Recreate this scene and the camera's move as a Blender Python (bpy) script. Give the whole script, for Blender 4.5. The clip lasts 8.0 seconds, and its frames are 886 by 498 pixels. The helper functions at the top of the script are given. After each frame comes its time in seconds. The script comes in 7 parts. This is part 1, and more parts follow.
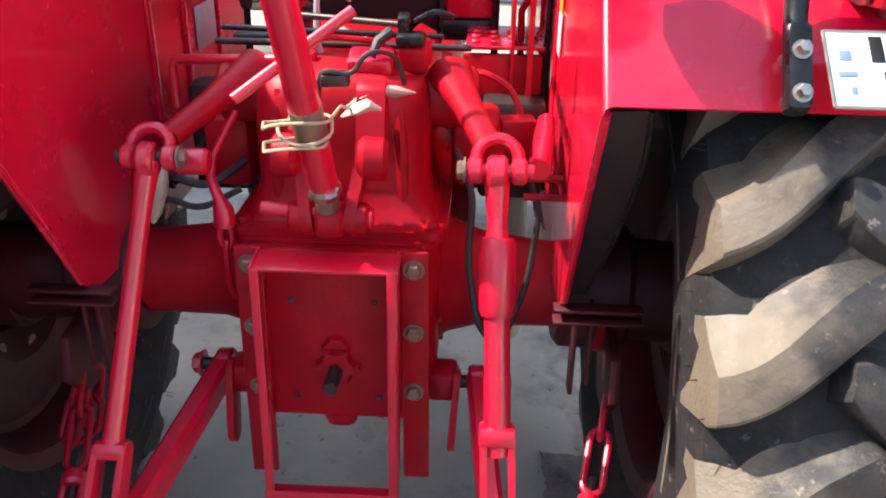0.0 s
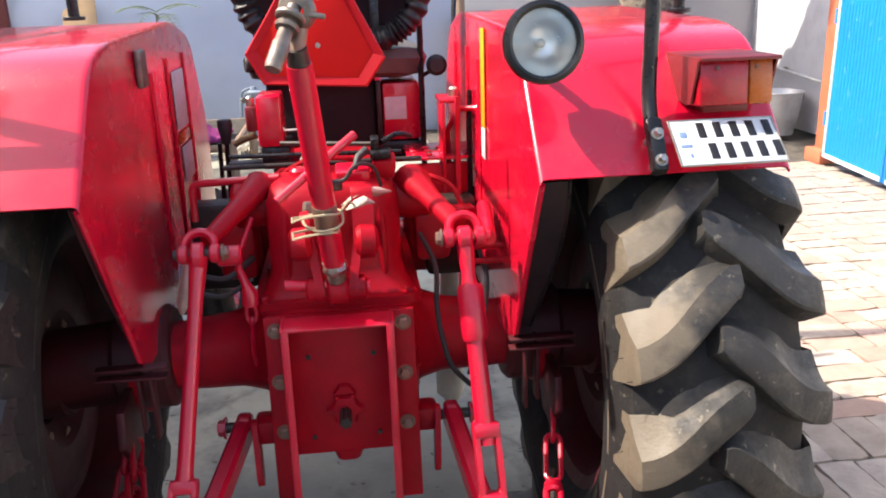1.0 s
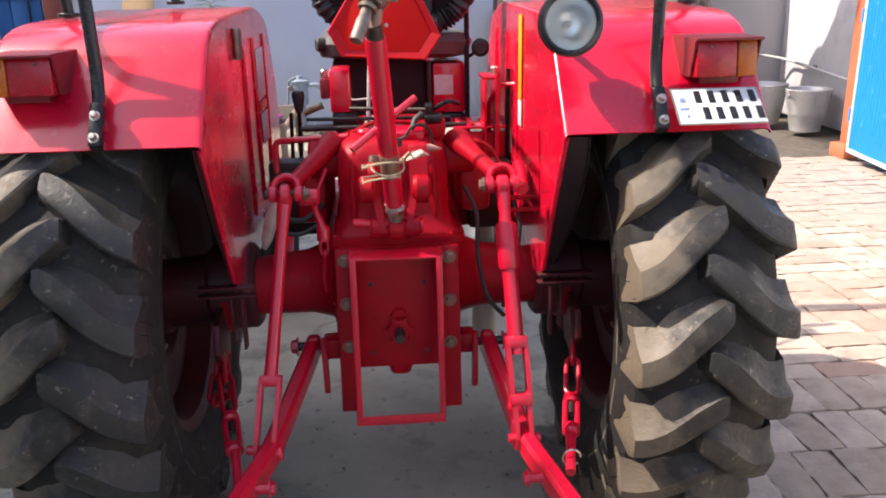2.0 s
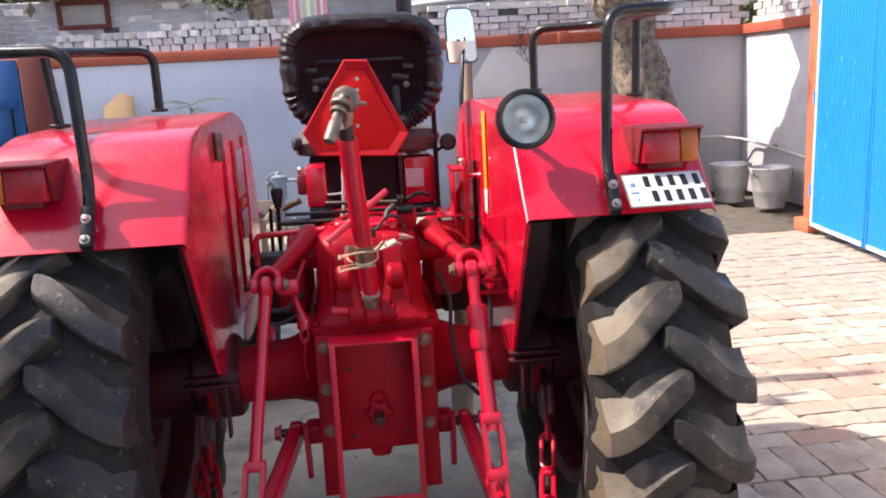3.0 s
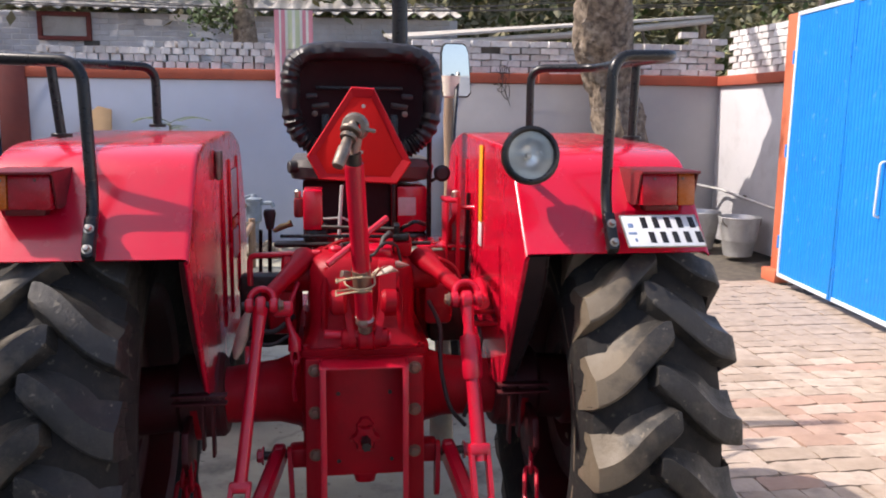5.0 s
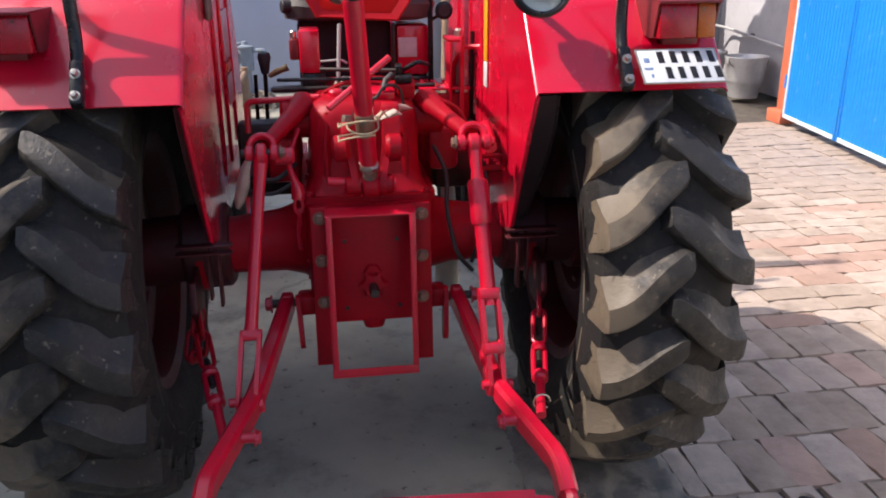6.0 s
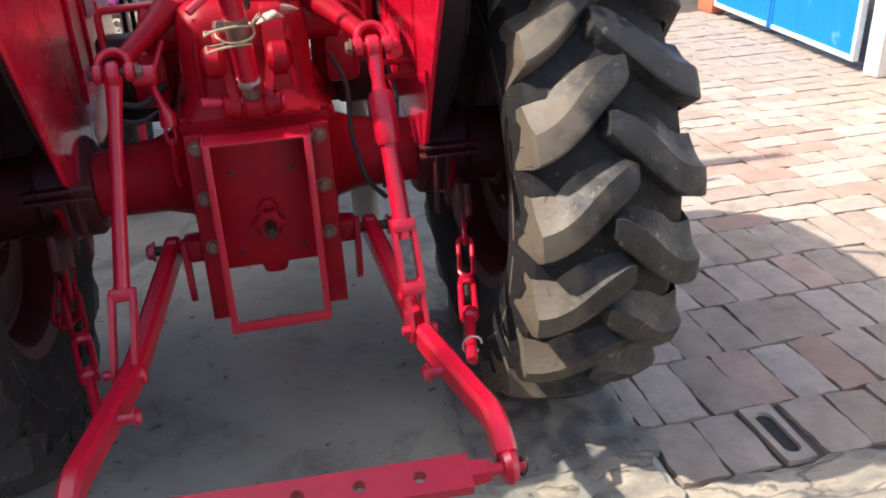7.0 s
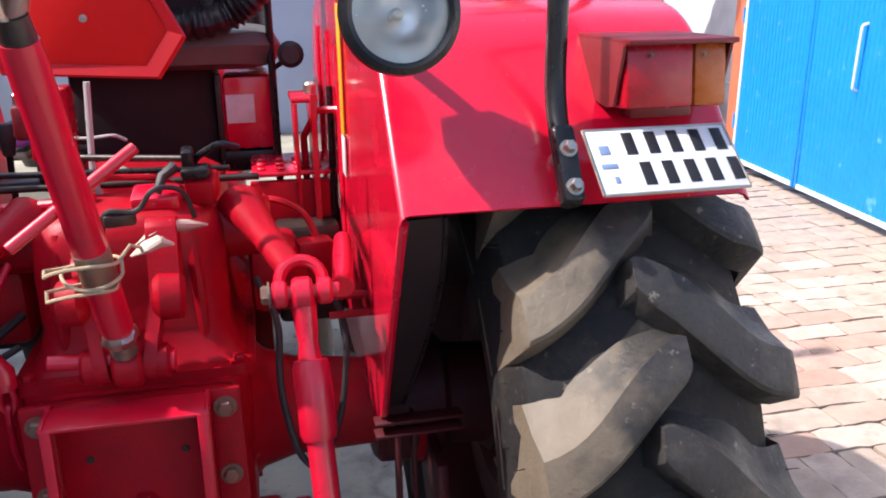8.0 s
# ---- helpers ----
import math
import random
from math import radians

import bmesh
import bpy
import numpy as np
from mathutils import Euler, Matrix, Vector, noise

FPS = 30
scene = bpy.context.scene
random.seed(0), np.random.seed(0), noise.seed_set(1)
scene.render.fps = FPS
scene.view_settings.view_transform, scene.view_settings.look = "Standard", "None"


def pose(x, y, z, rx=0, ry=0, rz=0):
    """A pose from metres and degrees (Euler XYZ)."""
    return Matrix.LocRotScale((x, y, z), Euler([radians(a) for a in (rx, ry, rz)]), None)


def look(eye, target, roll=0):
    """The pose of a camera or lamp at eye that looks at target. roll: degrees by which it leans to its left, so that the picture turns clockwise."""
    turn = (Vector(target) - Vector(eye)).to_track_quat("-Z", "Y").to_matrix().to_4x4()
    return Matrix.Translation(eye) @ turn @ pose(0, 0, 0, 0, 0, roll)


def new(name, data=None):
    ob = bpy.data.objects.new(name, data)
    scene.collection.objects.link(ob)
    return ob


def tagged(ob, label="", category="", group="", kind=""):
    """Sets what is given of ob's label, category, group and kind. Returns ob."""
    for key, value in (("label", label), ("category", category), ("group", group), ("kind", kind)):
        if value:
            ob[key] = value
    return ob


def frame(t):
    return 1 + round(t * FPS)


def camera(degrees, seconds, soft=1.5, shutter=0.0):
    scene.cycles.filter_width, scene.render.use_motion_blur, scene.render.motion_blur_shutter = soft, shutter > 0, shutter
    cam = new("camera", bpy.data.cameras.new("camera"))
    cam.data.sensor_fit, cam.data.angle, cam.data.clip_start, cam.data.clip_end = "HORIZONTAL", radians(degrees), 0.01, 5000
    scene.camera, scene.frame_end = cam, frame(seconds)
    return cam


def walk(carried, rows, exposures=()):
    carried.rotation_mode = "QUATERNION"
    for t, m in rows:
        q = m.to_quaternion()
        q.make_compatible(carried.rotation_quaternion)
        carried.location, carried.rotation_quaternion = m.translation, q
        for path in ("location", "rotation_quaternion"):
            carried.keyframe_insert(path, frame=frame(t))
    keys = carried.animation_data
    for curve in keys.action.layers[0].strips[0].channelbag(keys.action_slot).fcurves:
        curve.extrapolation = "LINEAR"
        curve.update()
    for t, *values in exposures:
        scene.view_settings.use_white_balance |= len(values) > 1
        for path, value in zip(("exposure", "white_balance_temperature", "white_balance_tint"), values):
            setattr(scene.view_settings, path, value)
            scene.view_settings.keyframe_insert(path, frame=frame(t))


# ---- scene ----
cam = camera(56.0, 8.0, soft=1.9)
PATH = [
    (0, (0.240, -1.225, 1.514), (0.163, 0.572, 0.639), 1.0),
    (0.2, (0.2, -1.411, 1.526), (0.337, 0.439, 0.723), -0.5),
    (0.3, (0.157, -1.49, 1.522), (0.321, 0.364, 0.820), 2.7),
    (0.5, (0.096, -1.578, 1.56), (0.298, 0.303, 0.912), 5.0),
    (0.7, (0.071, -1.64, 1.575), (0.288, 0.249, 0.971), 2.0),
    (1, (0.046, -1.704, 1.575), (0.254, 0.193, 0.977), -1.9),
    (1.2, (-0.017, -1.816, 1.567), (0.194, 0.068, 0.93), -2.1),
    (2.3, (-0.025, -2.151, 1.561), (0.089, -0.231, 1.013), -1.1),
    (2.5, (0.0, -2.183, 1.571), (0.124, -0.247, 1.086), -1.5),
    (3, (-0.011, -2.219, 1.583), (0.178, -0.268, 1.183), -3.0),
    (3.5, (-0.052, -2.226, 1.583), (0.23, -0.287, 1.18), -3.0),
    (4, (-0.082, -2.228, 1.582), (0.25, -0.296, 1.183), -2.2),
    (4.2, (-0.057, -2.247, 1.571), (0.255, -0.306, 1.198), -2.1),
    (5.3, (-0.11, -2.222, 1.584), (0.161, -0.267, 1.261), 1.0),
    (5.5, (-0.11, -2.21, 1.575), (0.141, -0.269, 1.165), 0.7),
    (6, (-0.115, -2.173, 1.553), (0.153, -0.309, 0.88), -0.5),
    (6.5, (-0.119, -2.102, 1.515), (0.236, -0.332, 0.655), -2.2),
    (6.7, (-0.066, -2.045, 1.488), (0.295, -0.285, 0.612), -3.4),
    (7, (0.005, -1.879, 1.47), (0.394, -0.122, 0.598), -2.7),
    (7.5, (0.157, -1.556, 1.483), (0.546, 0.235, 0.682), -1.7),
    (7.7, (0.196, -1.445, 1.494), (0.604, 0.367, 0.758), -1.0),
    (8, (0.222, -1.233, 1.508), (0.636, 0.628, 0.905), -0.8),
]
EXPOSURE = [(0, 1.76, 6500, 12), (0.2, 1.86, 6550, 12), (0.5, 1.73, 6625, 12), (1.0, 1.49, 6750, 12), (1.2, 1.4, 6770, 12), (2.3, 1.3, 6880, 17),
            (2.5, 1.3, 6900, 17), (3.0, 1.25, 6800, 17), (3.5, 1.1, 6700, 17), (4.0, 0.88, 6700, 17), (4.2, 0.84, 6700, 17), (5.3, 0.75, 6700, 17),
            (5.5, 0.7, 6700, 17), (6.0, 0.8, 6625, 17), (6.5, 1.05, 6550, 12), (7.0, 1.1, 6407, 12), (7.5, 1.15, 6331, 17), (8.0, 1.15, 6300, 17)]
walk(cam, [(t, look(eye, target, roll)) for t, eye, target, roll in PATH], EXPOSURE)

# ---- light ----
SUN_FROM = Vector((-0.84, 0.06, 1.0)).normalized()
world = bpy.data.worlds.new("sky")
scene.world = world
world.use_nodes = True
wn = world.node_tree.nodes
sky = wn.new("ShaderNodeTexSky")
sky.sky_type = "NISHITA"
sky.sun_disc = False
sky.sun_elevation = math.asin(SUN_FROM.z)
sky.sun_rotation = math.atan2(SUN_FROM.x, SUN_FROM.y)
sky.air_density, sky.dust_density = 1.0, 2.2
wn["Background"].inputs["Strength"].default_value = 0.15
world.node_tree.links.new(sky.outputs[0], wn["Background"].inputs["Color"])
sun = new("sun", bpy.data.lights.new("sun", "SUN"))
sun.data.energy, sun.data.angle, sun.data.color = 3.25, radians(0.7), (1.0, 0.95, 0.87)
sun.matrix_world = look(SUN_FROM * 20, (0, 0, 0))


# ---- materials ----
def mat(name, col, col2=None, rough=0.5, metal=0.0, scale=8.0, bump=0.0, bscale=60.0, coat=0.0, rough2=None,
        amount=0.5, rnd=0.0, stain=None, sscale=2.0, samount=0.4, spec=0.5, trans=0.0, ground=False, crack=0.0, stretch=0.0, crackw=0.009, crackmix=0.4,
        scuff=0.0, scuffcol=(0.3, 0.26, 0.19), scuffscale=38.0):
    """A node material: two tones mixed by noise, stains at a second scale, roughness variation, fine relief."""
    m = bpy.data.materials.new(name)
    m.use_nodes = True
    nt = m.node_tree
    N, L = nt.nodes, nt.links
    b = N["Principled BSDF"]
    tc = N.new("ShaderNodeTexCoord")
    src = N.new("ShaderNodeNewGeometry").outputs["Position"] if ground else tc.outputs["Object"]

    if stretch:
        mp = N.new("ShaderNodeMapping")
        mp.inputs["Scale"].default_value = (stretch, 1, 1)
        L.new(src, mp.inputs["Vector"])
        src = mp.outputs[0]

    def tex(s, detail=5.0, r=0.6):
        t = N.new("ShaderNodeTexNoise")
        t.inputs["Scale"].default_value, t.inputs["Detail"].default_value, t.inputs["Roughness"].default_value = s, detail, r
        L.new(src, t.inputs["Vector"])
        return t.outputs["Fac"]

    def ramp(fac, lo, hi, a=0.0, c=1.0):
        r = N.new("ShaderNodeMapRange")
        for k, v in zip(("From Min", "From Max", "To Min", "To Max"), (lo, hi, a, c)):
            r.inputs[k].default_value = v
        L.new(fac, r.inputs["Value"])
        return r.outputs[0]

    def mix(fac, a, c):
        x = N.new("ShaderNodeMix")
        x.data_type = "RGBA"
        L.new(fac, x.inputs[0])
        for sock, v in ((x.inputs[6], a), (x.inputs[7], c)):
            if isinstance(v, tuple):
                sock.default_value = (*v, 1)
            else:
                L.new(v, sock)
        return x.outputs[2]

    col2 = col2 or tuple(c * 0.75 for c in col)
    out = mix(ramp(tex(scale), 0.5 - amount / 2, 0.5 + amount / 2), col, col2)
    if stain:
        out = mix(ramp(tex(sscale, 8.0, 0.7), 0.52, 0.72, 0.0, samount), out, stain)
    if scuff:
        out = mix(ramp(tex(scuffscale, 4.0, 0.65), 0.63, 0.69, 0.0, scuff), out, scuffcol)
    if crack:
        wob = N.new("ShaderNodeTexNoise")
        wob.inputs["Scale"].default_value, wob.inputs["Detail"].default_value = 3.0, 6.0
        L.new(src, wob.inputs["Vector"])
        add = N.new("ShaderNodeVectorMath")
        add.operation = "MULTIPLY_ADD"
        L.new(wob.outputs["Color"], add.inputs[0])
        add.inputs[1].default_value = (0.5, 0.5, 0.5)
        L.new(src, add.inputs[2])
        vor = N.new("ShaderNodeTexVoronoi")
        vor.feature = "DISTANCE_TO_EDGE"
        vor.inputs["Scale"].default_value = crack
        L.new(add.outputs[0], vor.inputs["Vector"])
        out = mix(ramp(vor.outputs["Distance"], 0.0, crackw, crackmix, 0.0), out, (0.06, 0.06, 0.055))
        out = mix(ramp(tex(21.0, 3.0, 0.5), 0.66, 0.72, 0.0, 0.7), out, (0.05, 0.048, 0.045))
    if rnd:
        oi = N.new("ShaderNodeObjectInfo")
        hsv = N.new("ShaderNodeHueSaturation")
        L.new(ramp(oi.outputs["Random"], 0, 1, 1 - rnd, 1 + rnd), hsv.inputs["Value"])
        L.new(ramp(oi.outputs["Random"], 0, 1, 1 + rnd * 0.6, 1 - rnd * 0.6), hsv.inputs["Saturation"])
        L.new(out, hsv.inputs["Color"])
        out = hsv.outputs[0]
    L.new(out, b.inputs["Base Color"])
    L.new(ramp(tex(scale * 3.1), 0.3, 0.7, rough, rough2 if rough2 is not None else min(1, rough + 0.12)), b.inputs["Roughness"])
    b.inputs["Metallic"].default_value = metal
    b.inputs["Specular IOR Level"].default_value = spec
    b.inputs["Coat Weight"].default_value = coat
    b.inputs["Coat Roughness"].default_value = 0.08
    if trans:
        b.inputs["Transmission Weight"].default_value = trans
    if bump:
        bp = N.new("ShaderNodeBump")
        bp.inputs["Strength"].default_value, bp.inputs["Distance"].default_value = bump, 0.004
        L.new(tex(bscale, 6.0, 0.65), bp.inputs["Height"])
        L.new(bp.outputs[0], b.inputs["Normal"])
    return m


RED = mat("red_paint", (0.68, 0.005, 0.033), (0.61, 0.005, 0.028), rough=0.20, rough2=0.30, coat=0.5, scale=3, stain=(0.55, 0.07, 0.08), sscale=6, samount=0.25, spec=0.6)
CAST = mat("red_cast_iron", (0.41, 0.003, 0.013), (0.29, 0.003, 0.011), rough=0.34, coat=0.0, bump=0.3, bscale=70, scale=9, spec=0.22,
           stain=(0.17, 0.008, 0.012), sscale=7, samount=0.55)
LINK = mat("red_link_paint", (0.62, 0.005, 0.030), (0.50, 0.004, 0.023), rough=0.27, coat=0.4, bump=0.08, bscale=70, scale=12,
           stain=(0.25, 0.02, 0.022), sscale=18, samount=0.3)
# Near-black: the dark beneath the fenders is put into this colour.
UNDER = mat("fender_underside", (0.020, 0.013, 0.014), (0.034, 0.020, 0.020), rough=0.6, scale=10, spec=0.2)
RUBBER = mat("tyre_rubber", (0.026, 0.024, 0.023), (0.017, 0.016, 0.0155), rough=0.6, rough2=0.8, scale=7, bump=0.45, bscale=80,
             stain=(0.075, 0.062, 0.046), sscale=9, samount=0.6, spec=0.2, scuff=0.3)
LUGTOP = mat("dusty_rubber", (0.016, 0.0155, 0.016), (0.036, 0.032, 0.027), rough=0.40, rough2=0.7, scale=9, bump=0.6, bscale=90,
             stain=(0.12, 0.097, 0.068), sscale=17, samount=0.5, ground=True, scuff=0.5)


def dust_shoulders(m, dust):
    """Dried mud on one shoulder of the tread, broken up by noise."""
    nt = m.node_tree
    N, L = nt.nodes, nt.links
    b = N["Principled BSDF"]
    old = b.inputs["Base Color"].links[0].from_socket
    tc = N.new("ShaderNodeTexCoord")
    sep = N.new("ShaderNodeSeparateXYZ")
    L.new(tc.outputs["Object"], sep.inputs[0])
    ab = N.new("ShaderNodeMath")
    ab.operation = "MULTIPLY"
    ab.inputs[1].default_value = -1.0
    L.new(sep.outputs["Z"], ab.inputs[0])
    no = N.new("ShaderNodeTexNoise")
    no.inputs["Scale"].default_value, no.inputs["Detail"].default_value = 15.0, 9.0
    L.new(N.new("ShaderNodeNewGeometry").outputs["Position"], no.inputs["Vector"])
    ad = N.new("ShaderNodeMath")
    ad.operation = "MULTIPLY_ADD"
    L.new(no.outputs["Fac"], ad.inputs[0])
    ad.inputs[1].default_value = 0.25
    L.new(ab.outputs[0], ad.inputs[2])
    mr = N.new("ShaderNodeMapRange")
    for k, v in zip(("From Min", "From Max", "To Min", "To Max"), (0.17, 0.24, 0.0, 0.9)):
        mr.inputs[k].default_value = v
    L.new(ad.outputs[0], mr.inputs["Value"])
    mx = N.new("ShaderNodeMix")
    mx.data_type = "RGBA"
    L.new(mr.outputs[0], mx.inputs[0])
    L.new(old, mx.inputs[6])
    mx.inputs[7].default_value = (*dust, 1)
    L.new(mx.outputs[2], b.inputs["Base Color"])


dust_shoulders(LUGTOP, (0.165, 0.13, 0.088))
# Red paint with the shade under the fenders put into its colour.
SHADELINING = mat("dirty_red_in_shade", (0.10, 0.004, 0.007), (0.045, 0.003, 0.004), rough=0.55, scale=8, stain=(0.05, 0.03, 0.025), sscale=5, samount=0.7)
# Red darkened for the shade inside the wheels and brackets; stains are dirt.
SHADERED = mat("shaded_dirty_red", (0.085, 0.004, 0.007), (0.045, 0.004, 0.006), rough=0.5, scale=7, bump=0.2, stain=(0.05, 0.03, 0.025), sscale=6, samount=0.7)
DARKFILL = mat("dark_fill", (0.035, 0.031, 0.027), (0.06, 0.052, 0.043), rough=0.95, scale=40, bump=0.8, bscale=90)
BRASS = mat("dull_brass", (0.55, 0.45, 0.2), (0.35, 0.28, 0.14), rough=0.4, metal=0.8, scale=30)
MUD = mat("brown_mud_plaster", (0.26, 0.2, 0.14), (0.17, 0.13, 0.095), rough=0.95, scale=4, bump=1.0, bscale=18, stain=(0.09, 0.075, 0.06), sscale=5, samount=0.7)
PUMPGREY = mat("grey_cast_pump", (0.26, 0.31, 0.36), (0.18, 0.22, 0.26), rough=0.6, scale=14, bump=0.3, stain=(0.2, 0.17, 0.14), sscale=9)
DIRTY = mat("dirt_blackened_cement", (0.19, 0.172, 0.145), (0.25, 0.228, 0.19), rough=0.9, scale=13, bump=1.0, bscale=40, amount=0.25, stain=(0.04, 0.036, 0.03), sscale=11, samount=0.8, ground=True)
HOOD = mat("dark_red_plastic", (0.19, 0.010, 0.014), (0.13, 0.008, 0.010), rough=0.35, scale=20)
BLACK = mat("black_paint", (0.008, 0.008, 0.009), (0.016, 0.015, 0.014), rough=0.24, rough2=0.36, scale=20, spec=0.4)
BLACKPL = mat("black_plastic", (0.018, 0.018, 0.02), (0.04, 0.037, 0.034), rough=0.5, scale=25)
VINYL = mat("black_vinyl", (0.012, 0.010, 0.011), (0.024, 0.02, 0.02), rough=0.34, rough2=0.55, scale=6, bump=0.4, bscale=30)
DUSTVINYL = mat("dusty_grey_vinyl", (0.13, 0.115, 0.10), (0.055, 0.048, 0.045), rough=0.38, rough2=0.6, scale=5, bump=0.4, bscale=30)
MAROON = mat("dark_maroon_shell", (0.016, 0.003, 0.005), (0.026, 0.005, 0.006), spec=0.25, rough=0.7, scale=6)
CHROME = mat("zinc_plated_steel", (0.62, 0.58, 0.5), (0.45, 0.4, 0.32), rough=0.28, rough2=0.45, metal=1.0, scale=30)
STEEL = mat("worn_bare_steel", (0.34, 0.29, 0.24), (0.12, 0.09, 0.07), rough=0.42, rough2=0.65, metal=0.75, scale=25, bump=0.15)
BOLT = mat("dull_bolt_steel", (0.22, 0.2, 0.15), (0.3, 0.12, 0.08), rough=0.45, metal=0.6, scale=40)
GREASE = mat("greasy_dark_steel", (0.03, 0.026, 0.024), (0.07, 0.055, 0.045), rough=0.35, metal=0.5, scale=25)
ROPE = mat("beige_rope", (0.55, 0.44, 0.28), (0.38, 0.3, 0.18), rough=0.9, scale=80, bump=0.5, bscale=300)
CREAM = mat("cream_cloth", (0.78, 0.74, 0.62), (0.62, 0.57, 0.46), rough=0.9, scale=20, bump=0.4)
RAG = mat("pale_rag", (0.6, 0.52, 0.42), (0.4, 0.33, 0.26), rough=0.9, scale=30, bump=0.4)
PLATE = mat("white_plate", (0.68, 0.69, 0.69), (0.58, 0.60, 0.61), rough=0.25, rough2=0.4, scale=14, coat=0.3)
INK = mat("black_ink", (0.012, 0.012, 0.014), rough=0.45)
INKBLUE = mat("blue_ink", (0.16, 0.24, 0.4), rough=0.4)
ORANGERED = mat("orange_red_reflector", (0.70, 0.011, 0.008), (0.62, 0.009, 0.007), rough=0.55, scale=5, spec=0.15)
EDGERED = mat("darker_red_border", (0.48, 0.005, 0.012), (0.40, 0.005, 0.010), rough=0.5, scale=6, spec=0.2)
LENSRED = mat("red_lens", (0.46, 0.006, 0.018), (0.30, 0.004, 0.011), rough=0.2, rough2=0.3, coat=0.1, scale=50)
LENSAMB = mat("amber_lens", (0.55, 0.12, 0.008), (0.4, 0.085, 0.006), rough=0.22, coat=0.1, scale=50)
MIRRORMAT = mat("mirror_glass", (0.85, 0.85, 0.85), (0.8, 0.8, 0.8), rough=0.02, rough2=0.04, metal=1.0)
REFL = mat("lamp_reflector", (0.95, 0.95, 0.88), (0.9, 0.92, 0.85), rough=0.18, rough2=0.28, metal=0.55, scale=14, bump=0.10, bscale=40)
GLASS = bpy.data.materials.new("lamp_glass")
GLASS.use_nodes = True
gn, gl = GLASS.node_tree.nodes, GLASS.node_tree.links
clear, gloss, fres, both = (gn.new("ShaderNodeBsdf" + k) if k in ("Transparent", "Glossy") else gn.new("ShaderNode" + k) for k in ("Transparent", "Glossy", "Fresnel", "MixShader"))
gloss.inputs["Roughness"].default_value = 0.04
gl.new(fres.outputs[0], both.inputs[0])
gl.new(clear.outputs[0], both.inputs[1])
gl.new(gloss.outputs[0], both.inputs[2])
gl.new(both.outputs[0], gn["Material Output"].inputs["Surface"])
YELLOW = mat("yellow_reflective_tape", (0.85, 0.42, 0.02), (0.8, 0.36, 0.02), rough=0.35, scale=6)
STICKER = mat("white_sticker", (0.75, 0.72, 0.7), (0.6, 0.55, 0.52), rough=0.45, scale=40)
CONCRETE = mat("cement_floor", (0.46, 0.435, 0.335), (0.285, 0.272, 0.215), rough=0.7, rough2=0.9, scale=1.7, bump=0.5, bscale=38, amount=0.35,
               stain=(0.09, 0.09, 0.085), sscale=2.6, samount=0.75, crack=0.3)
SCREED = mat("crumbling_mortar", (0.44, 0.365, 0.265), (0.24, 0.21, 0.165), rough=0.85, scale=9, bump=1.0, bscale=34, amount=0.16, stretch=0.4,
             stain=(0.09, 0.08, 0.068), sscale=19, samount=0.9, ground=True, crack=6.5, crackw=0.05, crackmix=0.75)
PAVER = mat("paving_brick", (0.465, 0.37, 0.29), (0.345, 0.268, 0.205), rough=0.8, rough2=0.95, scale=9, bump=0.8, bscale=42, rnd=0.16, amount=0.4,
            stain=(0.2, 0.165, 0.13), sscale=6, samount=0.6, ground=True)
PAVERRED = mat("reddish_paving_brick", (0.48, 0.33, 0.255), (0.38, 0.255, 0.195), rough=0.8, scale=9, bump=0.8, bscale=42, rnd=0.14, amount=0.4,
               stain=(0.2, 0.15, 0.12), sscale=6, samount=0.55, ground=True)
JOINT = mat("sandy_joint_soil", (0.15, 0.125, 0.095), (0.06, 0.052, 0.042), rough=0.95, scale=8, bump=0.8, bscale=60, ground=True)
PLASTER = mat("pale_blue_whitewash", (0.47, 0.51, 0.605), (0.40, 0.44, 0.535), rough=0.85, scale=1.6, bump=0.25, bscale=25,
              stain=(0.45, 0.45, 0.5), sscale=1.1, samount=0.45)
# Same whitewash, greyer: tree shade and warm bounce are in the colour.
SHADEWASH = mat("shaded_whitewash", (0.44, 0.42, 0.415), (0.35, 0.335, 0.34), rough=0.85, scale=1.4, bump=0.25, bscale=25,
               stain=(0.36, 0.34, 0.34), sscale=1.6, samount=0.4)
WHITEWASH = mat("damp_stained_whitewash", (0.60, 0.59, 0.60), (0.51, 0.50, 0.515), rough=0.85, scale=1.4, bump=0.25, bscale=25,
                stain=(0.33, 0.31, 0.32), sscale=3.0, samount=0.4)
BANDRED = mat("terracotta_paint", (0.45, 0.10, 0.05), (0.36, 0.08, 0.045), rough=0.75, scale=5, bump=0.2, stain=(0.25, 0.08, 0.06), sscale=4)
MAROONP = mat("brown_red_paint", (0.2, 0.04, 0.03), (0.15, 0.035, 0.028), rough=0.7, scale=5)
WHITEBRICK = mat("whitewashed_brick", (0.76, 0.74, 0.71), (0.56, 0.52, 0.5), rough=0.9, scale=6, bump=0.8, bscale=30, rnd=0.22,
                 stain=(0.24, 0.15, 0.12), sscale=7, samount=0.45)
SHEDWALL = mat("limewashed_bricks", (0.66, 0.65, 0.66), (0.44, 0.41, 0.40), rough=0.95, scale=2.5, bump=0.6, bscale=25, stain=(0.42, 0.5, 0.6), sscale=1.3, samount=0.7, ground=True)
MORTAR = mat("dark_mortar", (0.13, 0.12, 0.11), (0.08, 0.075, 0.07), rough=0.95, scale=8, bump=0.5)
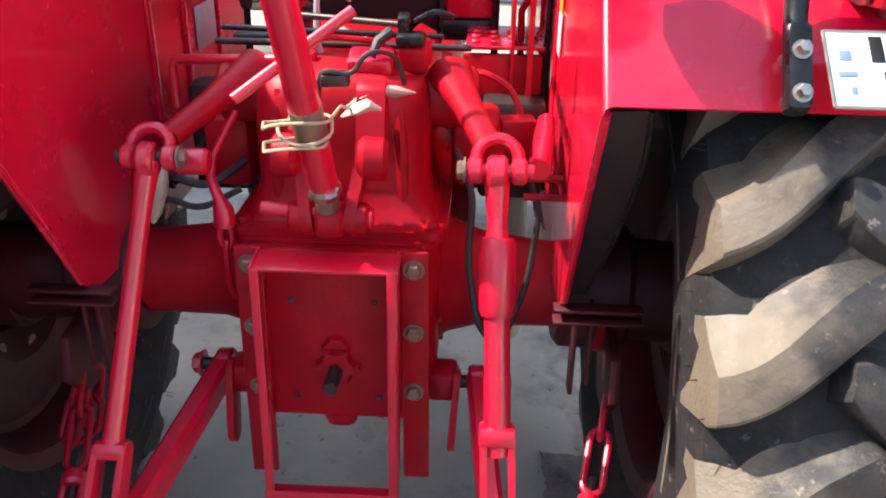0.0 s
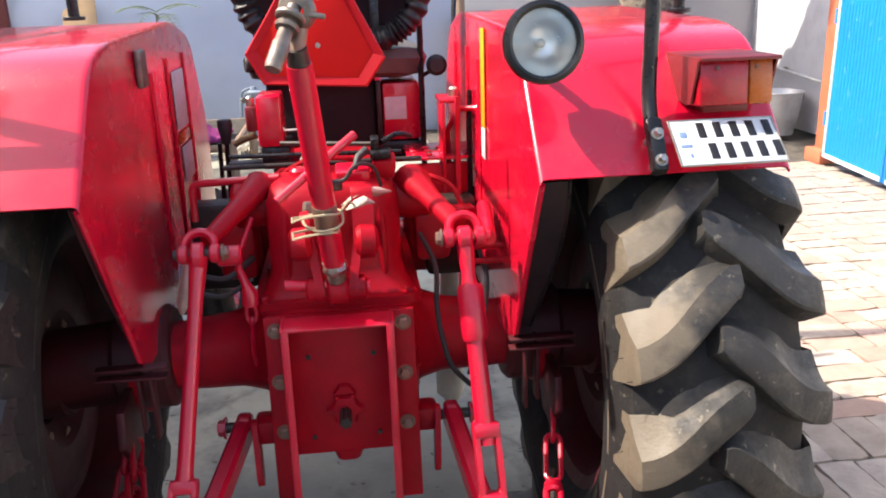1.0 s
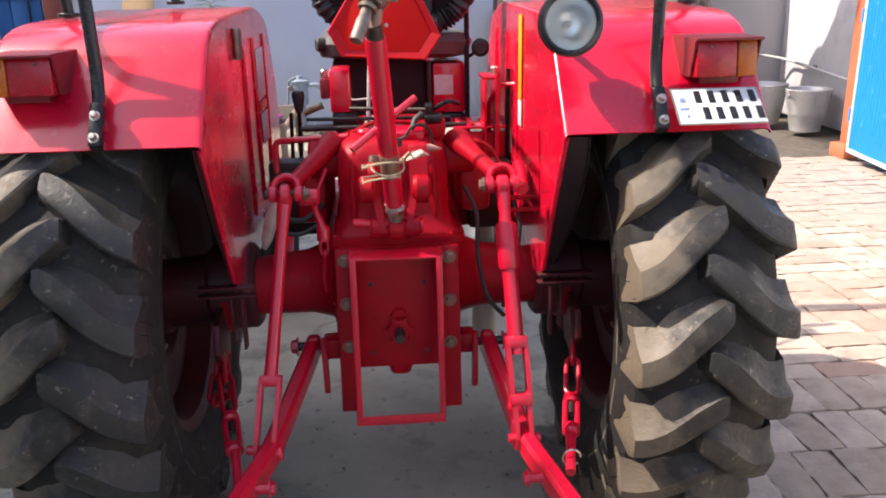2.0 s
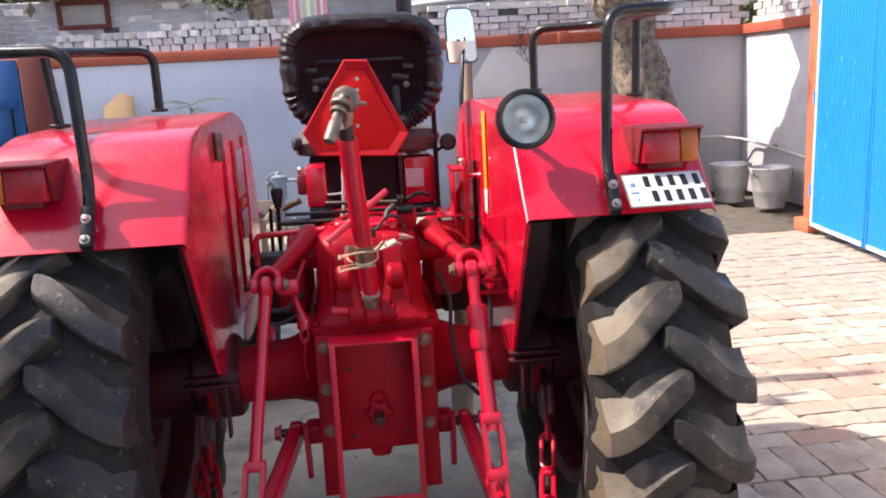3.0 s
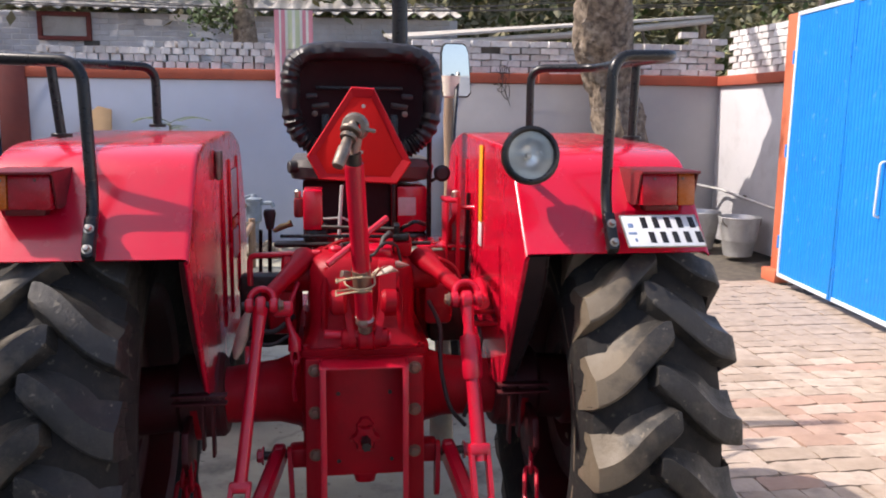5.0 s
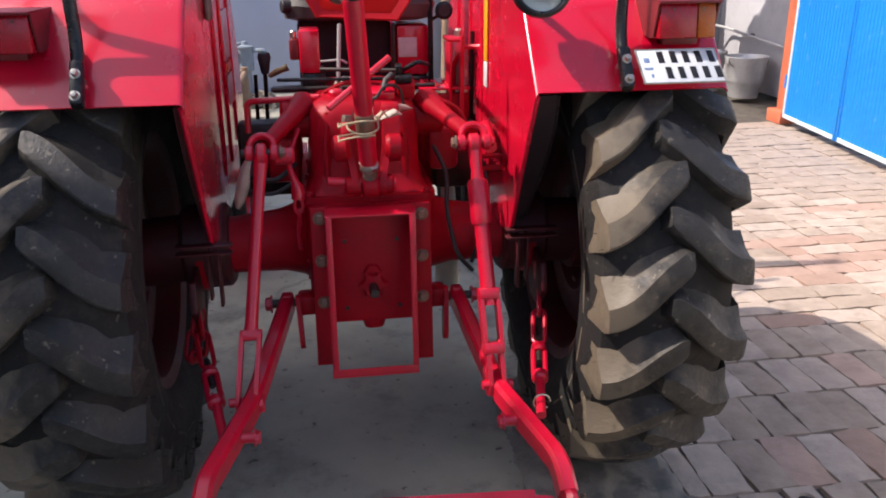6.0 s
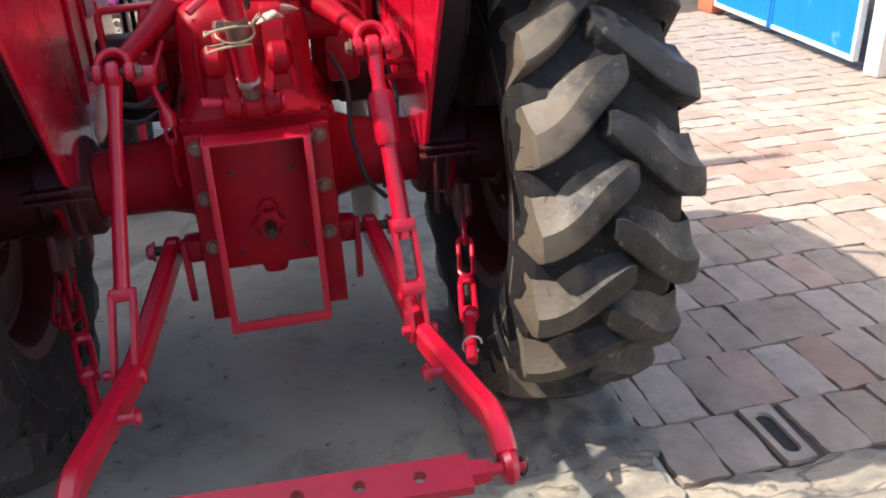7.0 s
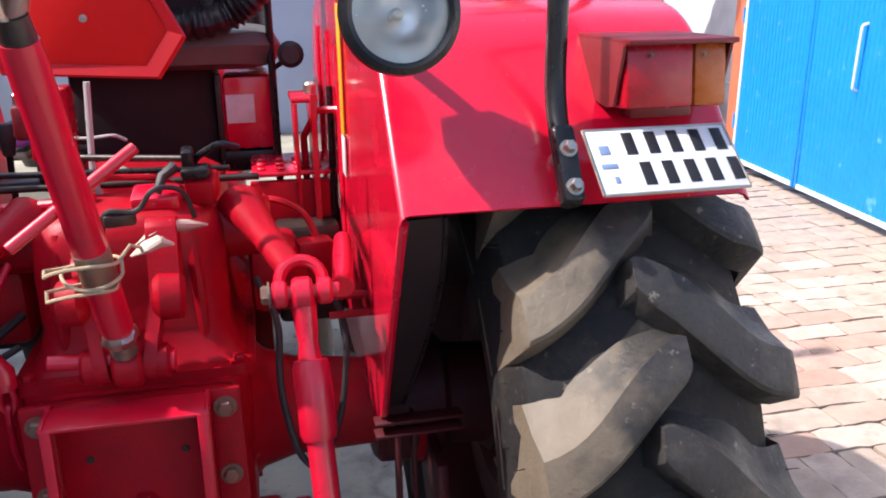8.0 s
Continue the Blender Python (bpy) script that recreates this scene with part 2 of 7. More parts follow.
BLUE = mat("bright_blue_sheet", (0.004, 0.225, 0.68), (0.004, 0.195, 0.62), rough=0.42, scale=3, stain=(0.05, 0.32, 0.7), sscale=14, samount=0.2, spec=0.35,
           scuff=0.45, scuffcol=(0.16, 0.42, 0.75), scuffscale=8.0)
BLUEDK = mat("dull_blue_paint", (0.012, 0.1, 0.3), (0.01, 0.08, 0.24), rough=0.5, scale=4)
WHITEP = mat("white_edge_paint", (0.75, 0.78, 0.8), (0.5, 0.62, 0.72), rough=0.6, scale=14)
GALV = mat("galvanised_bucket", (0.66, 0.65, 0.62), (0.50, 0.49, 0.47), rough=0.38, rough2=0.55, metal=0.5, scale=10, stain=(0.3, 0.28, 0.25), sscale=8)
PVC = mat("grey_pipe", (0.55, 0.54, 0.52), (0.4, 0.39, 0.38), rough=0.5, scale=10)
BARK = mat("tree_bark", (0.30, 0.235, 0.17), (0.10, 0.075, 0.055), rough=0.95, scale=13, bump=1.0, bscale=22, amount=0.25, stain=(0.5, 0.43, 0.35), sscale=9, samount=0.8)
LEAF = mat("green_leaf", (0.06, 0.10, 0.03), (0.1, 0.13, 0.045), rough=0.55, scale=4)
LEAFDRY = mat("dry_leaf", (0.34, 0.30, 0.14), (0.20, 0.19, 0.085), rough=0.7, scale=4)
LEAFGREY = mat("dusty_dry_growth", (0.34, 0.30, 0.20), (0.18, 0.18, 0.10), rough=0.9, scale=2.5, bump=1.0, bscale=6, stain=(0.10, 0.10, 0.055), sscale=1.5, samount=0.7)
WOOD = mat("weathered_post_wood", (0.34, 0.22, 0.14), (0.22, 0.14, 0.09), rough=0.85, scale=12, bump=0.5, stain=(0.5, 0.42, 0.34), sscale=6)
CARD = mat("brown_cardboard", (0.42, 0.28, 0.15), (0.34, 0.22, 0.12), rough=0.85, scale=8)
TIN = mat("old_roof_sheet", (0.56, 0.53, 0.48), (0.40, 0.37, 0.33), rough=0.7, scale=5, stain=(0.3, 0.18, 0.1), sscale=3)
CLOTHP = mat("pink_striped_cloth", (0.72, 0.3, 0.33), (0.65, 0.25, 0.3), rough=0.9, scale=10)
CLOTHW = mat("white_striped_cloth", (0.75, 0.74, 0.68), (0.68, 0.68, 0.6), rough=0.9, scale=10)
CLOTHY = mat("yellow_green_striped_cloth", (0.6, 0.62, 0.35), (0.5, 0.58, 0.38), rough=0.9, scale=10)
PURPLE = mat("purple_cloth", (0.25, 0.02, 0.13), (0.18, 0.015, 0.1), rough=0.9, scale=10)
# Kept pale so the unseen walls bounce more light into the yard.
HOUSEW = mat("pale_house_paint", (0.74, 0.73, 0.71), (0.66, 0.65, 0.64), rough=0.85, scale=2, bump=0.2)


# ---- mesh helpers ----
def part(name, bm, material, parent=None, label="", flat=False):
    """Links a bmesh as one mesh object, smooth but for its sharp edges."""
    me = bpy.data.meshes.new(name)
    bmesh.ops.recalc_face_normals(bm, faces=bm.faces)
    for f in bm.faces:
        f.smooth = not flat
    for e in bm.edges:
        e.smooth = len(e.link_faces) != 2 or e.calc_face_angle(0) < 0.62
    bm.to_mesh(me)
    bm.free()
    for mm in (material if isinstance(material, (list, tuple)) else (material,)):
        me.materials.append(mm)
    ob = new(name, me)
    ob.parent = parent
    if label:
        tagged(ob, label)
    return ob


def holder(name, label, category, m=None, group=""):
    ob = new(name)
    if m is not None:
        ob.matrix_basis = m
    return tagged(ob, label, category, group)


def box(bm, c, s, rot=(0, 0, 0), bevel=0.004, seg=2):
    r = bmesh.ops.create_cube(bm, size=1.0, matrix=pose(*c, *rot) @ Matrix.Diagonal((*s, 1)))
    if bevel:
        es = list({e for v in r["verts"] for e in v.link_edges})
        bmesh.ops.bevel(bm, geom=es, offset=min(bevel, min(s) * 0.45), segments=seg, affect="EDGES", profile=0.5)
    return bm


def bx(c, s, rot=(0, 0, 0), bevel=0.004):
    return box(bmesh.new(), c, s, rot, bevel)


def ring_frame(d):
    d = d.normalized()
    a = d.cross(Vector((0, 0, 1)))
    if a.length < 1e-3:
        a = d.cross(Vector((1, 0, 0)))
    a.normalize()
    return a, d.cross(a)


def tube(bm, pts, r, n=12, closed=False, flat=1.0):
    """A pipe along points; r may be a list. flat squeezes the section's second axis."""
    pts = [Vector(p) for p in pts]
    rs = r if isinstance(r, (list, tuple)) else [r] * len(pts)
    rings, a_prev = [], None
    k = len(pts)
    for i, p in enumerate(pts):
        if closed:
            d = pts[(i + 1) % k] - pts[i - 1]
        else:
            d = pts[min(i + 1, k - 1)] - pts[max(i - 1, 0)]
        d.normalize()
        if a_prev is None:
            a, b = ring_frame(d)
        else:
            a = (a_prev - d * a_prev.dot(d)).normalized()
            b = d.cross(a)
        a_prev = a
        rings.append([bm.verts.new(p + a * rs[i] * math.cos(2 * math.pi * j / n) + b * rs[i] * flat * math.sin(2 * math.pi * j / n)) for j in range(n)])
    for i in range(k if closed else k - 1):
        q, w = rings[i], rings[(i + 1) % k]
        for j in range(n):
            bm.faces.new((q[j], q[(j + 1) % n], w[(j + 1) % n], w[j]))
    if not closed:
        bm.faces.new(rings[0][::-1])
        bm.faces.new(rings[-1])
    return bm


def tb(pts, r, n=12, closed=False, flat=1.0):
    return tube(bmesh.new(), pts, r, n, closed, flat)


def rounded(pts, rad, n=6):
    """A polyline with its inner corners rounded by rad."""
    pts = [Vector(p) for p in pts]
    out = [pts[0]]
    for a, b, c in zip(pts, pts[1:], pts[2:]):
        u, w = (a - b), (c - b)
        r = min(rad, u.length * 0.45, w.length * 0.45)
        p, q = b + u.normalized() * r, b + w.normalized() * r
        for i in range(n + 1):
            t = i / n
            out.append(p * (1 - t) ** 2 + b * 2 * t * (1 - t) + q * t * t)
    return out + [pts[-1]]


def lathe(bm, prof, m, n=32, close=False):
    """Turns (radius, height) points about the local z axis of m."""
    rings = []
    for r, h in prof:
        rings.append([bm.verts.new(m @ Vector((r * math.cos(2 * math.pi * j / n), r * math.sin(2 * math.pi * j / n), h))) for j in range(n)])
    k = len(rings)
    for i in range(k if close else k - 1):
        q, w = rings[i], rings[(i + 1) % k]
        for j in range(n):
            bm.faces.new((q[j], q[(j + 1) % n], w[(j + 1) % n], w[j]))
    return bm


def axis_pose(c, d):
    """A pose at c whose z axis points along d."""
    return Matrix.Translation(c) @ Vector(d).to_track_quat("Z", "Y").to_matrix().to_4x4()


def disc(bm, p0, p1, r, n=20, bev=0.15):
    """A cylinder from p0 to p1 with its rims rounded."""
    p0, p1 = Vector(p0), Vector(p1)
    h = (p1 - p0).length
    b = min(r, h) * bev
    lathe(bm, [(0.0005, 0), (r - b, 0), (r, b), (r, h - b), (r - b, h), (0.0005, h)], axis_pose(p0, p1 - p0), n)
    return bm


def dc(p0, p1, r, n=20, bev=0.15):
    return disc(bmesh.new(), p0, p1, r, n, bev)


def prism(bm, poly, m, t, bevel=0.0):
    """A flat polygon (local x, y) of thickness t along local z of m."""
    lo = [bm.verts.new(m @ Vector((x, y, 0))) for x, y in poly]
    hi = [bm.verts.new(m @ Vector((x, y, t))) for x, y in poly]
    k = len(poly)
    fs = [bm.faces.new(lo[::-1]), bm.faces.new(hi)]
    fs += [bm.faces.new((lo[i], lo[(i + 1) % k], hi[(i + 1) % k], hi[i])) for i in range(k)]
    if bevel:
        es = list({e for f in fs for e in f.edges})
        bmesh.ops.bevel(bm, geom=es, offset=bevel, segments=2, affect="EDGES", profile=0.5)
    return bm


YZ = Matrix(((0, 0, 1, 0), (1, 0, 0, 0), (0, 1, 0, 0), (0, 0, 0, 1)))  # local x,y,z -> world y,z,x
XZ = Matrix(((1, 0, 0, 0), (0, 0, 1, 0), (0, 1, 0, 0), (0, 0, 0, 1)))  # local x,y,z -> world x,z,y


def bolt_head(c, d, r=0.014, h=0.011):
    """A washer and a domed hexagon head at c, pointing along d."""
    bm = bmesh.new()
    m = axis_pose(c, d)
    lathe(bm, [(0.0005, 0), (r * 1.35, 0), (r * 1.35, h * 0.25), (0.0005, h * 0.25)], m, 16)
    lathe(bm, [(0.0005, h * 0.2), (r, h * 0.2), (r, h * 0.85), (r * 0.8, h * 1.05), (0.0005, h * 1.1)], m, 6)
    return bm


def eye_bar(bm, a, b, w, t, side=(1, 0, 0), r0=None, r1=None):
    """A flat bar from a to b: w wide, t thick along side, with round ends of radius r0 and r1."""
    a, b, s = Vector(a), Vector(b), Vector(side).normalized()
    d = b - a
    s = (s - d.normalized() * s.dot(d.normalized())).normalized()
    u = s.cross(d.normalized())
    L = d.length
    r0, r1 = r0 or w / 2, r1 or w / 2
    poly = []
    for i in range(9):
        an = math.pi / 2 + math.pi * i / 8
        poly.append((r0 * math.cos(an), r0 * math.sin(an)))
    poly.append((min(r0 * 1.6, L * 0.3), -w / 2))
    poly.append((L - min(r1 * 1.6, L * 0.3), -w / 2))
    for i in range(9):
        an = -math.pi / 2 + math.pi * i / 8
        poly.append((L + r1 * math.cos(an), r1 * math.sin(an)))
    poly.append((L - min(r1 * 1.6, L * 0.3), w / 2))
    poly.append((min(r0 * 1.6, L * 0.3), w / 2))
    dn = d.normalized()
    m = Matrix(((dn.x, u.x, s.x, a.x), (dn.y, u.y, s.y, a.y), (dn.z, u.z, s.z, a.z), (0, 0, 0, 1))) @ Matrix.Translation((0, 0, -t / 2))
    prism(bm, poly, m, t, 0.002)
    return bm


# ---- ground ----
def grid_sheet(x0, x1, y0, y1, nx, ny, z, amp, hole=None):
    bm = bmesh.new()
    vs = [[bm.verts.new((x0 + (x1 - x0) * i / nx, y0 + (y1 - y0) * j / ny,
                         z + amp * noise.noise(Vector((x0 + (x1 - x0) * i / nx, y0 + (y1 - y0) * j / ny, 0)) * 1.3)))
           for j in range(ny + 1)] for i in range(nx + 1)]
    for i in range(nx):
        for j in range(ny):
            bm.faces.new((vs[i][j], vs[i + 1][j], vs[i + 1][j + 1], vs[i][j + 1]))
    return bm


ground = part("ground", grid_sheet(-60, 60, -60, 60, 60, 60, -0.06, 0.0), JOINT)
tagged(ground, "sandy brown soil bed under the yard", "ground", kind="structure")
slab = bmesh.new()
box(slab, (-1.75, 1.1, -0.05), (5.3, 13.6, 0.1), bevel=0.006)
cement_floor = tagged(part("floor", slab, CONCRETE), "worn grey cement floor with dark stains", "floor", kind="structure")
def rough_sheet(x0, x1, y0, y1, z, depth, seed, cell=0.02):
    """A broken slab: raised crumbs and worn hollows on top, ragged edges, straight sides down to depth."""
    bm = bmesh.new()
    nx, ny = int((x1 - x0) / cell), int((y1 - y0) / cell)
    r = random.Random(seed)
    g = []
    for i in range(nx + 1):
        row = []
        for j in range(ny + 1):
            x, y = x0 + (x1 - x0) * i / nx, y0 + (y1 - y0) * j / ny
            edge = i in (0, nx) or j in (0, ny)
            x += (0.4 if edge else 0.25) * cell * noise.noise(Vector((x * 21, y * 21, seed))) * (2 if edge else 1)
            y += (0.4 if edge else 0.25) * cell * noise.noise(Vector((x * 19, y * 23, seed + 4))) * (2 if edge else 1)
            h = noise.noise(Vector((x * 7, y * 9, seed))) + 0.6 * noise.noise(Vector((x * 21, y * 21, seed)))
            dz = 0.009 * max(-1.0, min(1.0, h * 3.5)) + r.uniform(-1, 1) * 0.0008 - (0.006 if edge else 0)
            row.append(bm.verts.new((x, y, z + dz - 0.006)))
        g.append(row)
    for i in range(nx):
        for j in range(ny):
            bm.faces.new((g[i][j], g[i + 1][j], g[i + 1][j + 1], g[i][j + 1]))
    loop = [g[i][0] for i in range(nx + 1)] + [g[nx][j] for j in range(1, ny + 1)] + [g[i][ny] for i in range(nx - 1, -1, -1)] + [g[0][j] for j in range(ny - 1, 0, -1)]
    low = [bm.verts.new((v.co.x, v.co.y, z - depth)) for v in loop]
    for i in range(len(loop)):
        k = (i + 1) % len(loop)
        bm.faces.new((loop[i], low[i], low[k], loop[k]))
    return bm


tagged(part("trim", rough_sheet(0.90, 4.1, -0.65, -0.435, 0.006, 0.08, 4), SCREED),
       "crumbling pale mortar strip edging the brick paving", "paving edge", kind="structure")
tagged(part("pavement_3", rough_sheet(0.56, 0.895, -1.2, -0.24, 0.013, 0.03, 5), SCREED),
       "patch of pale worn mortar on the cement", "pavement", kind="structure")
tagged(part("pavement_5", rough_sheet(0.44, 0.915, -0.30, 0.62, 0.018, 0.03, 9), DIRTY),
       "dirt-blackened broken cement under the wheel", "pavement", kind="structure")
low = bmesh.new()
box(low, (2.6, -3.4, -0.095), (3.4, 5.45, 0.1), bevel=0.004)
tagged(part("pavement_1", low, SCREED), "sunlit worn cement yard with patches", "pavement", kind="structure")
tagged(part("pavement_4", grid_sheet(0.9, 4.2, -0.44, 7.9, 33, 83, -0.016, 0.006), JOINT), "sandy soil between the paving bricks", "pavement", kind="structure")

# ---- walls round the yard ----
WY, SX = 7.93, 4.85


def wall_piece(name, c, s, material, label, category="wall"):
    return tagged(part(name, bx(c, s, bevel=0.012), material), label, category, kind="structure")


wall_piece("wall_north", (-1.6, WY + 0.13, 0.965), (5.9, 0.26, 1.93), PLASTER, "pale blue whitewashed yard wall with patchy paint")
wall_piece("wall_north_2", (3.155, WY + 0.13, 0.965), (3.59, 0.26, 1.93), SHADEWASH, "whitewashed stretch of the yard wall toned grey for its shade")
wall_piece("trim_band", (0.2, WY + 0.105, 1.99), (9.5, 0.31, 0.12), BANDRED, "terracotta painted band along the wall top", "wall band")
wall_piece("wall_east", (SX + 0.13, 6.75, 0.965), (0.26, 2.88, 1.93), WHITEWASH, "sunlit whitewashed side wall with damp stains")
wall_piece("trim_band_2", (SX + 0.105, 6.75, 1.99), (0.31, 2.62, 0.12), BANDRED, "terracotta painted band along the side wall", "wall band")
wall_piece("wall_east_2", (4.32, -2.4, 1.1), (0.26, 10.0, 2.2), HOUSEW, "plain pale wall beside the gate")
wall_piece("wall_south", (0.3, -7.6, 1.4), (8.4, 0.26, 2.8), HOUSEW, "plain pale wall closing the yard")
# Unseen walls added on the west to shade the tractor and floor.
wall_piece("wall_west", (-4.35, -3.88, 2.27), (2.6, 7.44, 4.54), HOUSEW, "tall pale unseen wall added to shade the yard")
wall_piece("wall_west_3", (-4.35, 2.75, 2.15), (2.6, 4.6, 4.3), HOUSEW, "tall pale unseen wall added to shade the yard")
wall_piece("wall_west_4", (-3.2, 0.145, 1.65), (0.3, 0.6, 3.3), HOUSEW, "plain pale unseen wall added to shade the floor")
wall_piece("wall_west_2", (-5.2, 6.55, 1.0), (0.26, 2.95, 2.0), PLASTER, "pale whitewashed yard wall")

# gate pillar
PILLAR = mat("orange_pillar_paint", (0.62, 0.17, 0.08), (0.52, 0.13, 0.06), rough=0.7, scale=6, bump=0.25, stain=(0.35, 0.12, 0.08), sscale=5)
wall_piece("pillar", (4.34, 5.14, 1.25), (0.34, 0.17, 2.5), PILLAR, "orange painted gate pillar with chipped paint", "pillar")
wall_piece("pillar_base", (4.31, 5.14, 0.06), (0.42, 0.25, 0.12), PILLAR, "orange painted pillar foot", "pillar")
wall_piece("pillar_2", (4.06, 2.70, 1.25), (0.3, 0.14, 2.5), HOUSEW, "pale gate pillar", "pillar")


def gate_leaf(y0, y1, handle):
    turn = Matrix.Translation((4.13, 5.02, 0)) @ pose(0, 0, 0, 0, 0.6, -6.8) @ Matrix.Translation((-4.13, -5.02, 0))
    o = holder("gate_leaf", "bright blue corrugated sheet metal gate leaf with white edges", "gate", turn, group="gate leaves")
    x, z0, z1 = 4.13, 0.10, 2.47
    bm = bmesh.new()
    n = int((y1 - y0 - 0.06) / 0.052)
    ys = []
    for i in range(n):
        a = y0 + 0.03 + (y1 - y0 - 0.06) * i / n
        p = (y1 - y0 - 0.06) / n
        ys += [(a, 0.0), (a + p * 0.55, 0.0), (a + p * 0.68, -0.004), (a + p * 0.87, -0.004)]
    ys.append((y1 - 0.03, 0.0))
    zs = [z0 + (z1 - z0) * k / 10 for k in range(11)]
    vs = [[bm.verts.new((x + d + 0.009 * noise.noise(Vector((y * 2.2, z * 1.7, 3))), y, z)) for z in zs] for y, d in ys]
    for a, b in zip(vs, vs[1:]):
        for k in range(10):
            bm.faces.new((a[k], a[k + 1], b[k + 1], b[k]))
    r = bmesh.ops.extrude_face_region(bm, geom=bm.faces[:])
    bmesh.ops.translate(bm, vec=(0.003, 0, 0), verts=[e for e in r["geom"] if isinstance(e, bmesh.types.BMVert)])
    part("sheet", bm, BLUE, o)
    for c, s in (((x + 0.012, y0 + 0.018, (z0 + z1) / 2), (0.045, 0.036, z1 - z0 + 0.06)), ((x + 0.012, y1 - 0.018, (z0 + z1) / 2), (0.045, 0.036, z1 - z0 + 0.06)),
                 ((x + 0.012, (y0 + y1) / 2, z0 - 0.012), (0.045, y1 - y0 - 0.074, 0.036)), ((x + 0.012, (y0 + y1) / 2, z1 + 0.012), (0.045, y1 - y0 - 0.074, 0.036))):
        edge = WHITEP if c[2] < 0.2 or c[1] > 4.9 or c[1] < 2.9 or c[2] > 2.4 else BLUE
        part("frame_bar", bx(c, s, bevel=0.004), edge, o)
    if handle:
        part("handle", tb(rounded([(x - 0.003, y0 + 0.56, 0.84), (x - 0.04, y0 + 0.56, 0.85), (x - 0.04, y0 + 0.545, 1.24), (x - 0.003, y0 + 0.545, 1.25)], 0.02), 0.010, 10), WHITEP, o, "pale upright handle")
    for z in (0.4, 1.25, 2.1):
        part("hinge", dc((x - 0.01, y1 + 0.006, z - 0.06), (x - 0.01, y1 + 0.006, z + 0.06), 0.014, 12), BLUE, o)
    return o


gate_leaf(3.985, 5.02, False)
gate_leaf(2.80, 3.975, True)

# left back corner: blue door in a brown-red frame
o = holder("door_1", "dull blue wooden door in a brown-red frame", "door")
tagged(o, kind="structure")
part("jamb", bx((-3.58, WY - 0.02, 1.05), (0.3, 0.12, 2.1), bevel=0.008), MAROONP, o, "brown-red door post")
for i in range(3):
    part("plank", bx((-3.92 - i * 0.335, WY - 0.03, 1.02), (0.325, 0.05, 2.04), bevel=0.006), BLUEDK, o)
for z in (0.5, 1.55):
    part("ledge", bx((-4.25, WY - 0.065, z), (0.9, 0.03, 0.1), bevel=0.005), BLUEDK, o)
part("latch", bx((-3.88, WY - 0.07, 1.35), (0.02, 0.02, 0.3), bevel=0.004), BLACK, o)

# ---- the tractor ----
tractor = holder("tractor", "bright red farm tractor seen from its rear hitch, parked on cement", "tractor")
CX = -0.018  # the wheels' and fenders' middle line
TX, TY, TR, TW = 0.725, 0.235, 0.70, 0.185  # rear wheel: centre, radius, half width
LUGS, PH_R, PH_L = 20, radians(-109.0), radians(-111.6)  # turn of each tyre


def carcass_mesh(R, W, bead, lh):
    """The tyre's body about the local z axis, which is the wheel's axle."""
    bm = bmesh.new()
    rc = R - lh
    prof = [(bead, -W * 0.72), (bead + 0.03, -W * 0.84), (bead + 0.09, -W * 0.97), (bead + 0.15, -W * 1.0), (rc - 0.09, -W * 0.97), (rc - 0.05, -W * 0.9),
            (rc - 0.026, -W * 0.7), (rc - 0.006, -W * 0.35), (rc, 0)]
    prof = prof + [(r, -h) for r, h in prof[-2::-1]] + [(bead - 0.015, W * 0.6), (bead - 0.015, -W * 0.6)]
    lathe(bm, prof, Matrix(), 72, close=True)
    return bm


def spline(keys, n):
    """Rows of numbers drawn smoothly through the keys, n steps from key to key."""
    out = []
    for i in range(len(keys) - 1):
        p = [np.array(keys[min(max(j, 0), len(keys) - 1)]) for j in range(i - 1, i + 3)]
        for k in range(n):
            u = k / n
            out.append(0.5 * (2 * p[1] + (p[2] - p[0]) * u + (2 * p[0] - 5 * p[1] + 4 * p[2] - p[3]) * u * u + (3 * p[1] - p[0] - 3 * p[2] + p[3]) * u ** 3))
    return out + [np.array(keys[-1])]


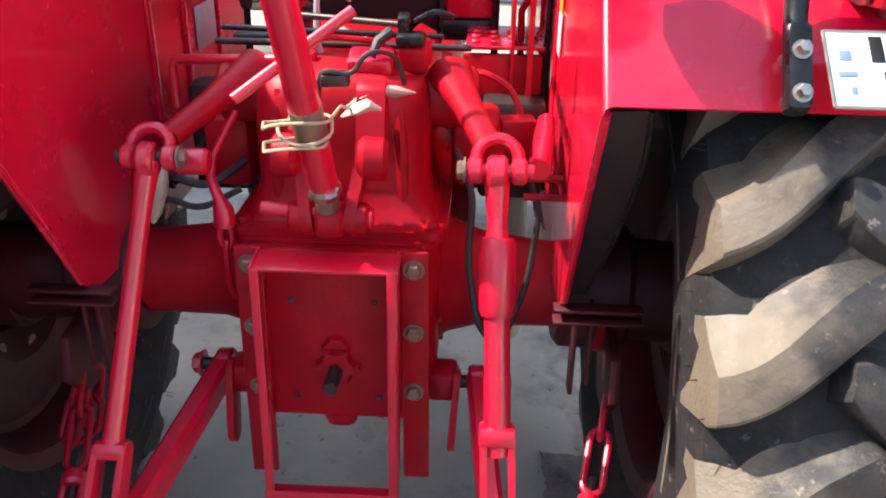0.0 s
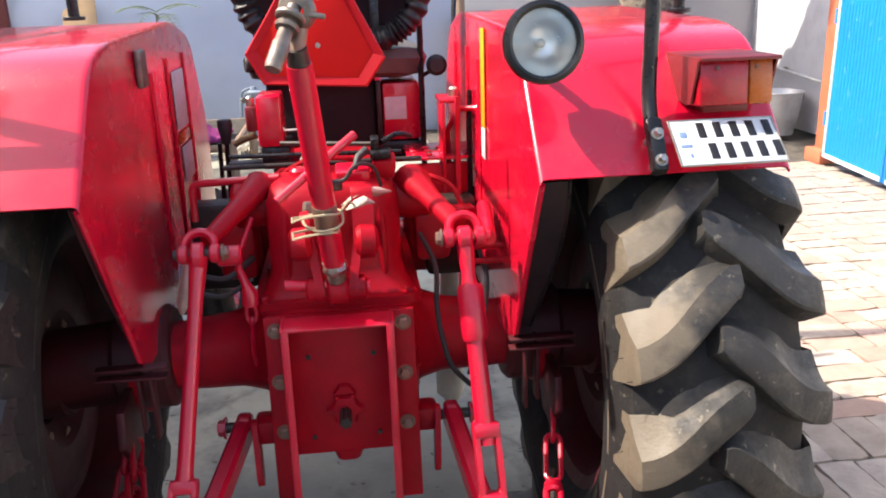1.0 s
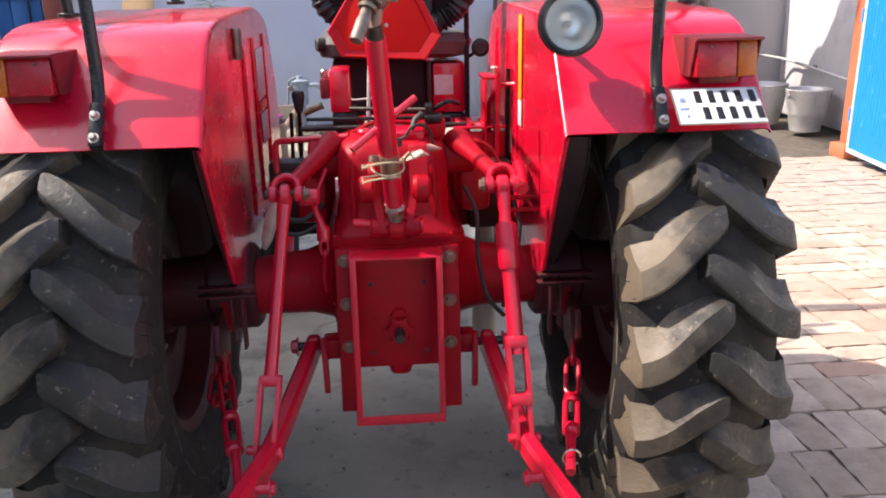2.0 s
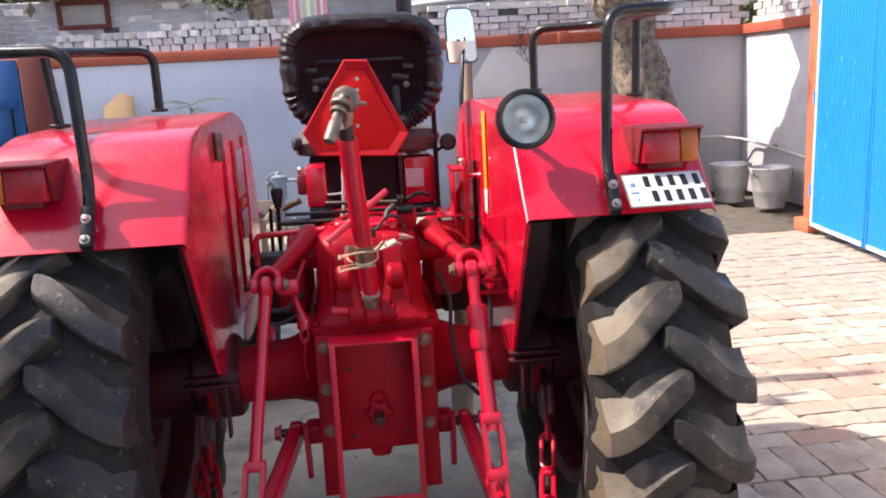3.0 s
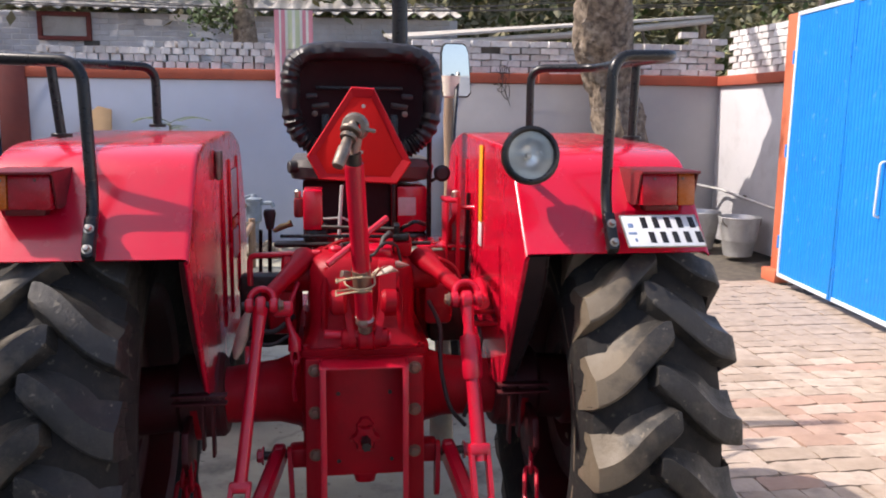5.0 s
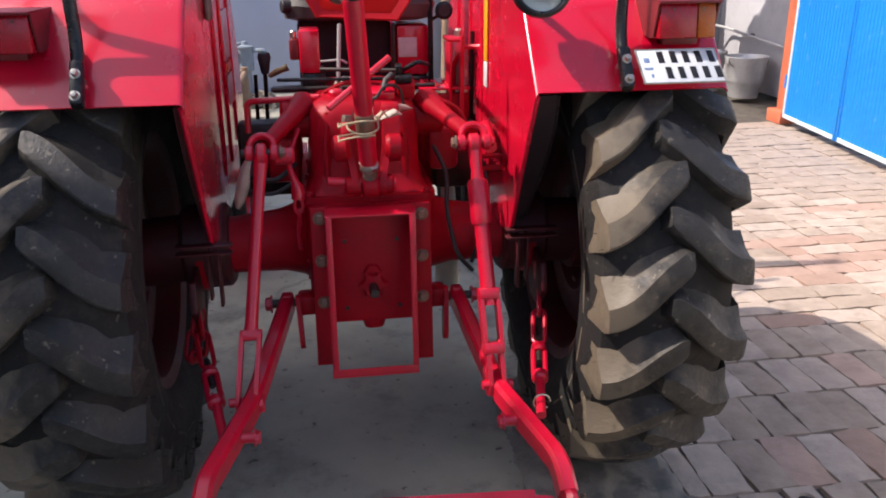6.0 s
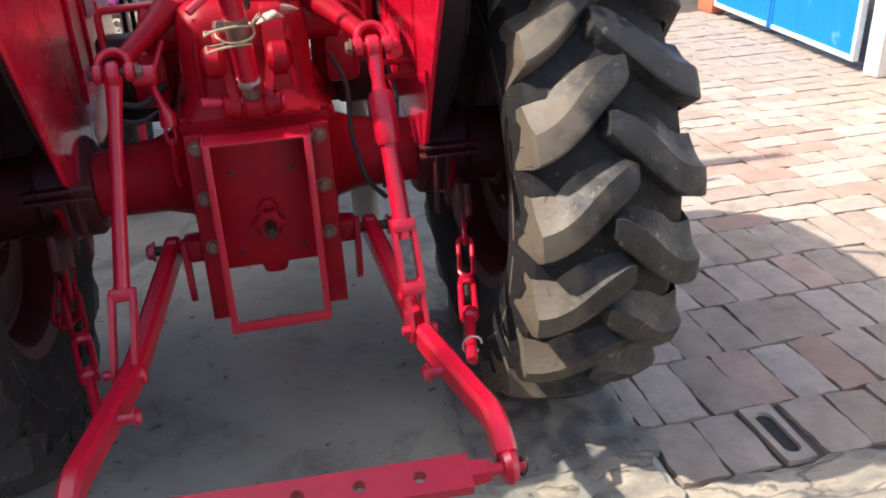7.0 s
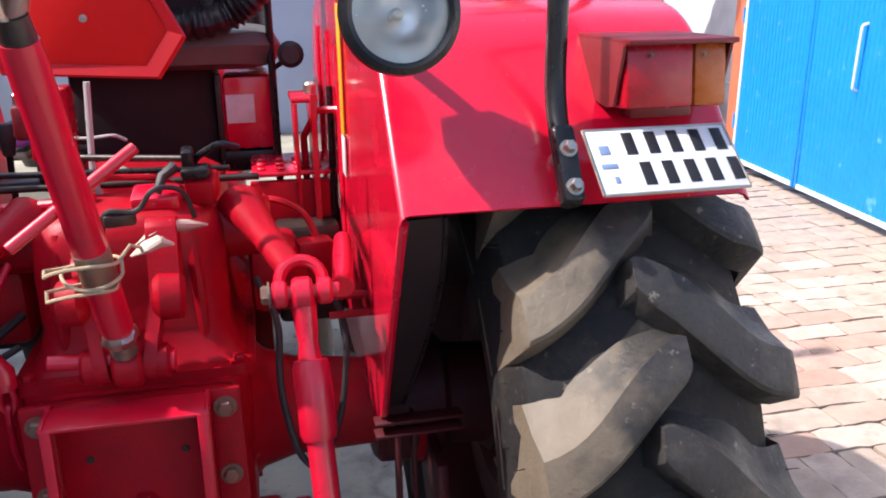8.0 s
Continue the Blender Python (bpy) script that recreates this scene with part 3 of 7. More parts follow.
def lug_mesh(R, W, lh, side):
    """One tread lug at angle 0, sweeping from the tread's middle to its shoulder: a worn crown, a long upper flank and a steep lower one."""
    bm = bmesh.new()
    rc = R - lh
    # across the tread; along it: lower edge, crest, foot of the upper flank; skew of the section
    keys = [(-0.026, 0.020, 0.062, 0.076, 0.05), (-0.012, 0.006, 0.062, 0.084, 0.2), (0.032, -0.028, 0.028, 0.066, 0.40), (0.075, -0.074, -0.016, 0.030, 0.36),
            (0.112, -0.112, -0.050, 0.0, 0.22), (0.15, -0.138, -0.072, -0.010, 0.1), (W, -0.150, -0.082, -0.012, 0.0)]
    rows = []
    line = spline(keys, 2)
    for k, (x, low, crest, foot, skew) in enumerate(line):
        end = k == len(line) - 1
        f = (abs(x) / W) ** 1.9
        top, base = R - 0.042 * f - (0.006 if end else 0), rc - 0.05 * f - 0.012 - (0.09 if end else 0)
        mid = (low + crest) / 2
        q = []
        for rad, at in ((base, low - 0.016), (top - 0.005, low - 0.002), (top - 0.0005, low + 0.004), (top + 0.001, mid), (top - 0.0005, crest),
                        (top - 0.56 * (top - base), crest + 0.44 * (foot - crest)), (base, foot + 0.010)):
            xx = x + (at - mid) * skew
            if k == 0:
                xx -= 0.014 if rad == base else 0.0
            if end and rad != base:
                xx -= 0.010
            an = -at * 0.98 / R
            w = 0.0012 * noise.noise(Vector((x * 40, at * 40, side * 3.0)))
            q.append(bm.verts.new(((rad + w) * math.cos(an), (rad + w) * math.sin(an), side * xx)))
        rows.append(q)
    for q, w2 in zip(rows, rows[1:]):
        for j in range(6):
            bm.faces.new((q[j], q[j + 1], w2[j + 1], w2[j]))
    bm.faces.new(rows[0])
    bm.faces.new(rows[-1][::-1])
    return bm


LUGMESH = {}


def wheel(name, cx, cy, R, W, bead, lugs, lh, phase, out):
    """A wheel with its tyre, rim, disc and hub; out is the side that faces away from the tractor."""
    w = new(name)
    w.parent = tractor
    w.matrix_basis = Matrix.Translation((cx, cy, R)) @ pose(0, 0, 0, 0, 90, 0)
    part("tyre", carcass_mesh(R, W, bead, lh), RUBBER, w, "black rubber tyre body with dusty sides")
    for side in (1, -1):
        for i in range(lugs):
            kind = (side, side * out > 0)
            if kind not in LUGMESH:
                lug = part("tread_lug", lug_mesh(R, W + (0.024 if kind[1] else 0.0), lh, side), LUGTOP, w)
                LUGMESH[kind] = lug.data
            else:
                lug = new("tread_lug", LUGMESH[kind])
                lug.parent = w
            lug.matrix_basis = pose(0, 0, 0, 0, 0, math.degrees(phase) + (i + (0.5 if side < 0 else 0)) * 360 / lugs)
    bm = bmesh.new()
    r = random.Random(5)
    for i in range(90):
        a, rad = r.uniform(0, 2 * math.pi), R - r.uniform(0.06, 0.16)
        d = Vector((math.cos(a), math.sin(a), 0))
        for side in (1, -1):
            tube(bm, [d * rad + Vector((0, 0, side * W * 0.95)), d * (rad + 0.004) + Vector((0, 0, side * (W + r.uniform(0.004, 0.010))))], [0.0011, 0.0005], 4)
    tagged(part("rubber_hairs", bm, RUBBER, w, "fine mould hairs on the tyre shoulder"), kind="stuff")
    bm = bmesh.new()
    ww = W * 0.75
    lathe(bm, [(bead + 0.014, -ww), (bead + 0.016, -ww + 0.012), (bead - 0.012, -ww + 0.02), (bead - 0.03, -ww * 0.45), (bead - 0.055, -ww * 0.3),
               (bead - 0.055, ww * 0.3), (bead - 0.03, ww * 0.45), (bead - 0.012, ww - 0.02), (bead + 0.016, ww - 0.012), (bead + 0.014, ww),
               (bead + 0.004, ww), (bead - 0.024, ww * 0.9), (bead - 0.066, ww * 0.3), (bead - 0.066, -ww * 0.3), (bead - 0.024, -ww * 0.9), (bead + 0.004, -ww)],
          Matrix(), 48, close=True)
    part("rim", bm, SHADERED, w)
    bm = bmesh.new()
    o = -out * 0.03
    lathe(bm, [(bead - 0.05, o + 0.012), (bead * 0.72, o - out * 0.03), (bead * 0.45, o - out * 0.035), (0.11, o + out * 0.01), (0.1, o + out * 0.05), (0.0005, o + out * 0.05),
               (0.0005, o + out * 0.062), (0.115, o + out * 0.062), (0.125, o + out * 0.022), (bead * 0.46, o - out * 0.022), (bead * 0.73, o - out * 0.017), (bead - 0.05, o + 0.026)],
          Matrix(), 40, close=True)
    part("wheel_disc", bm, SHADERED, w)
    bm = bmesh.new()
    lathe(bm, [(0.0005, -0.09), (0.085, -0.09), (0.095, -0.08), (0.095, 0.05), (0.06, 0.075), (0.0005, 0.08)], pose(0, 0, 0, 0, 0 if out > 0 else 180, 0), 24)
    part("hub", bm, SHADERED, w)
    for i in range(8):
        a = 2 * math.pi * i / 8
        part("wheel_bolt", bolt_head((0.15 * math.cos(a), 0.15 * math.sin(a), o - out * 0.022), (0, 0, out), 0.012), BOLT, w)
    return w


wheel("rear_wheel", CX + TX, TY, TR, TW, 0.37, LUGS, 0.042, PH_R, 1)
wheel("rear_wheel", CX - TX, TY, TR, TW, 0.37, LUGS, 0.042, PH_L, -1)


def rib_tyre(cx):
    w = new("front_wheel")
    w.parent = tractor
    w.matrix_basis = Matrix.Translation((cx, 2.15, 0.36)) @ pose(0, 0, 0, 0, 90, 0)
    bm = bmesh.new()
    lathe(bm, [(0.21, -0.06), (0.25, -0.085), (0.31, -0.085), (0.345, -0.07), (0.36, -0.05), (0.345, -0.03), (0.36, -0.012), (0.36, 0.012), (0.345, 0.03),
               (0.36, 0.05), (0.345, 0.07), (0.31, 0.085), (0.25, 0.085), (0.21, 0.06)], Matrix(), 40, close=True)
    part("tyre", bm, RUBBER, w)
    bm = bmesh.new()
    lathe(bm, [(0.0005, 0.02), (0.08, 0.02), (0.1, 0.0), (0.16, -0.02), (0.2, 0.05), (0.215, 0.065), (0.215, -0.065), (0.19, -0.05), (0.15, -0.04), (0.0005, -0.03)], Matrix(), 32)
    part("rim", bm, RED, w)


rib_tyre(0.6)
rib_tyre(-0.6)
part("front_axle", tb([(-0.62, 2.15, 0.36), (-0.3, 2.15, 0.45), (0, 2.15, 0.5), (0.3, 2.15, 0.45), (0.62, 2.15, 0.36)], 0.04, 10), CAST, tractor)

# fenders
FIN, FOUT = 0.404, 0.884
LIP = (-0.25, 1.236)
FACE = rounded([(LIP[0], LIP[1], 0), (-0.062, 1.462, 0), (0.06, 1.492, 0), (0.78, 1.512, 0), (1.02, 1.46, 0), (1.17, 1.2, 0), (1.18, 0.85, 0)], 0.075, 7)


def fender(s):
    name = "fender"
    o = new(name)
    o.parent = tractor
    o.location.x = CX
    tagged(o, "glossy red rear fender with reflections and a folded lip")
    th = 0.005
    # top shell: outer skin and underside
    bm = bmesh.new()
    prof = [(p.x, p.y) for p in FACE]
    inn = []
    for i, p in enumerate(prof):
        a, b = prof[max(i - 1, 0)], prof[min(i + 1, len(prof) - 1)]
        t = Vector((b[0] - a[0], b[1] - a[1])).normalized()
        inn.append((p[0] + t.y * th, p[1] - t.x * th))
    poly_o, poly_i = prof, inn
    xs = [FIN, FIN + 0.0025, FIN + 0.007, FIN + 0.014, FOUT - 0.014, FOUT - 0.005, FOUT]
    dz = [-0.010, -0.0045, -0.0012, 0.0, 0.0, -0.003, -0.010]
    go, gi = [], []
    for (yo, zo), (yi, zi) in zip(poly_o, poly_i):
        go.append([bm.verts.new((s * x, yo - (0.5 * d if zo < 1.4 else 0) * -1, zo + d)) for x, d in zip(xs, dz)])
        gi.append([bm.verts.new((s * x, yi, zi + d)) for x, d in zip(xs, dz)])
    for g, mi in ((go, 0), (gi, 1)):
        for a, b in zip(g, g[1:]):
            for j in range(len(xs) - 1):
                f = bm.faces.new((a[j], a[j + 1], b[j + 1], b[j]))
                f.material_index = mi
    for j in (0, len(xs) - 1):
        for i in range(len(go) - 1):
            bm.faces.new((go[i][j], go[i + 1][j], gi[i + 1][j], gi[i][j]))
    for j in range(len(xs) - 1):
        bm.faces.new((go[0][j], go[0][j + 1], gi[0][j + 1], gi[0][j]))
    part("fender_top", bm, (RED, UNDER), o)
    # inner side panel
    poly = [(y, z - 0.0105) for y, z in inn] + [(1.18, 0.80), (0.35, 0.78), (0.02, 0.80), (-0.005, 0.83)]
    bm = bmesh.new()
    prism(bm, poly, Matrix.Translation((s * FIN - (th if s < 0 else 0), 0, 0)) @ YZ, th)
    part("side_panel", bm, RED, o)
    # inner lining, set in from the rear edge; its dark red holds the shade
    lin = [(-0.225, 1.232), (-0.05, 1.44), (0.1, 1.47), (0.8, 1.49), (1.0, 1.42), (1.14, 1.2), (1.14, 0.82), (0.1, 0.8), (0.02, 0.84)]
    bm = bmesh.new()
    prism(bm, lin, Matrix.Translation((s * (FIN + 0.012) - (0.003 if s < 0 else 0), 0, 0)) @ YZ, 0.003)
    part("inner_lining", bm, SHADELINING, o, "dirty red underside, darkened for its shade")
    # rolled bead round the panel's rear edge
    bm = tb([(s * (FIN + 0.006), -0.243, 1.225), (s * (FIN + 0.006), -0.12, 1.03), (s * (FIN + 0.006), -0.005, 0.832)], 0.007, 8)
    part("edge_bead", bm, RED, o)
    # flange turned outwards along the rear edge: black right, shade-darkened red left
    bm = bmesh.new()
    a0, a1 = Vector((-0.240, 1.225)), Vector((0.0, 0.838))
    vs = []
    for i in range(13):
        t = i / 12
        p = a0.lerp(a1, t)
        w = 0.022 + 0.05 * math.sin(math.pi * min(1.0, 0.25 + t * 0.62)) * (1 - 0.35 * t)
        w *= 1.0 if s > 0 else 0.3
        vs.append([bm.verts.new((s * (FIN + 0.006), p.x + 0.004, p.y)), bm.verts.new((s * (FIN + 0.006 + w), p.x + 0.012, p.y)),
                   bm.verts.new((s * (FIN + 0.006 + w), p.x + 0.016, p.y)), bm.verts.new((s * (FIN + 0.006), p.x + 0.008, p.y))])
    for q, w2 in zip(vs, vs[1:]):
        for j in range(4):
            bm.faces.new((q[j], q[(j + 1) % 4], w2[(j + 1) % 4], w2[j]))
    part("rear_flange", bm, UNDER if s > 0 else SHADELINING, o, "dark folded flange")
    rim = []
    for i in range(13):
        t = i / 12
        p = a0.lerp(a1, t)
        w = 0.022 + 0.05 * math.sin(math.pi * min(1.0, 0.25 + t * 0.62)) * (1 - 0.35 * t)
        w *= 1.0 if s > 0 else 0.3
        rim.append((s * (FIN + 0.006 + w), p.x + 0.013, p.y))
    part("flange_edge", tb(rim, 0.004, 7), BLACK if s > 0 else SHADELINING, o)
    # pressed ribs of the side panel
    for y, z0, z1 in ((0.42, 0.9, 1.4), (0.62, 0.9, 1.42), (0.86, 0.92, 1.42)):
        bm = tb([(s * (FIN - 0.001), y, z0), (s * (FIN - 0.003), y, (z0 + z1) / 2), (s * (FIN - 0.001), y, z1)], 0.011, 8, flat=0.5)
        part("rib", bm, RED, o)
    return o


fender_r = fender(1)
fender_l = fender(-1)
part("reflective_tape", bx((0.400, 0.345, 1.36), (0.003, 0.05, 0.24), bevel=0.001), YELLOW, fender_r, "yellow reflective strip")
part("reflective_tape", bx((0.400, 0.345, 1.20), (0.003, 0.05, 0.075), bevel=0.001), STICKER, fender_r, "worn white end of the strip")
part("reflective_tape", bx((-0.400, 0.74, 1.3), (0.003, 0.16, 0.16), bevel=0.001), STICKER, fender_l, "pale printed sticker on the fender side")
part("reflective_tape", bx((-0.400, 0.76, 1.12), (0.003, 0.14, 0.1), bevel=0.001), STICKER, fender_l, "pale printed sticker on the fender side")
part("reflective_tape", bx((-0.400, 0.745, 1.195), (0.003, 0.15, 0.03), bevel=0.001), LENSAMB, fender_l, "orange strip between the stickers")
# Plain brown-grey rectangle, not a lamp.
part("side_lamp", bx((-0.394, 0.30, 1.42), (0.016, 0.06, 0.085), bevel=0.006), STEEL, fender_l, "small brown-grey rectangle on the fender side")


def rail(s):
    o = new("fender_rail")
    o.parent = tractor
    o.location.x = CX
    tagged(o, "black painted steel tube guard rail")
    top, corner, post = (1.725, 0.83, 0.84) if s > 0 else (1.690, 0.88, 0.805)
    pts = rounded([(s * 0.620, -0.275, 1.243), (s * 0.627, -0.182, 1.358), (s * 0.640, -0.165, top), (s * corner, -0.11, top + 0.008), (s * (0.845 if s > 0 else 0.76), 0.6, 1.735 if s > 0 else 1.72),
                   (s * 0.64, 0.70, 1.735 if s > 0 else 1.72), (s * 0.64, 0.70, 1.525)], 0.055, 7)
    part("tube", tb(pts, 0.0145, 12), BLACK, o)
    part("post", tb([(s * post, 0.216, 1.50), (s * (post + (0.004 if s > 0 else 0.018)), 0.216, top + 0.014)], 0.0135, 12), BLACK, o)
    for fy, fz, fx in ((0.216, 1.508, post), (0.70, 1.527, 0.64)):
        part("foot_flange", dc((s * fx, fy, fz - 0.004), (s * fx, fy, fz + 0.006), 0.028), BLACK, o)
    part("foot_plate", bx((s * 0.621, -0.254, 1.290), (0.030, 0.022, 0.105), (-32, 0, 0), 0.008), BLACK, o)
    for z in (1.262, 1.305):
        y = -0.274 + (z - 1.262) * 0.63
        part("rail_bolt", bolt_head((s * 0.621, y - 0.006, z + 0.004), (0, -0.85, 0.53), 0.0085, 0.015), CHROME, o, "bright zinc bolt")
        part("spacer", dc((s * 0.621, y, z), (s * 0.621, y + 0.045, z - 0.022), 0.009, 12), CHROME, o)
    return o


rail(1)
rail(-1)


def tail_lamp(s):
    o = new("tail_lamp")
    o.parent = tractor
    o.location.x = CX
    tagged(o, "red and amber tail lamp in a dark hooded box")
    cx = s * 0.776
    # hood: top, bottom and sides open to the rear
    bm = bmesh.new()
    prism(bm, [(-0.235, 1.43), (-0.245, 1.436), (-0.05, 1.436), (-0.10, 1.36), (-0.190, 1.350), (-0.212, 1.354)],
          Matrix.Translation((cx - s * 0.074 - (0.004 if s > 0 else 0), 0, 0)) @ YZ, 0.004)
    part("hood_side", bm, HOOD, o)
    bm = bmesh.new()
    prism(bm, [(-0.235, 1.43), (-0.245, 1.436), (-0.05, 1.436), (-0.10, 1.36), (-0.190, 1.350), (-0.212, 1.354)],
          Matrix.Translation((cx + s * 0.071 - (0.004 if s < 0 else 0), 0, 0)) @ YZ, 0.004)
    part("hood_side", bm, HOOD, o)
    part("hood_top", bx((cx - s * 0.0015, -0.148, 1.438), (0.152, 0.193, 0.005), bevel=0.001), HOOD, o)
    part("hood_edge", bx((cx - s * 0.0015, -0.2475, 1.437), (0.152, 0.006, 0.007), bevel=0.002), HOOD, o)
    part("housing", bx((cx, -0.130, 1.394), (0.122, 0.09, 0.078), bevel=0.003), HOOD, o)
    # The block's red is darkened here to stand for the lamp's shadow.
    part("mount_block", bx((cx, -0.17, 1.345), (0.09, 0.05, 0.022), bevel=0.003), HOOD, o)
    part("lens", bx((cx - s * 0.024, -0.211, 1.391), (0.094, 0.046, 0.082), (-6, 0, 0), 0.006), LENSRED, o, "red lens")
    part("lens", bx((cx + s * 0.047, -0.211, 1.391), (0.046, 0.046, 0.082), (-6, 0, 0), 0.006), LENSAMB, o, "amber lens")
    for dx in (-0.040, 0.034):
        for dz in (-0.028, 0.029):
            part("lens_screw", bolt_head((cx + dx * s, -0.2335 - dz * 0.1, 1.391 + dz), (0, -1, 0), 0.0024, 0.002), STEEL, o)
    return o


tail_lamp(1)
tail_lamp(-1)

# registration plate on the right fender lip
o = new("number_plate")
o.parent = tractor
tagged(o, "white registration plate with two rows of black marks")
PM = Matrix.Translation((0.731, -0.268, 1.292)) @ pose(0, 0, 0, 40, 0, 0) @ Matrix.Diagonal((0.97, 1, 1, 1))
bm = bmesh.new()
box(bm, (0, 0, 0), (0.205, 0.104, 0.003), bevel=0.0012)
bmesh.ops.transform(bm, matrix=PM, verts=bm.verts)
part("plate_sheet", bm, PLATE, o)
for row, x0, step in ((0.027, -0.044, 0.0325), (-0.022, -0.033, 0.0315)):
    for i in range(5):
        bm = bmesh.new()
        box(bm, (x0 + i * step, row, 0.0022), (0.0155, 0.036, 0.0012), bevel=0.0004)
        bmesh.ops.transform(bm, matrix=PM, verts=bm.verts)
        part("mark_bar", bm, INK, o)
for cxx, cyy, w, h in ((-0.082, 0.018, 0.014, 0.014), (-0.082, -0.008, 0.022, 0.007), (-0.078, -0.030, 0.006, 0.010)):
    bm = bmesh.new()
    box(bm, (cxx, cyy, 0.0022), (w, h, 0.001), bevel=0.0003)
    bmesh.ops.transform(bm, matrix=PM, verts=bm.verts)
    part("mark_bar", bm, INKBLUE, o)
bm = bmesh.new()
for a, b in (((-0.1025, 0.052), (0.1025, 0.052)), ((0.1025, 0.052), (0.1025, -0.052)), ((0.1025, -0.052), (-0.1025, -0.052)), ((-0.1025, -0.052), (-0.1025, 0.052))):
    tube(bm, [PM @ Vector((*a, 0.001)), PM @ Vector((*b, 0.001))], 0.0022, 6)
part("plate_border", bm, CHROME, o)

# work lamp on the right fender
o = new("work_lamp")
o.parent = tractor
tagged(o, "round work lamp with silver reflector and black rim")
LM = axis_pose((0.396, -0.235, 1.478), (0.05, -1, 0.13))
bm = bmesh.new()
lathe(bm, [(0.0005, -0.085), (0.03, -0.083), (0.055, -0.06), (0.067, -0.03), (0.071, -0.008), (0.071, 0.0), (0.064, 0.0), (0.06, -0.02), (0.05, -0.045), (0.0005, -0.07)], LM, 40)
part("lamp_bowl", bm, BLACK, o)
bm = bmesh.new()
lathe(bm, [(0.058, 0.002), (0.058, 0.010), (0.064, 0.014), (0.072, 0.010), (0.073, -0.004), (0.068, -0.008), (0.06, -0.004)], LM, 40, close=True)
part("rim", bm, BLACK, o, "black rubber rim")
bm = bmesh.new()
lathe(bm, [(0.0595, 0.0), (0.05, -0.014), (0.035, -0.028), (0.018, -0.036), (0.0005, -0.038)], LM, 40)
part("reflector", bm, REFL, o, "silver bowl reflector")
bm = bmesh.new()
lathe(bm, [(0.0005, -0.036), (0.007, -0.036), (0.008, -0.016), (0.005, -0.012), (0.0005, -0.011)], LM, 16)
part("bulb", bm, CHROME, o)
bm = bmesh.new()
lathe(bm, [(0.0005, 0.010), (0.03, 0.008), (0.06, 0.003), (0.06, 0.001), (0.03, 0.0055), (0.0005, 0.0075)], LM, 40)
g = part("glass", bm, GLASS, o, "clear ribbed glass")
g.visible_shadow = False
part("bracket", tb(rounded([(0.40, -0.17, 1.47), (0.40, -0.13, 1.455), (0.41, -0.085, 1.415)], 0.03), 0.011, 10), BLACK, o)

# ---- rear axle and gear housing ----
hs = new("gear_housing")
hs.parent = tractor
tagged(hs, "red painted cast-iron gear housing with bolted cover")


def loft(bm, rings):
    vs = [[bm.verts.new(p) for p in r] for r in rings]
    k = len(vs[0])
    for a, b in zip(vs, vs[1:]):
        for j in range(k):
            bm.faces.new((a[j], a[(j + 1) % k], b[(j + 1) % k], b[j]))
    bm.faces.new(vs[0][::-1])
    bm.faces.new(vs[-1])
    return bm


def rrect(cx, cy, z, hx, hy, r, n=4):
    out = []
    for qx, qy, a0 in ((1, 1, 0), (-1, 1, 90), (-1, -1, 180), (1, -1, 270)):
        for i in range(n + 1):
            a = radians(a0 + 90 * i / n)
            out.append((cx + qx * (hx - r) + r * math.cos(a), cy + qy * (hy - r) + r * math.sin(a), z))
    return out


bm = bmesh.new()
loft(bm, [rrect(0, 0.36, 0.545, 0.12, 0.25, 0.06), rrect(0, 0.36, 0.565, 0.155, 0.29, 0.06), rrect(0, 0.36, 0.62, 0.175, 0.31, 0.05),
          rrect(0, 0.36, 0.86, 0.178, 0.31, 0.05), rrect(0, 0.36, 0.895, 0.18, 0.305, 0.04)])
part("rear_case", bm, CAST, hs)
part("rear_case", bx((0, 1.25, 0.78), (0.34, 1.3, 0.42), bevel=0.05), CAST, hs)
bm = bmesh.new()
loft(bm, [rrect(0, 0.36, 0.892, 0.19, 0.29, 0.03), rrect(0, 0.36, 0.912, 0.19, 0.29, 0.03)])
part("flange", bm, CAST, hs)
bm = bmesh.new()
loft(bm, [rrect(0, 0.37, 0.908, 0.176, 0.275, 0.035, 6), rrect(0, 0.375, 0.935, 0.160, 0.262, 0.05, 6), rrect(0, 0.38, 0.97, 0.152, 0.256, 0.055, 6),
          rrect(0, 0.385, 1.06, 0.154, 0.258, 0.06, 6), rrect(0, 0.39, 1.12, 0.152, 0.258, 0.065, 6), rrect(0, 0.395, 1.15, 0.142, 0.25, 0.07, 6), rrect(0, 0.40, 1.166, 0.118, 0.23, 0.07, 6)])
part("lift_cover", bm, CAST, hs)
for sx in (-0.11, 0.11):
    part("cover_rib", tb([(sx, 0.128, 0.935), (sx * 0.98, 0.126, 1.05), (sx * 0.93, 0.15, 1.135)], [0.010, 0.012, 0.009], 8), CAST, hs)
for sx in (-0.165, 0.165):
    for y in (0.09, 0.3, 0.5):
        part("cover_bolt", bolt_head((sx, y, 0.912), (0, 0, 1), 0.011, 0.012), CAST, hs)
# cross shaft of the lift arms
part("lift_shaft", dc((-0.235, 0.26, 1.10), (0.235, 0.26, 1.10), 0.055, 24), CAST, hs)
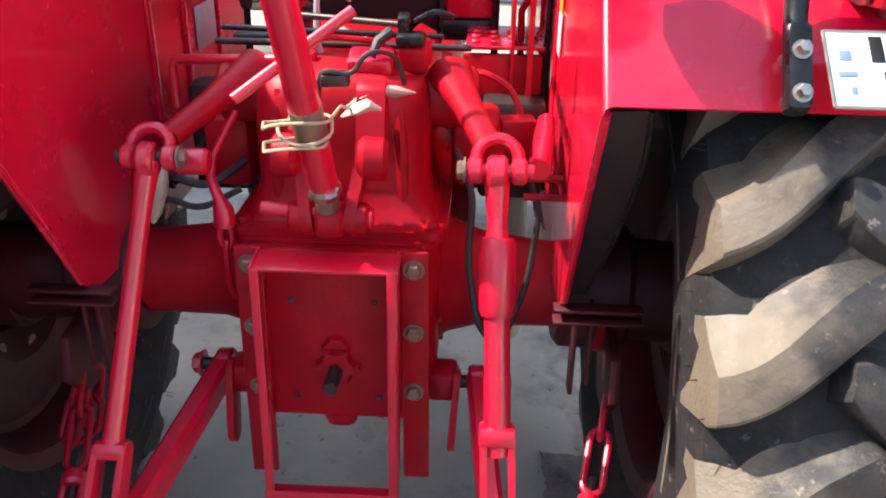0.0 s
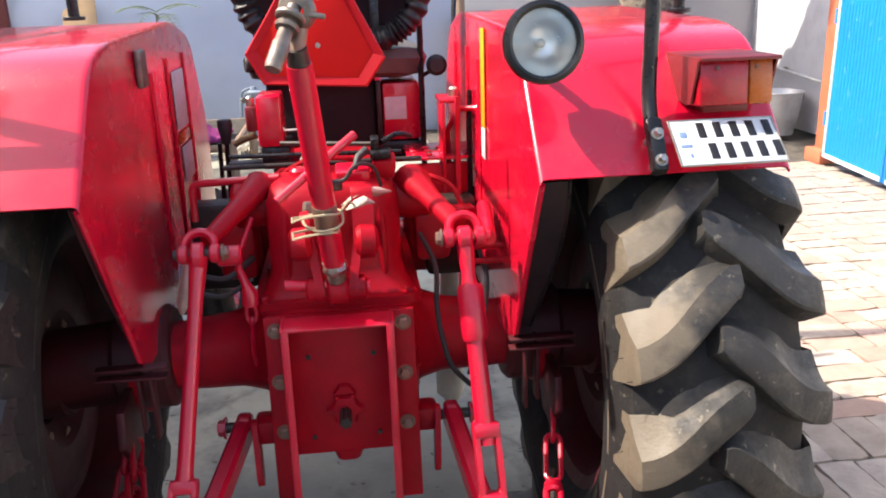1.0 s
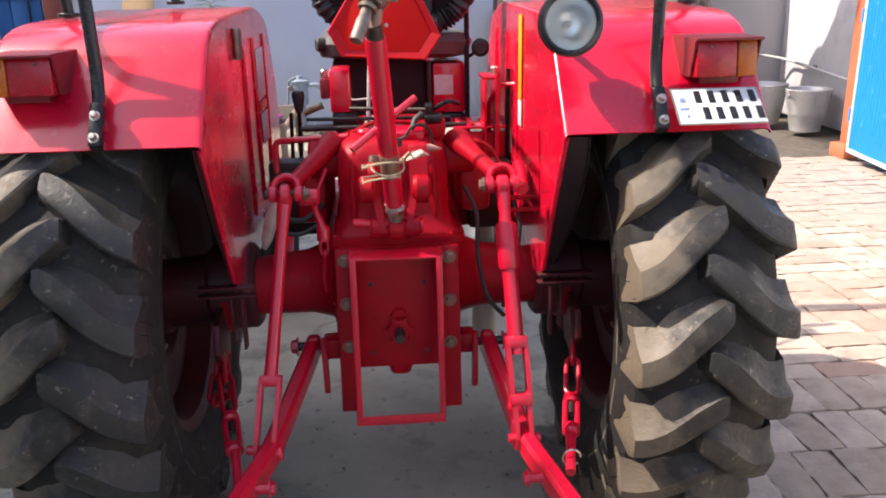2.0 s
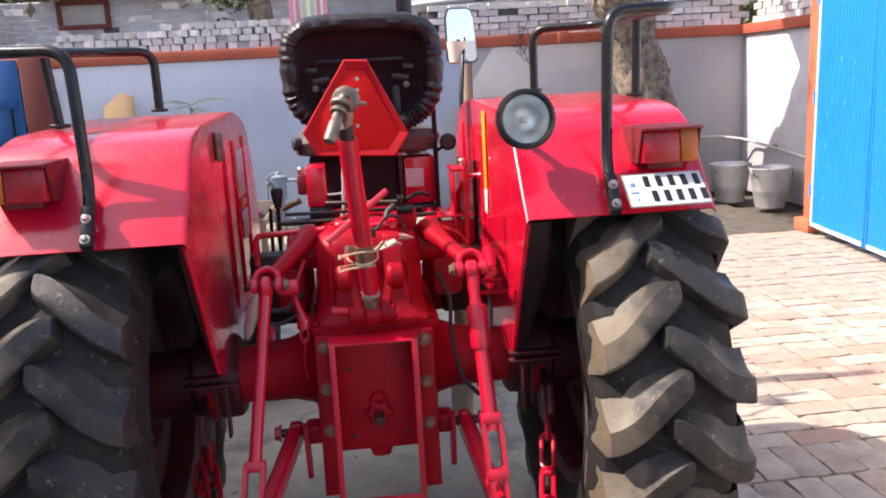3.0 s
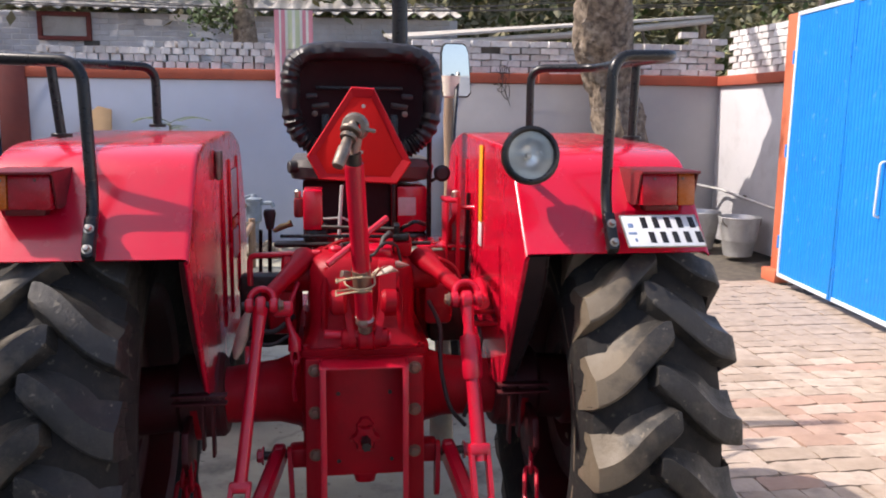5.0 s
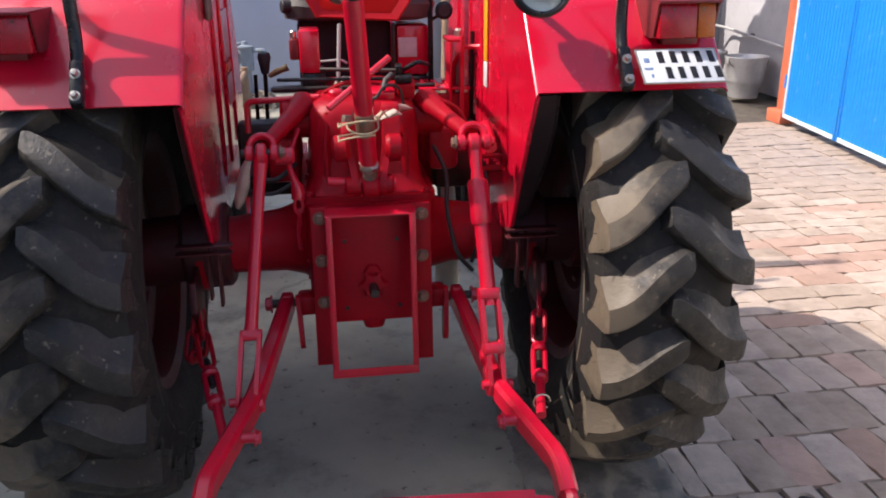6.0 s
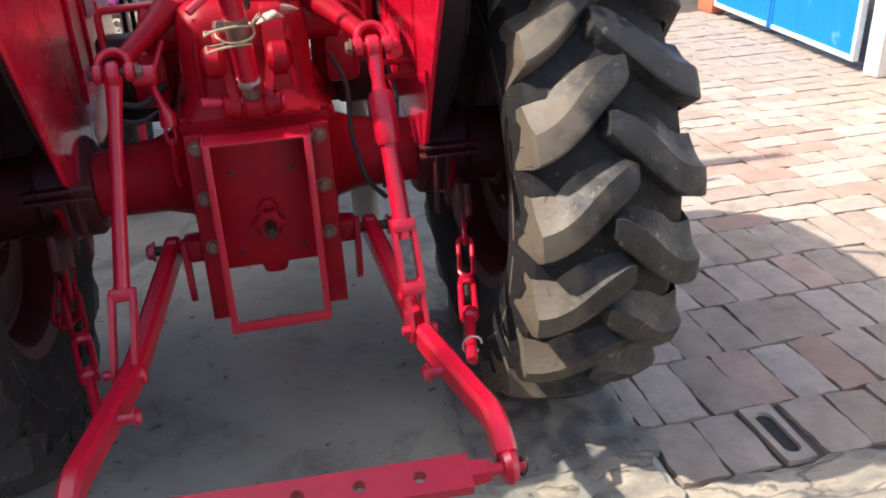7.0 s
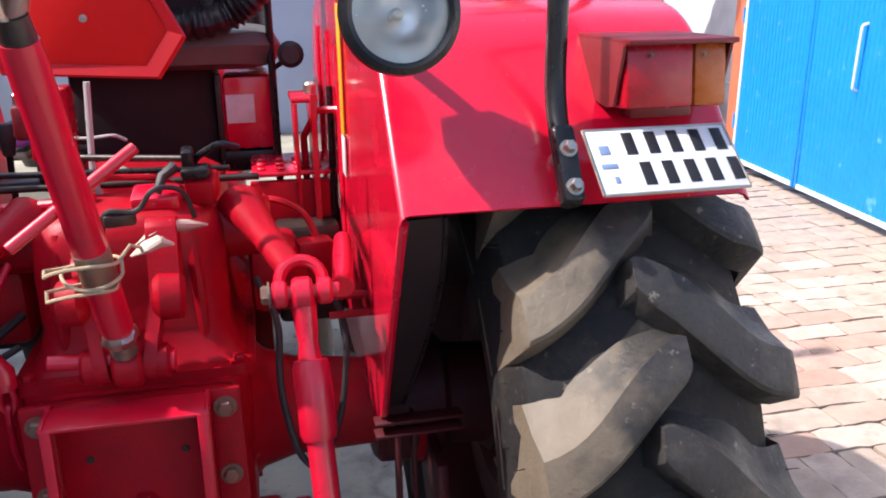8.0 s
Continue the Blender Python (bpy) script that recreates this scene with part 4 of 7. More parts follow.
for s in (1, -1):
    bm = bmesh.new()
    lathe(bm, [(0.0005, 0), (0.135, 0), (0.138, 0.02), (0.112, 0.045), (0.094, 0.10), (0.084, 0.24), (0.09, 0.31), (0.125, 0.325), (0.125, 0.345), (0.0005, 0.345)],
          axis_pose((s * 0.15, 0.235, 0.75), (s, 0, -0.06)), 28)
    part("axle_trumpet", bm, CAST, hs)
    for i in range(8):
        a = 2 * math.pi * i / 8 + 0.3
        part("trumpet_bolt", bolt_head((s * 0.17, 0.235 + 0.122 * math.cos(a), 0.75 + 0.122 * math.sin(a)), (s, 0, 0), 0.009, 0.012), CAST, hs)
# plate with the power take-off
part("rear_plate", bx((0, 0.035, 0.725), (0.29, 0.03, 0.34), bevel=0.006), CAST, hs)
bm = bmesh.new()
loft(bm, [rrect(0, 0.055, 0.530, 0.028, 0.03, 0.02), rrect(0, 0.055, 0.558, 0.036, 0.036, 0.02)])
part("drain_boss", bm, CAST, hs)
bm = bmesh.new()
loft(bm, [[(0.037 * math.cos(a) * (1 + 0.14 * math.cos(6 * a)), 0.0215, 0.668 + 0.037 * math.sin(a) * (1 + 0.14 * math.cos(6 * a))) for a in [k * math.pi / 18 for k in range(36)]],
          [(0.030 * math.cos(a) * (1 + 0.10 * math.cos(6 * a)), 0.006, 0.668 + 0.030 * math.sin(a) * (1 + 0.10 * math.cos(6 * a))) for a in [k * math.pi / 18 for k in range(36)]],
          [(0.022 * math.cos(a), 0.004, 0.668 + 0.022 * math.sin(a)) for a in [k * math.pi / 18 for k in range(36)]]])
part("pto_boss", bm, CAST, hs)
for k in range(6):
    a = k * math.pi / 3
    part("boss_bolt", bolt_head((0.036 * math.cos(a), 0.016, 0.668 + 0.036 * math.sin(a)), (0, -1, 0), 0.006, 0.008), CAST, hs)
bm = bmesh.new()
loft(bm, [[(p[0], 0.025, p[1]) for p in [(-0.03, 0.705), (0.03, 0.705), (0.012, 0.732), (-0.012, 0.732)]],
           [(p[0], 0.010, p[1]) for p in [(-0.022, 0.708), (0.022, 0.708), (0.008, 0.726), (-0.008, 0.726)]]])
part("cast_ear", bm, CAST, hs)
bm = bmesh.new()
m = axis_pose((0, 0.0, 0.668), (0, -1, 0))
pr = []
for i in range(36):
    pr.append((0.0118 + (0.002 if i % 6 < 3 else -0.001)))
rings = [[m @ Vector((pr[i] * math.cos(2 * math.pi * i / 36), pr[i] * math.sin(2 * math.pi * i / 36), h)) for i in range(36)] for h in (0, 0.02, 0.045, 0.055)]
loft(bm, rings)
part("pto_shaft", bm, GREASE, hs, "greasy splined shaft stub")
for x, z in ((-0.075, 0.80), (0.07, 0.80), (-0.075, 0.60), (0.075, 0.60)):
    part("plate_hole", dc((x, 0.0165, z), (x, 0.022, z), 0.006, 10), GREASE, hs)
# side brackets with bolts
for s in (1, -1):
    bm = bmesh.new()
    prism(bm, [(-0.024, 0.905), (0.024, 0.905), (0.028, 0.43), (-0.02, 0.43)] if s > 0 else [(-0.024, 0.905), (0.024, 0.905), (0.02, 0.43), (-0.028, 0.43)],
          Matrix.Translation((s * 0.14, 0.006, 0)) @ XZ, 0.014, 0.003)
    part("side_bracket", bm, CAST, hs)
    for z in (0.874, 0.752, 0.628):
        part("bracket_bolt", bolt_head((s * 0.139, 0.006, z), (0, -1, 0), 0.0135, 0.013), BOLT, hs, "dull steel hexagon bolt")
    # bracket ears that carry the lower links
    part("link_bracket", bx((s * 0.186, 0.10, 0.592), (0.062, 0.07, 0.062), bevel=0.014), CAST, hs)
    bm = bmesh.new()
    eye_bar(bm, (s * 0.214, 0.08, 0.60), (s * 0.208, 0.04, 0.50), 0.05, 0.014, (1, 0, 0))
    part("bracket_ear", bm, CAST, hs)

# guard frame round the power take-off
gf = new("pto_guard")
gf.parent = tractor
tagged(gf, "red flat-steel guard frame with scuffed top plate")
part("top_plate", bx((-0.004, -0.02, 0.895), (0.245, 0.062, 0.006), (6, 0, 0), 0.002), LINK, gf)
for s in (1, -1):
    bm = bmesh.new()
    prism(bm, [(-0.048, 0.898), (0.014, 0.904), (-0.03, 0.424), (-0.068, 0.424)], Matrix.Translation((-0.004 + s * 0.118 - 0.003, 0, 0)) @ YZ, 0.006, 0.0015)
    part("side_bar", bm, LINK, gf)
part("bottom_bar", bx((-0.005, -0.049, 0.428), (0.242, 0.04, 0.008), (0, 0, 0), 0.002), LINK, gf)
part("bottom_lip", bx((-0.005, -0.0705, 0.4385), (0.242, 0.005, 0.026), (0, 0, 0), 0.002), LINK, gf)
for s in (1, -1):
    bm = bmesh.new()
    tilt = math.degrees(math.atan2(0.02, 0.474))
    box(bm, (-0.004 + s * 0.1115, -0.0605, 0.664), (0.015, 0.005, 0.462), (-tilt, 0, 0), 0.0015)
    part("side_lip", bm, LINK, gf)

# ---- top link and its bracket ----
tl = new("top_link")
tl.parent = tractor
tagged(tl, "worn red top link tube propped upright, with a bare steel end")
for s in (1, -1):
    bm = bmesh.new()
    eye_bar(bm, (s * 0.036, 0.018, 0.960), (s * 0.056, 0.075, 1.085), 0.05, 0.020, (1, 0, 0), 0.030, 0.036)
    part("bracket_cheek", bm, CAST, tl)
    part("bracket_boss", dc((s * 0.046, 0.04, 1.058), (s * 0.094, 0.045, 1.055), 0.036, 24, 0.25), CAST, tl)
    part("pivot_boss", dc((s * 0.026, 0.016, 0.960), (s * 0.066, 0.016, 0.960), 0.027, 20, 0.2), CAST, tl)
bm = bmesh.new()
eye_bar(bm, (0.066, 0.06, 1.045), (0.066, 0.085, 1.145), 0.06, 0.046, (1, 0, 0), 0.034, 0.026)
part("rocker_arm", bm, CAST, tl)
part("pin_head", dc((0.064, 0.016, 0.960), (0.072, 0.016, 0.960), 0.019, 18), LINK, tl)
part("pivot_pin", dc((-0.112, 0.012, 0.975), (0.03, 0.016, 0.962), 0.012, 14), LINK, tl)
LB, LT = Vector((0.004, 0.012, 0.955)), Vector((-0.032, -0.182, 1.455))
part("lower_eye", dc((-0.02, 0.012, 0.957), (0.026, 0.012, 0.957), 0.031, 20, 0.2), CAST, tl)
LD = (LT - LB).normalized()
part("tube", tb([LB + LD * 0.075, LB + LD * 0.09, LT - LD * 0.02, LT], [0.021, 0.0245, 0.0245, 0.0225], 20), LINK, tl)
bm = bmesh.new()
lathe(bm, [(0.0215, -0.012), (0.026, -0.006), (0.0265, 0.006), (0.0225, 0.012)], axis_pose(LB + LD * 0.07, LD), 22, close=True)
for v in bm.verts:
    v.co += noise.noise_vector(v.co * 90) * 0.007
part("torn_collar", bm, CHROME, tl, "torn bright metal collar")
part("thread_collar", dc(LB + LD * 0.03, LB + LD * 0.09, 0.0195, 18), STEEL, tl, "bare worn steel collar")
part("worn_band", dc(LB + LD * 0.17, LB + LD * 0.235, 0.0252, 20, 0.05), BOLT, tl, "bare grey-green worn band")
HD = Vector((-0.036, -0.196, 1.542))
bm = bmesh.new()
lathe(bm, [(0.017, -0.018), (0.030, -0.014), (0.035, 0.0), (0.030, 0.014), (0.017, 0.018)], axis_pose(HD + Vector((0.008, 0.016, 0.002)), (-0.25, -0.9, -0.1)), 24, close=True)
part("ball_eye", bm, STEEL, tl, "worn steel ball eye")
PD = (Vector((-0.072, -0.255, 1.455)) - HD).normalized()
PM0 = axis_pose(HD, PD)
bm = bmesh.new()
lathe(bm, [(0.0005, -0.022), (0.012, -0.022), (0.013, 0.0), (0.013, 0.058), (0.0155, 0.062), (0.0155, 0.108), (0.0135, 0.114), (0.0005, 0.114)], PM0, 18)
part("hitch_pin", bm, STEEL, tl, "bare steel pin")
bm = bmesh.new()
lathe(bm, [(0.012, 0.004), (0.024, 0.004), (0.027, 0.008), (0.027, 0.013), (0.024, 0.016), (0.012, 0.016)], PM0, 22, close=True)
lathe(bm, [(0.012, 0.024), (0.020, 0.024), (0.022, 0.028), (0.020, 0.034), (0.012, 0.034)], PM0, 22, close=True)
part("pin_collar", bm, STEEL, tl, "worn steel collar")
part("pin_tab", bx(HD + Vector((0.042, 0.0, -0.006)), (0.030, 0.012, 0.010), (0, 10, 0), 0.003), STEEL, tl)
part("end_socket", tb([LT - LD * 0.004, LT + LD * 0.03], [0.021, 0.019], 16), GREASE, tl)
part("end_neck", tb([LT + LD * 0.02, HD + Vector((0.012, 0.02, -0.012))], [0.015, 0.016], 14), BOLT, tl)
part("tommy_bar", dc((0.059, -0.045, 1.304), (-0.10, -0.122, 1.193), 0.0088, 12), LINK, tl, "red cross rod")
# rope tied round the tube
RC = LB + LD * 0.19
pts = []
for i in range(84):
    a = 2 * math.pi * i / 28 + 0.4
    k = i / 84
    c, s_ = math.cos(a), math.sin(a)
    rx = 0.052 + 0.012 * math.sin(k * 9) if c < 0 else 0.034 + 0.006 * math.sin(k * 13)
    pts.append((RC.x - 0.006 + rx * c, RC.y - 0.004 + (0.036 + 0.004 * math.sin(k * 21)) * s_, RC.z - 0.022 + 0.046 * k - (0.016 if s_ < 0 else 0.0) * (0.5 + 0.5 * math.sin(k * 11)) + 0.008 * math.sin(a * 1.5 + 1)))
pts += [(RC.x + 0.045, RC.y + 0.01, RC.z + 0.035), (RC.x + 0.06, RC.y + 0.04, RC.z + 0.02), (RC.x + 0.085, RC.y + 0.055, RC.z + 0.03)]
part("rope", tb(pts, 0.0027, 7), ROPE, tl, "beige rope wound round the tube")
bm = bmesh.new()
tube(bm, [RC + Vector((0.045, 0.03, 0.012)), RC + Vector((0.06, 0.035, 0.022)), RC + Vector((0.08, 0.045, 0.026)), RC + Vector((0.10, 0.05, 0.02))],
     [0.005, 0.012, 0.015, 0.005], 9, flat=0.6)
for v in bm.verts:
    v.co += noise.noise_vector(v.co * 60) * 0.006
part("rag", bm, RAG, tl, "pale rag knotted into the rope")

# ---- lift arms, lift rods, lower links ----
def lift_arm(s, root, tip):
    root, tip = Vector(root), Vector(tip)
    d = (tip - root).normalized()
    bm = bmesh.new()
    tube(bm, [root, root + d * 0.05, root + d * 0.14, tip - d * 0.04], [0.042, 0.034, 0.025, 0.022], 14, flat=0.85)
    return part("lift_arm", bm, CAST, tractor, "curved red lift arm")


lift_arm(1, (0.185, 0.24, 1.145), (0.268, -0.075, 1.098))
lift_arm(-1, (-0.165, 0.26, 1.145), (-0.276, 0.0, 1.072))
for s, c in ((1, (0.268, -0.085, 1.088)), (-1, (-0.276, -0.008, 1.064))):
    o = new("arm_fork")
    o.parent = tractor
    c = Vector(c)
    back = Vector((0, 0.55, 0.83))
    bm = bmesh.new()
    arch = [c + Vector((0.031, 0, 0))] + [c + Vector((0.031 * math.cos(a), 0, 0)) + back * (0.018 + 0.030 * math.sin(a)) for a in [math.pi * k / 10 for k in range(11)]] + [c - Vector((0.031, 0, 0))]
    tube(bm, arch, 0.0095, 10, flat=1.25)
    part("fork", bm, LINK, o)
    for q in (1, -1):
        part("fork_boss", dc(c + Vector((q * 0.021, 0, 0)), c + Vector((q * 0.043, 0, 0)), 0.020, 18, 0.2), LINK, o)
    part("fork_pin", dc(c - Vector((0.054, 0, 0)), c + Vector((0.054, 0, 0)), 0.011, 14), GREASE if s < 0 else LINK, o)
    part("pin_face", bolt_head(c + Vector((-s * 0.046, 0, 0)), (-s, 0, 0), 0.014, 0.012), BOLT, o, "grey-green steel pin end")

# right lift rod: eye, adjusting box, screw, fork
o = new("lift_rod")
o.parent = tractor
tagged(o, "bright red adjustable lift rod with levelling box")
A, B = Vector((0.268, -0.085, 1.085)), Vector((0.292, -0.305, 0.500))
D = (B - A).normalized()
part("upper_eye", dc(A - Vector((0.015, 0, 0)), A + Vector((0.015, 0, 0)), 0.026, 18, 0.2), LINK, o)
part("upper_rod", tb([A, A + D * 0.055, A + D * 0.07, A + D * 0.1], [0.02, 0.016, 0.014, 0.018], 14), LINK, o)
part("levelling_box", tb([A + D * 0.095, A + D * 0.105, A + D * 0.2, A + D * 0.21], [0.024, 0.0275, 0.0275, 0.024], 18), LINK, o)
part("screw_tube", tb([A + D * 0.2, A + D * 0.40], 0.0195, 16), LINK, o)
bm = bmesh.new()
for q in (1, -1):
    eye_bar(bm, A + D * 0.395 + Vector((q * 0.021, 0, 0)), A + D * 0.53 + Vector((q * 0.021, 0, 0)), 0.04, 0.011, (1, 0, 0))
box(bm, A + D * 0.39, (0.055, 0.045, 0.03), (-20, 0, 0), 0.006)
box(bm, A + D * 0.53, (0.055, 0.045, 0.03), (-20, 0, 0), 0.006)
part("slotted_fork", bm, LINK, o)
bm = bmesh.new()
for q in (1, -1):
    eye_bar(bm, A + D * 0.525 + Vector((q * 0.017, 0, 0)), B + Vector((q * 0.017, 0, 0)), 0.036, 0.011, (1, 0, 0))
disc(bm, B - Vector((0.04, 0, 0)), B + Vector((0.04, 0, 0)), 0.012)
part("lower_fork", bm, LINK, o)
part("grease_rod", tb([A + D * 0.3, A + D * 0.42], 0.0205, 12), LINK, o)

# left lift rod: plain rod with a fork
o = new("lift_rod")
o.parent = tractor
tagged(o, "plain red lift rod with a long lower fork")
A, B = Vector((-0.278, -0.012, 1.06)), Vector((-0.345, -0.262, 0.482))
D = (B - A).normalized()
part("upper_eye", dc(A - Vector((0.013, 0, 0)), A + Vector((0.013, 0, 0)), 0.030, 18, 0.2), LINK, o)
part("rod", tb([A, A + D * 0.05, A + D * 0.09, A + D * 0.44, A + D * 0.46], [0.020, 0.0168, 0.0150, 0.0168, 0.020], 14), LINK, o)
bm = bmesh.new()
for q in (1, -1):
    eye_bar(bm, A + D * 0.47 + Vector((q * 0.022, 0, 0)), B + Vector((q * 0.022, 0, 0)), 0.04, 0.011, (1, 0, 0))
box(bm, A + D * 0.465, (0.056, 0.042, 0.03), (-25, 0, 0), 0.01)
disc(bm, B - Vector((0.045, 0, 0)), B + Vector((0.045, 0, 0)), 0.012)
part("fork", bm, LINK, o)


def lower_link(s, P, J, K, E):
    o = new("lower_link")
    o.parent = tractor
    tagged(o, "red forged lower link arm with ball end")
    P, J, K, E = Vector(P), Vector(J), Vector(K), Vector(E)
    pts = rounded([P, J, K, E - (E - K).normalized() * 0.02], 0.06, 4)
    bm = bmesh.new()
    # flat bar, standing on edge
    ring = []
    for i, p in enumerate(pts):
        d = (pts[min(i + 1, len(pts) - 1)] - pts[max(i - 1, 0)]).normalized()
        sd = Vector((1, 0, 0))
        sd = (sd - d * sd.dot(d)).normalized()
        u = sd.cross(d)
        hw, ht = 0.021, 0.030
        c = 0.009
        ring.append([p + sd * a + u * b for a, b in ((hw, ht - c), (hw - c, ht), (-hw + c, ht), (-hw, ht - c), (-hw, -ht + c), (-hw + c, -ht), (hw - c, -ht), (hw, -ht + c))])
    loft(bm, ring)
    part("bar", bm, LINK, o)
    part("front_eye", dc(P - Vector((0.018, 0, 0)), P + Vector((0.018, 0, 0)), 0.034, 20, 0.2), LINK, o)
    part("pivot_pin", dc(P - Vector((0.05, 0, 0)), P + Vector((0.05, 0, 0)), 0.013, 14), GREASE, o)
    part("pivot_nut", bolt_head(P + Vector((s * 0.045, 0, 0)), (s, 0, 0), 0.02, 0.02), LINK, o)
    bm = bmesh.new()
    lathe(bm, [(0.016, -0.016), (0.032, -0.013), (0.038, 0.0), (0.032, 0.013), (0.016, 0.016)], axis_pose(E, (1, 0, 0)), 22, close=True)
    part("ball_end", bm, LINK, o)
    part("joint_boss", dc(J - Vector((0.03, 0, 0)), J + Vector((0.03, 0, 0)), 0.02, 16, 0.2), LINK, o)
    C = J * 0.55 + K * 0.45
    part("stud", dc(C - Vector((s * 0.055, 0, 0.0)), C, 0.013, 12), LINK, o)
    part("stud_nut", bolt_head(C - Vector((s * 0.05, 0, 0)), (-s, 0, 0), 0.016, 0.014), LINK, o)
    return o


lower_link(1, (0.253, 0.12, 0.575), (0.295, -0.30, 0.485), (0.375, -0.605, 0.455), (0.376, -0.688, 0.405))
lower_link(-1, (-0.248, 0.15, 0.572), (-0.330, -0.27, 0.475), (-0.415, -0.575, 0.455), (-0.420, -0.66, 0.405))


def chain(points, n, paint):
    """A check chain of oval links from end to end."""
    o = new("check_chain")
    o.parent = tractor
    tagged(o, "red painted check chain with long oval links")
    pts = [Vector(p) for p in points]
    segs = []
    for a, b, k in zip(pts, pts[1:], n):
        for i in range(k):
            segs.append((a.lerp(b, i / k), a.lerp(b, (i + 1) / k)))
    for i, (a, b) in enumerate(segs):
        d = (b - a).normalized()
        u, w = ring_frame(d)
        ax = u if i % 2 else w
        L, R = (b - a).length / 2 + 0.008, 0.017
        c = (a + b) / 2
        loop = []
        for k in range(8):
            an = -math.pi / 2 + math.pi * k / 7
            loop.append(c + d * (L - R + R * math.cos(an)) + ax * R * math.sin(an))
        for k in range(8):
            an = math.pi / 2 + math.pi * k / 7
            loop.append(c + d * (-(L - R) + R * math.cos(an)) + ax * R * math.sin(an))
        part("chain_link", tb(loop, 0.0065, 8, closed=True), paint, o)
    return o


chain([(0.50, 0.09, 0.605), (0.458, -0.09, 0.505)], [2], LINK)
# Left chains take the darker red, which carries the shade on that side.
chain([(-0.50, 0.09, 0.605), (-0.458, -0.09, 0.505)], [2], CAST)
chain([(-0.50, 0.08, 0.60), (-0.515, 0.0, 0.49), (-0.50, 0.06, 0.47), (-0.49, 0.1, 0.58)], [2, 1, 2], CAST)
for s in (1, -1):
    tk = new("turnbuckle")
    tk.parent = tractor
    q0, q1 = Vector((s * 0.455, -0.10, 0.497)), Vector((s * 0.412, -0.29, 0.452))
    dq = (q1 - q0).normalized()
    uq, wq = ring_frame(dq)
    for g in (1, -1):
        part("side_bar", tb([q0 + dq * 0.02 + uq * g * 0.016, q0.lerp(q1, 0.62) + uq * g * 0.016], 0.0075, 8), LINK, tk)
    part("end_block", dc(q0, q0 + dq * 0.03, 0.022, 14, 0.3), LINK, tk)
    part("end_block", dc(q0.lerp(q1, 0.58), q0.lerp(q1, 0.74), 0.023, 14, 0.3), LINK, tk)
    part("screw", tb([q0 - dq * 0.04, q0 + dq * 0.07], 0.0085, 8), GREASE, tk)
    part("eye_rod", tb([q0.lerp(q1, 0.7), q1, q1 + dq * 0.08], [0.014, 0.012, 0.013], 10), LINK, tk)
    bk = new("fender_bracket")
    bk.parent = tractor
    part("strap", bx((s * 0.45, 0.0, 0.816), (0.15, 0.03, 0.006), bevel=0.002), SHADERED, bk)
    part("strap", bx((s * 0.45, -0.002, 0.794), (0.15, 0.03, 0.006), bevel=0.002), SHADELINING, bk)
    part("strut", bx((s * 0.418, 0.03, 0.71), (0.008, 0.035, 0.16), bevel=0.002), SHADERED, bk)
    part("strut", bx((s * 0.445, 0.03, 0.73), (0.008, 0.035, 0.16), bevel=0.002), SHADERED, bk)
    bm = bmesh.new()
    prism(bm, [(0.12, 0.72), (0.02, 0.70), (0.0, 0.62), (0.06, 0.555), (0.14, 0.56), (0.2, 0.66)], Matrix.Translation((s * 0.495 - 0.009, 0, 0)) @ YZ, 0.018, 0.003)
    part("chain_anchor", bm, SHADERED, bk)
    part("half_shaft", dc((s * 0.52, 0.235, 0.735), (s * 0.70, 0.235, 0.72), 0.10, 28, 0.1), SHADERED, bk)
    part("brake_drum", dc((s * 0.40, 0.235, 0.74), (s * 0.535, 0.235, 0.735), 0.125, 32, 0.1), SHADERED, bk)
part("split_ring", tb([(0.405 + 0.022 * math.cos(a), -0.33, 0.452 + 0.022 * math.sin(a)) for a in [i * 0.5 for i in range(12)]], 0.0028, 6), CHROME, tractor)

# drawbar between the lower links
o = new("drawbar")
o.parent = tractor
tagged(o, "flat red steel drawbar with five round holes")
BA, BB = Vector((-0.352, -0.652, 0.408)), Vector((0.30, -0.692, 0.408))
d = (BB - BA).normalized()
n = Vector((0, -math.sin(radians(16)), math.cos(radians(16))))
n = (n - d * n.dot(d)).normalized()
u = n.cross(d).normalized()
hx = [(-0.245 + 0.1122 * i - BA.x) / d.x for i in range(5)]
L = (BB - BA).length
HW, HT, HR = 0.037, 0.0125, 0.0125
bm = bmesh.new()
cuts = [0.0] + [(a + b) / 2 for a, b in zip(hx, hx[1:])] + [L]
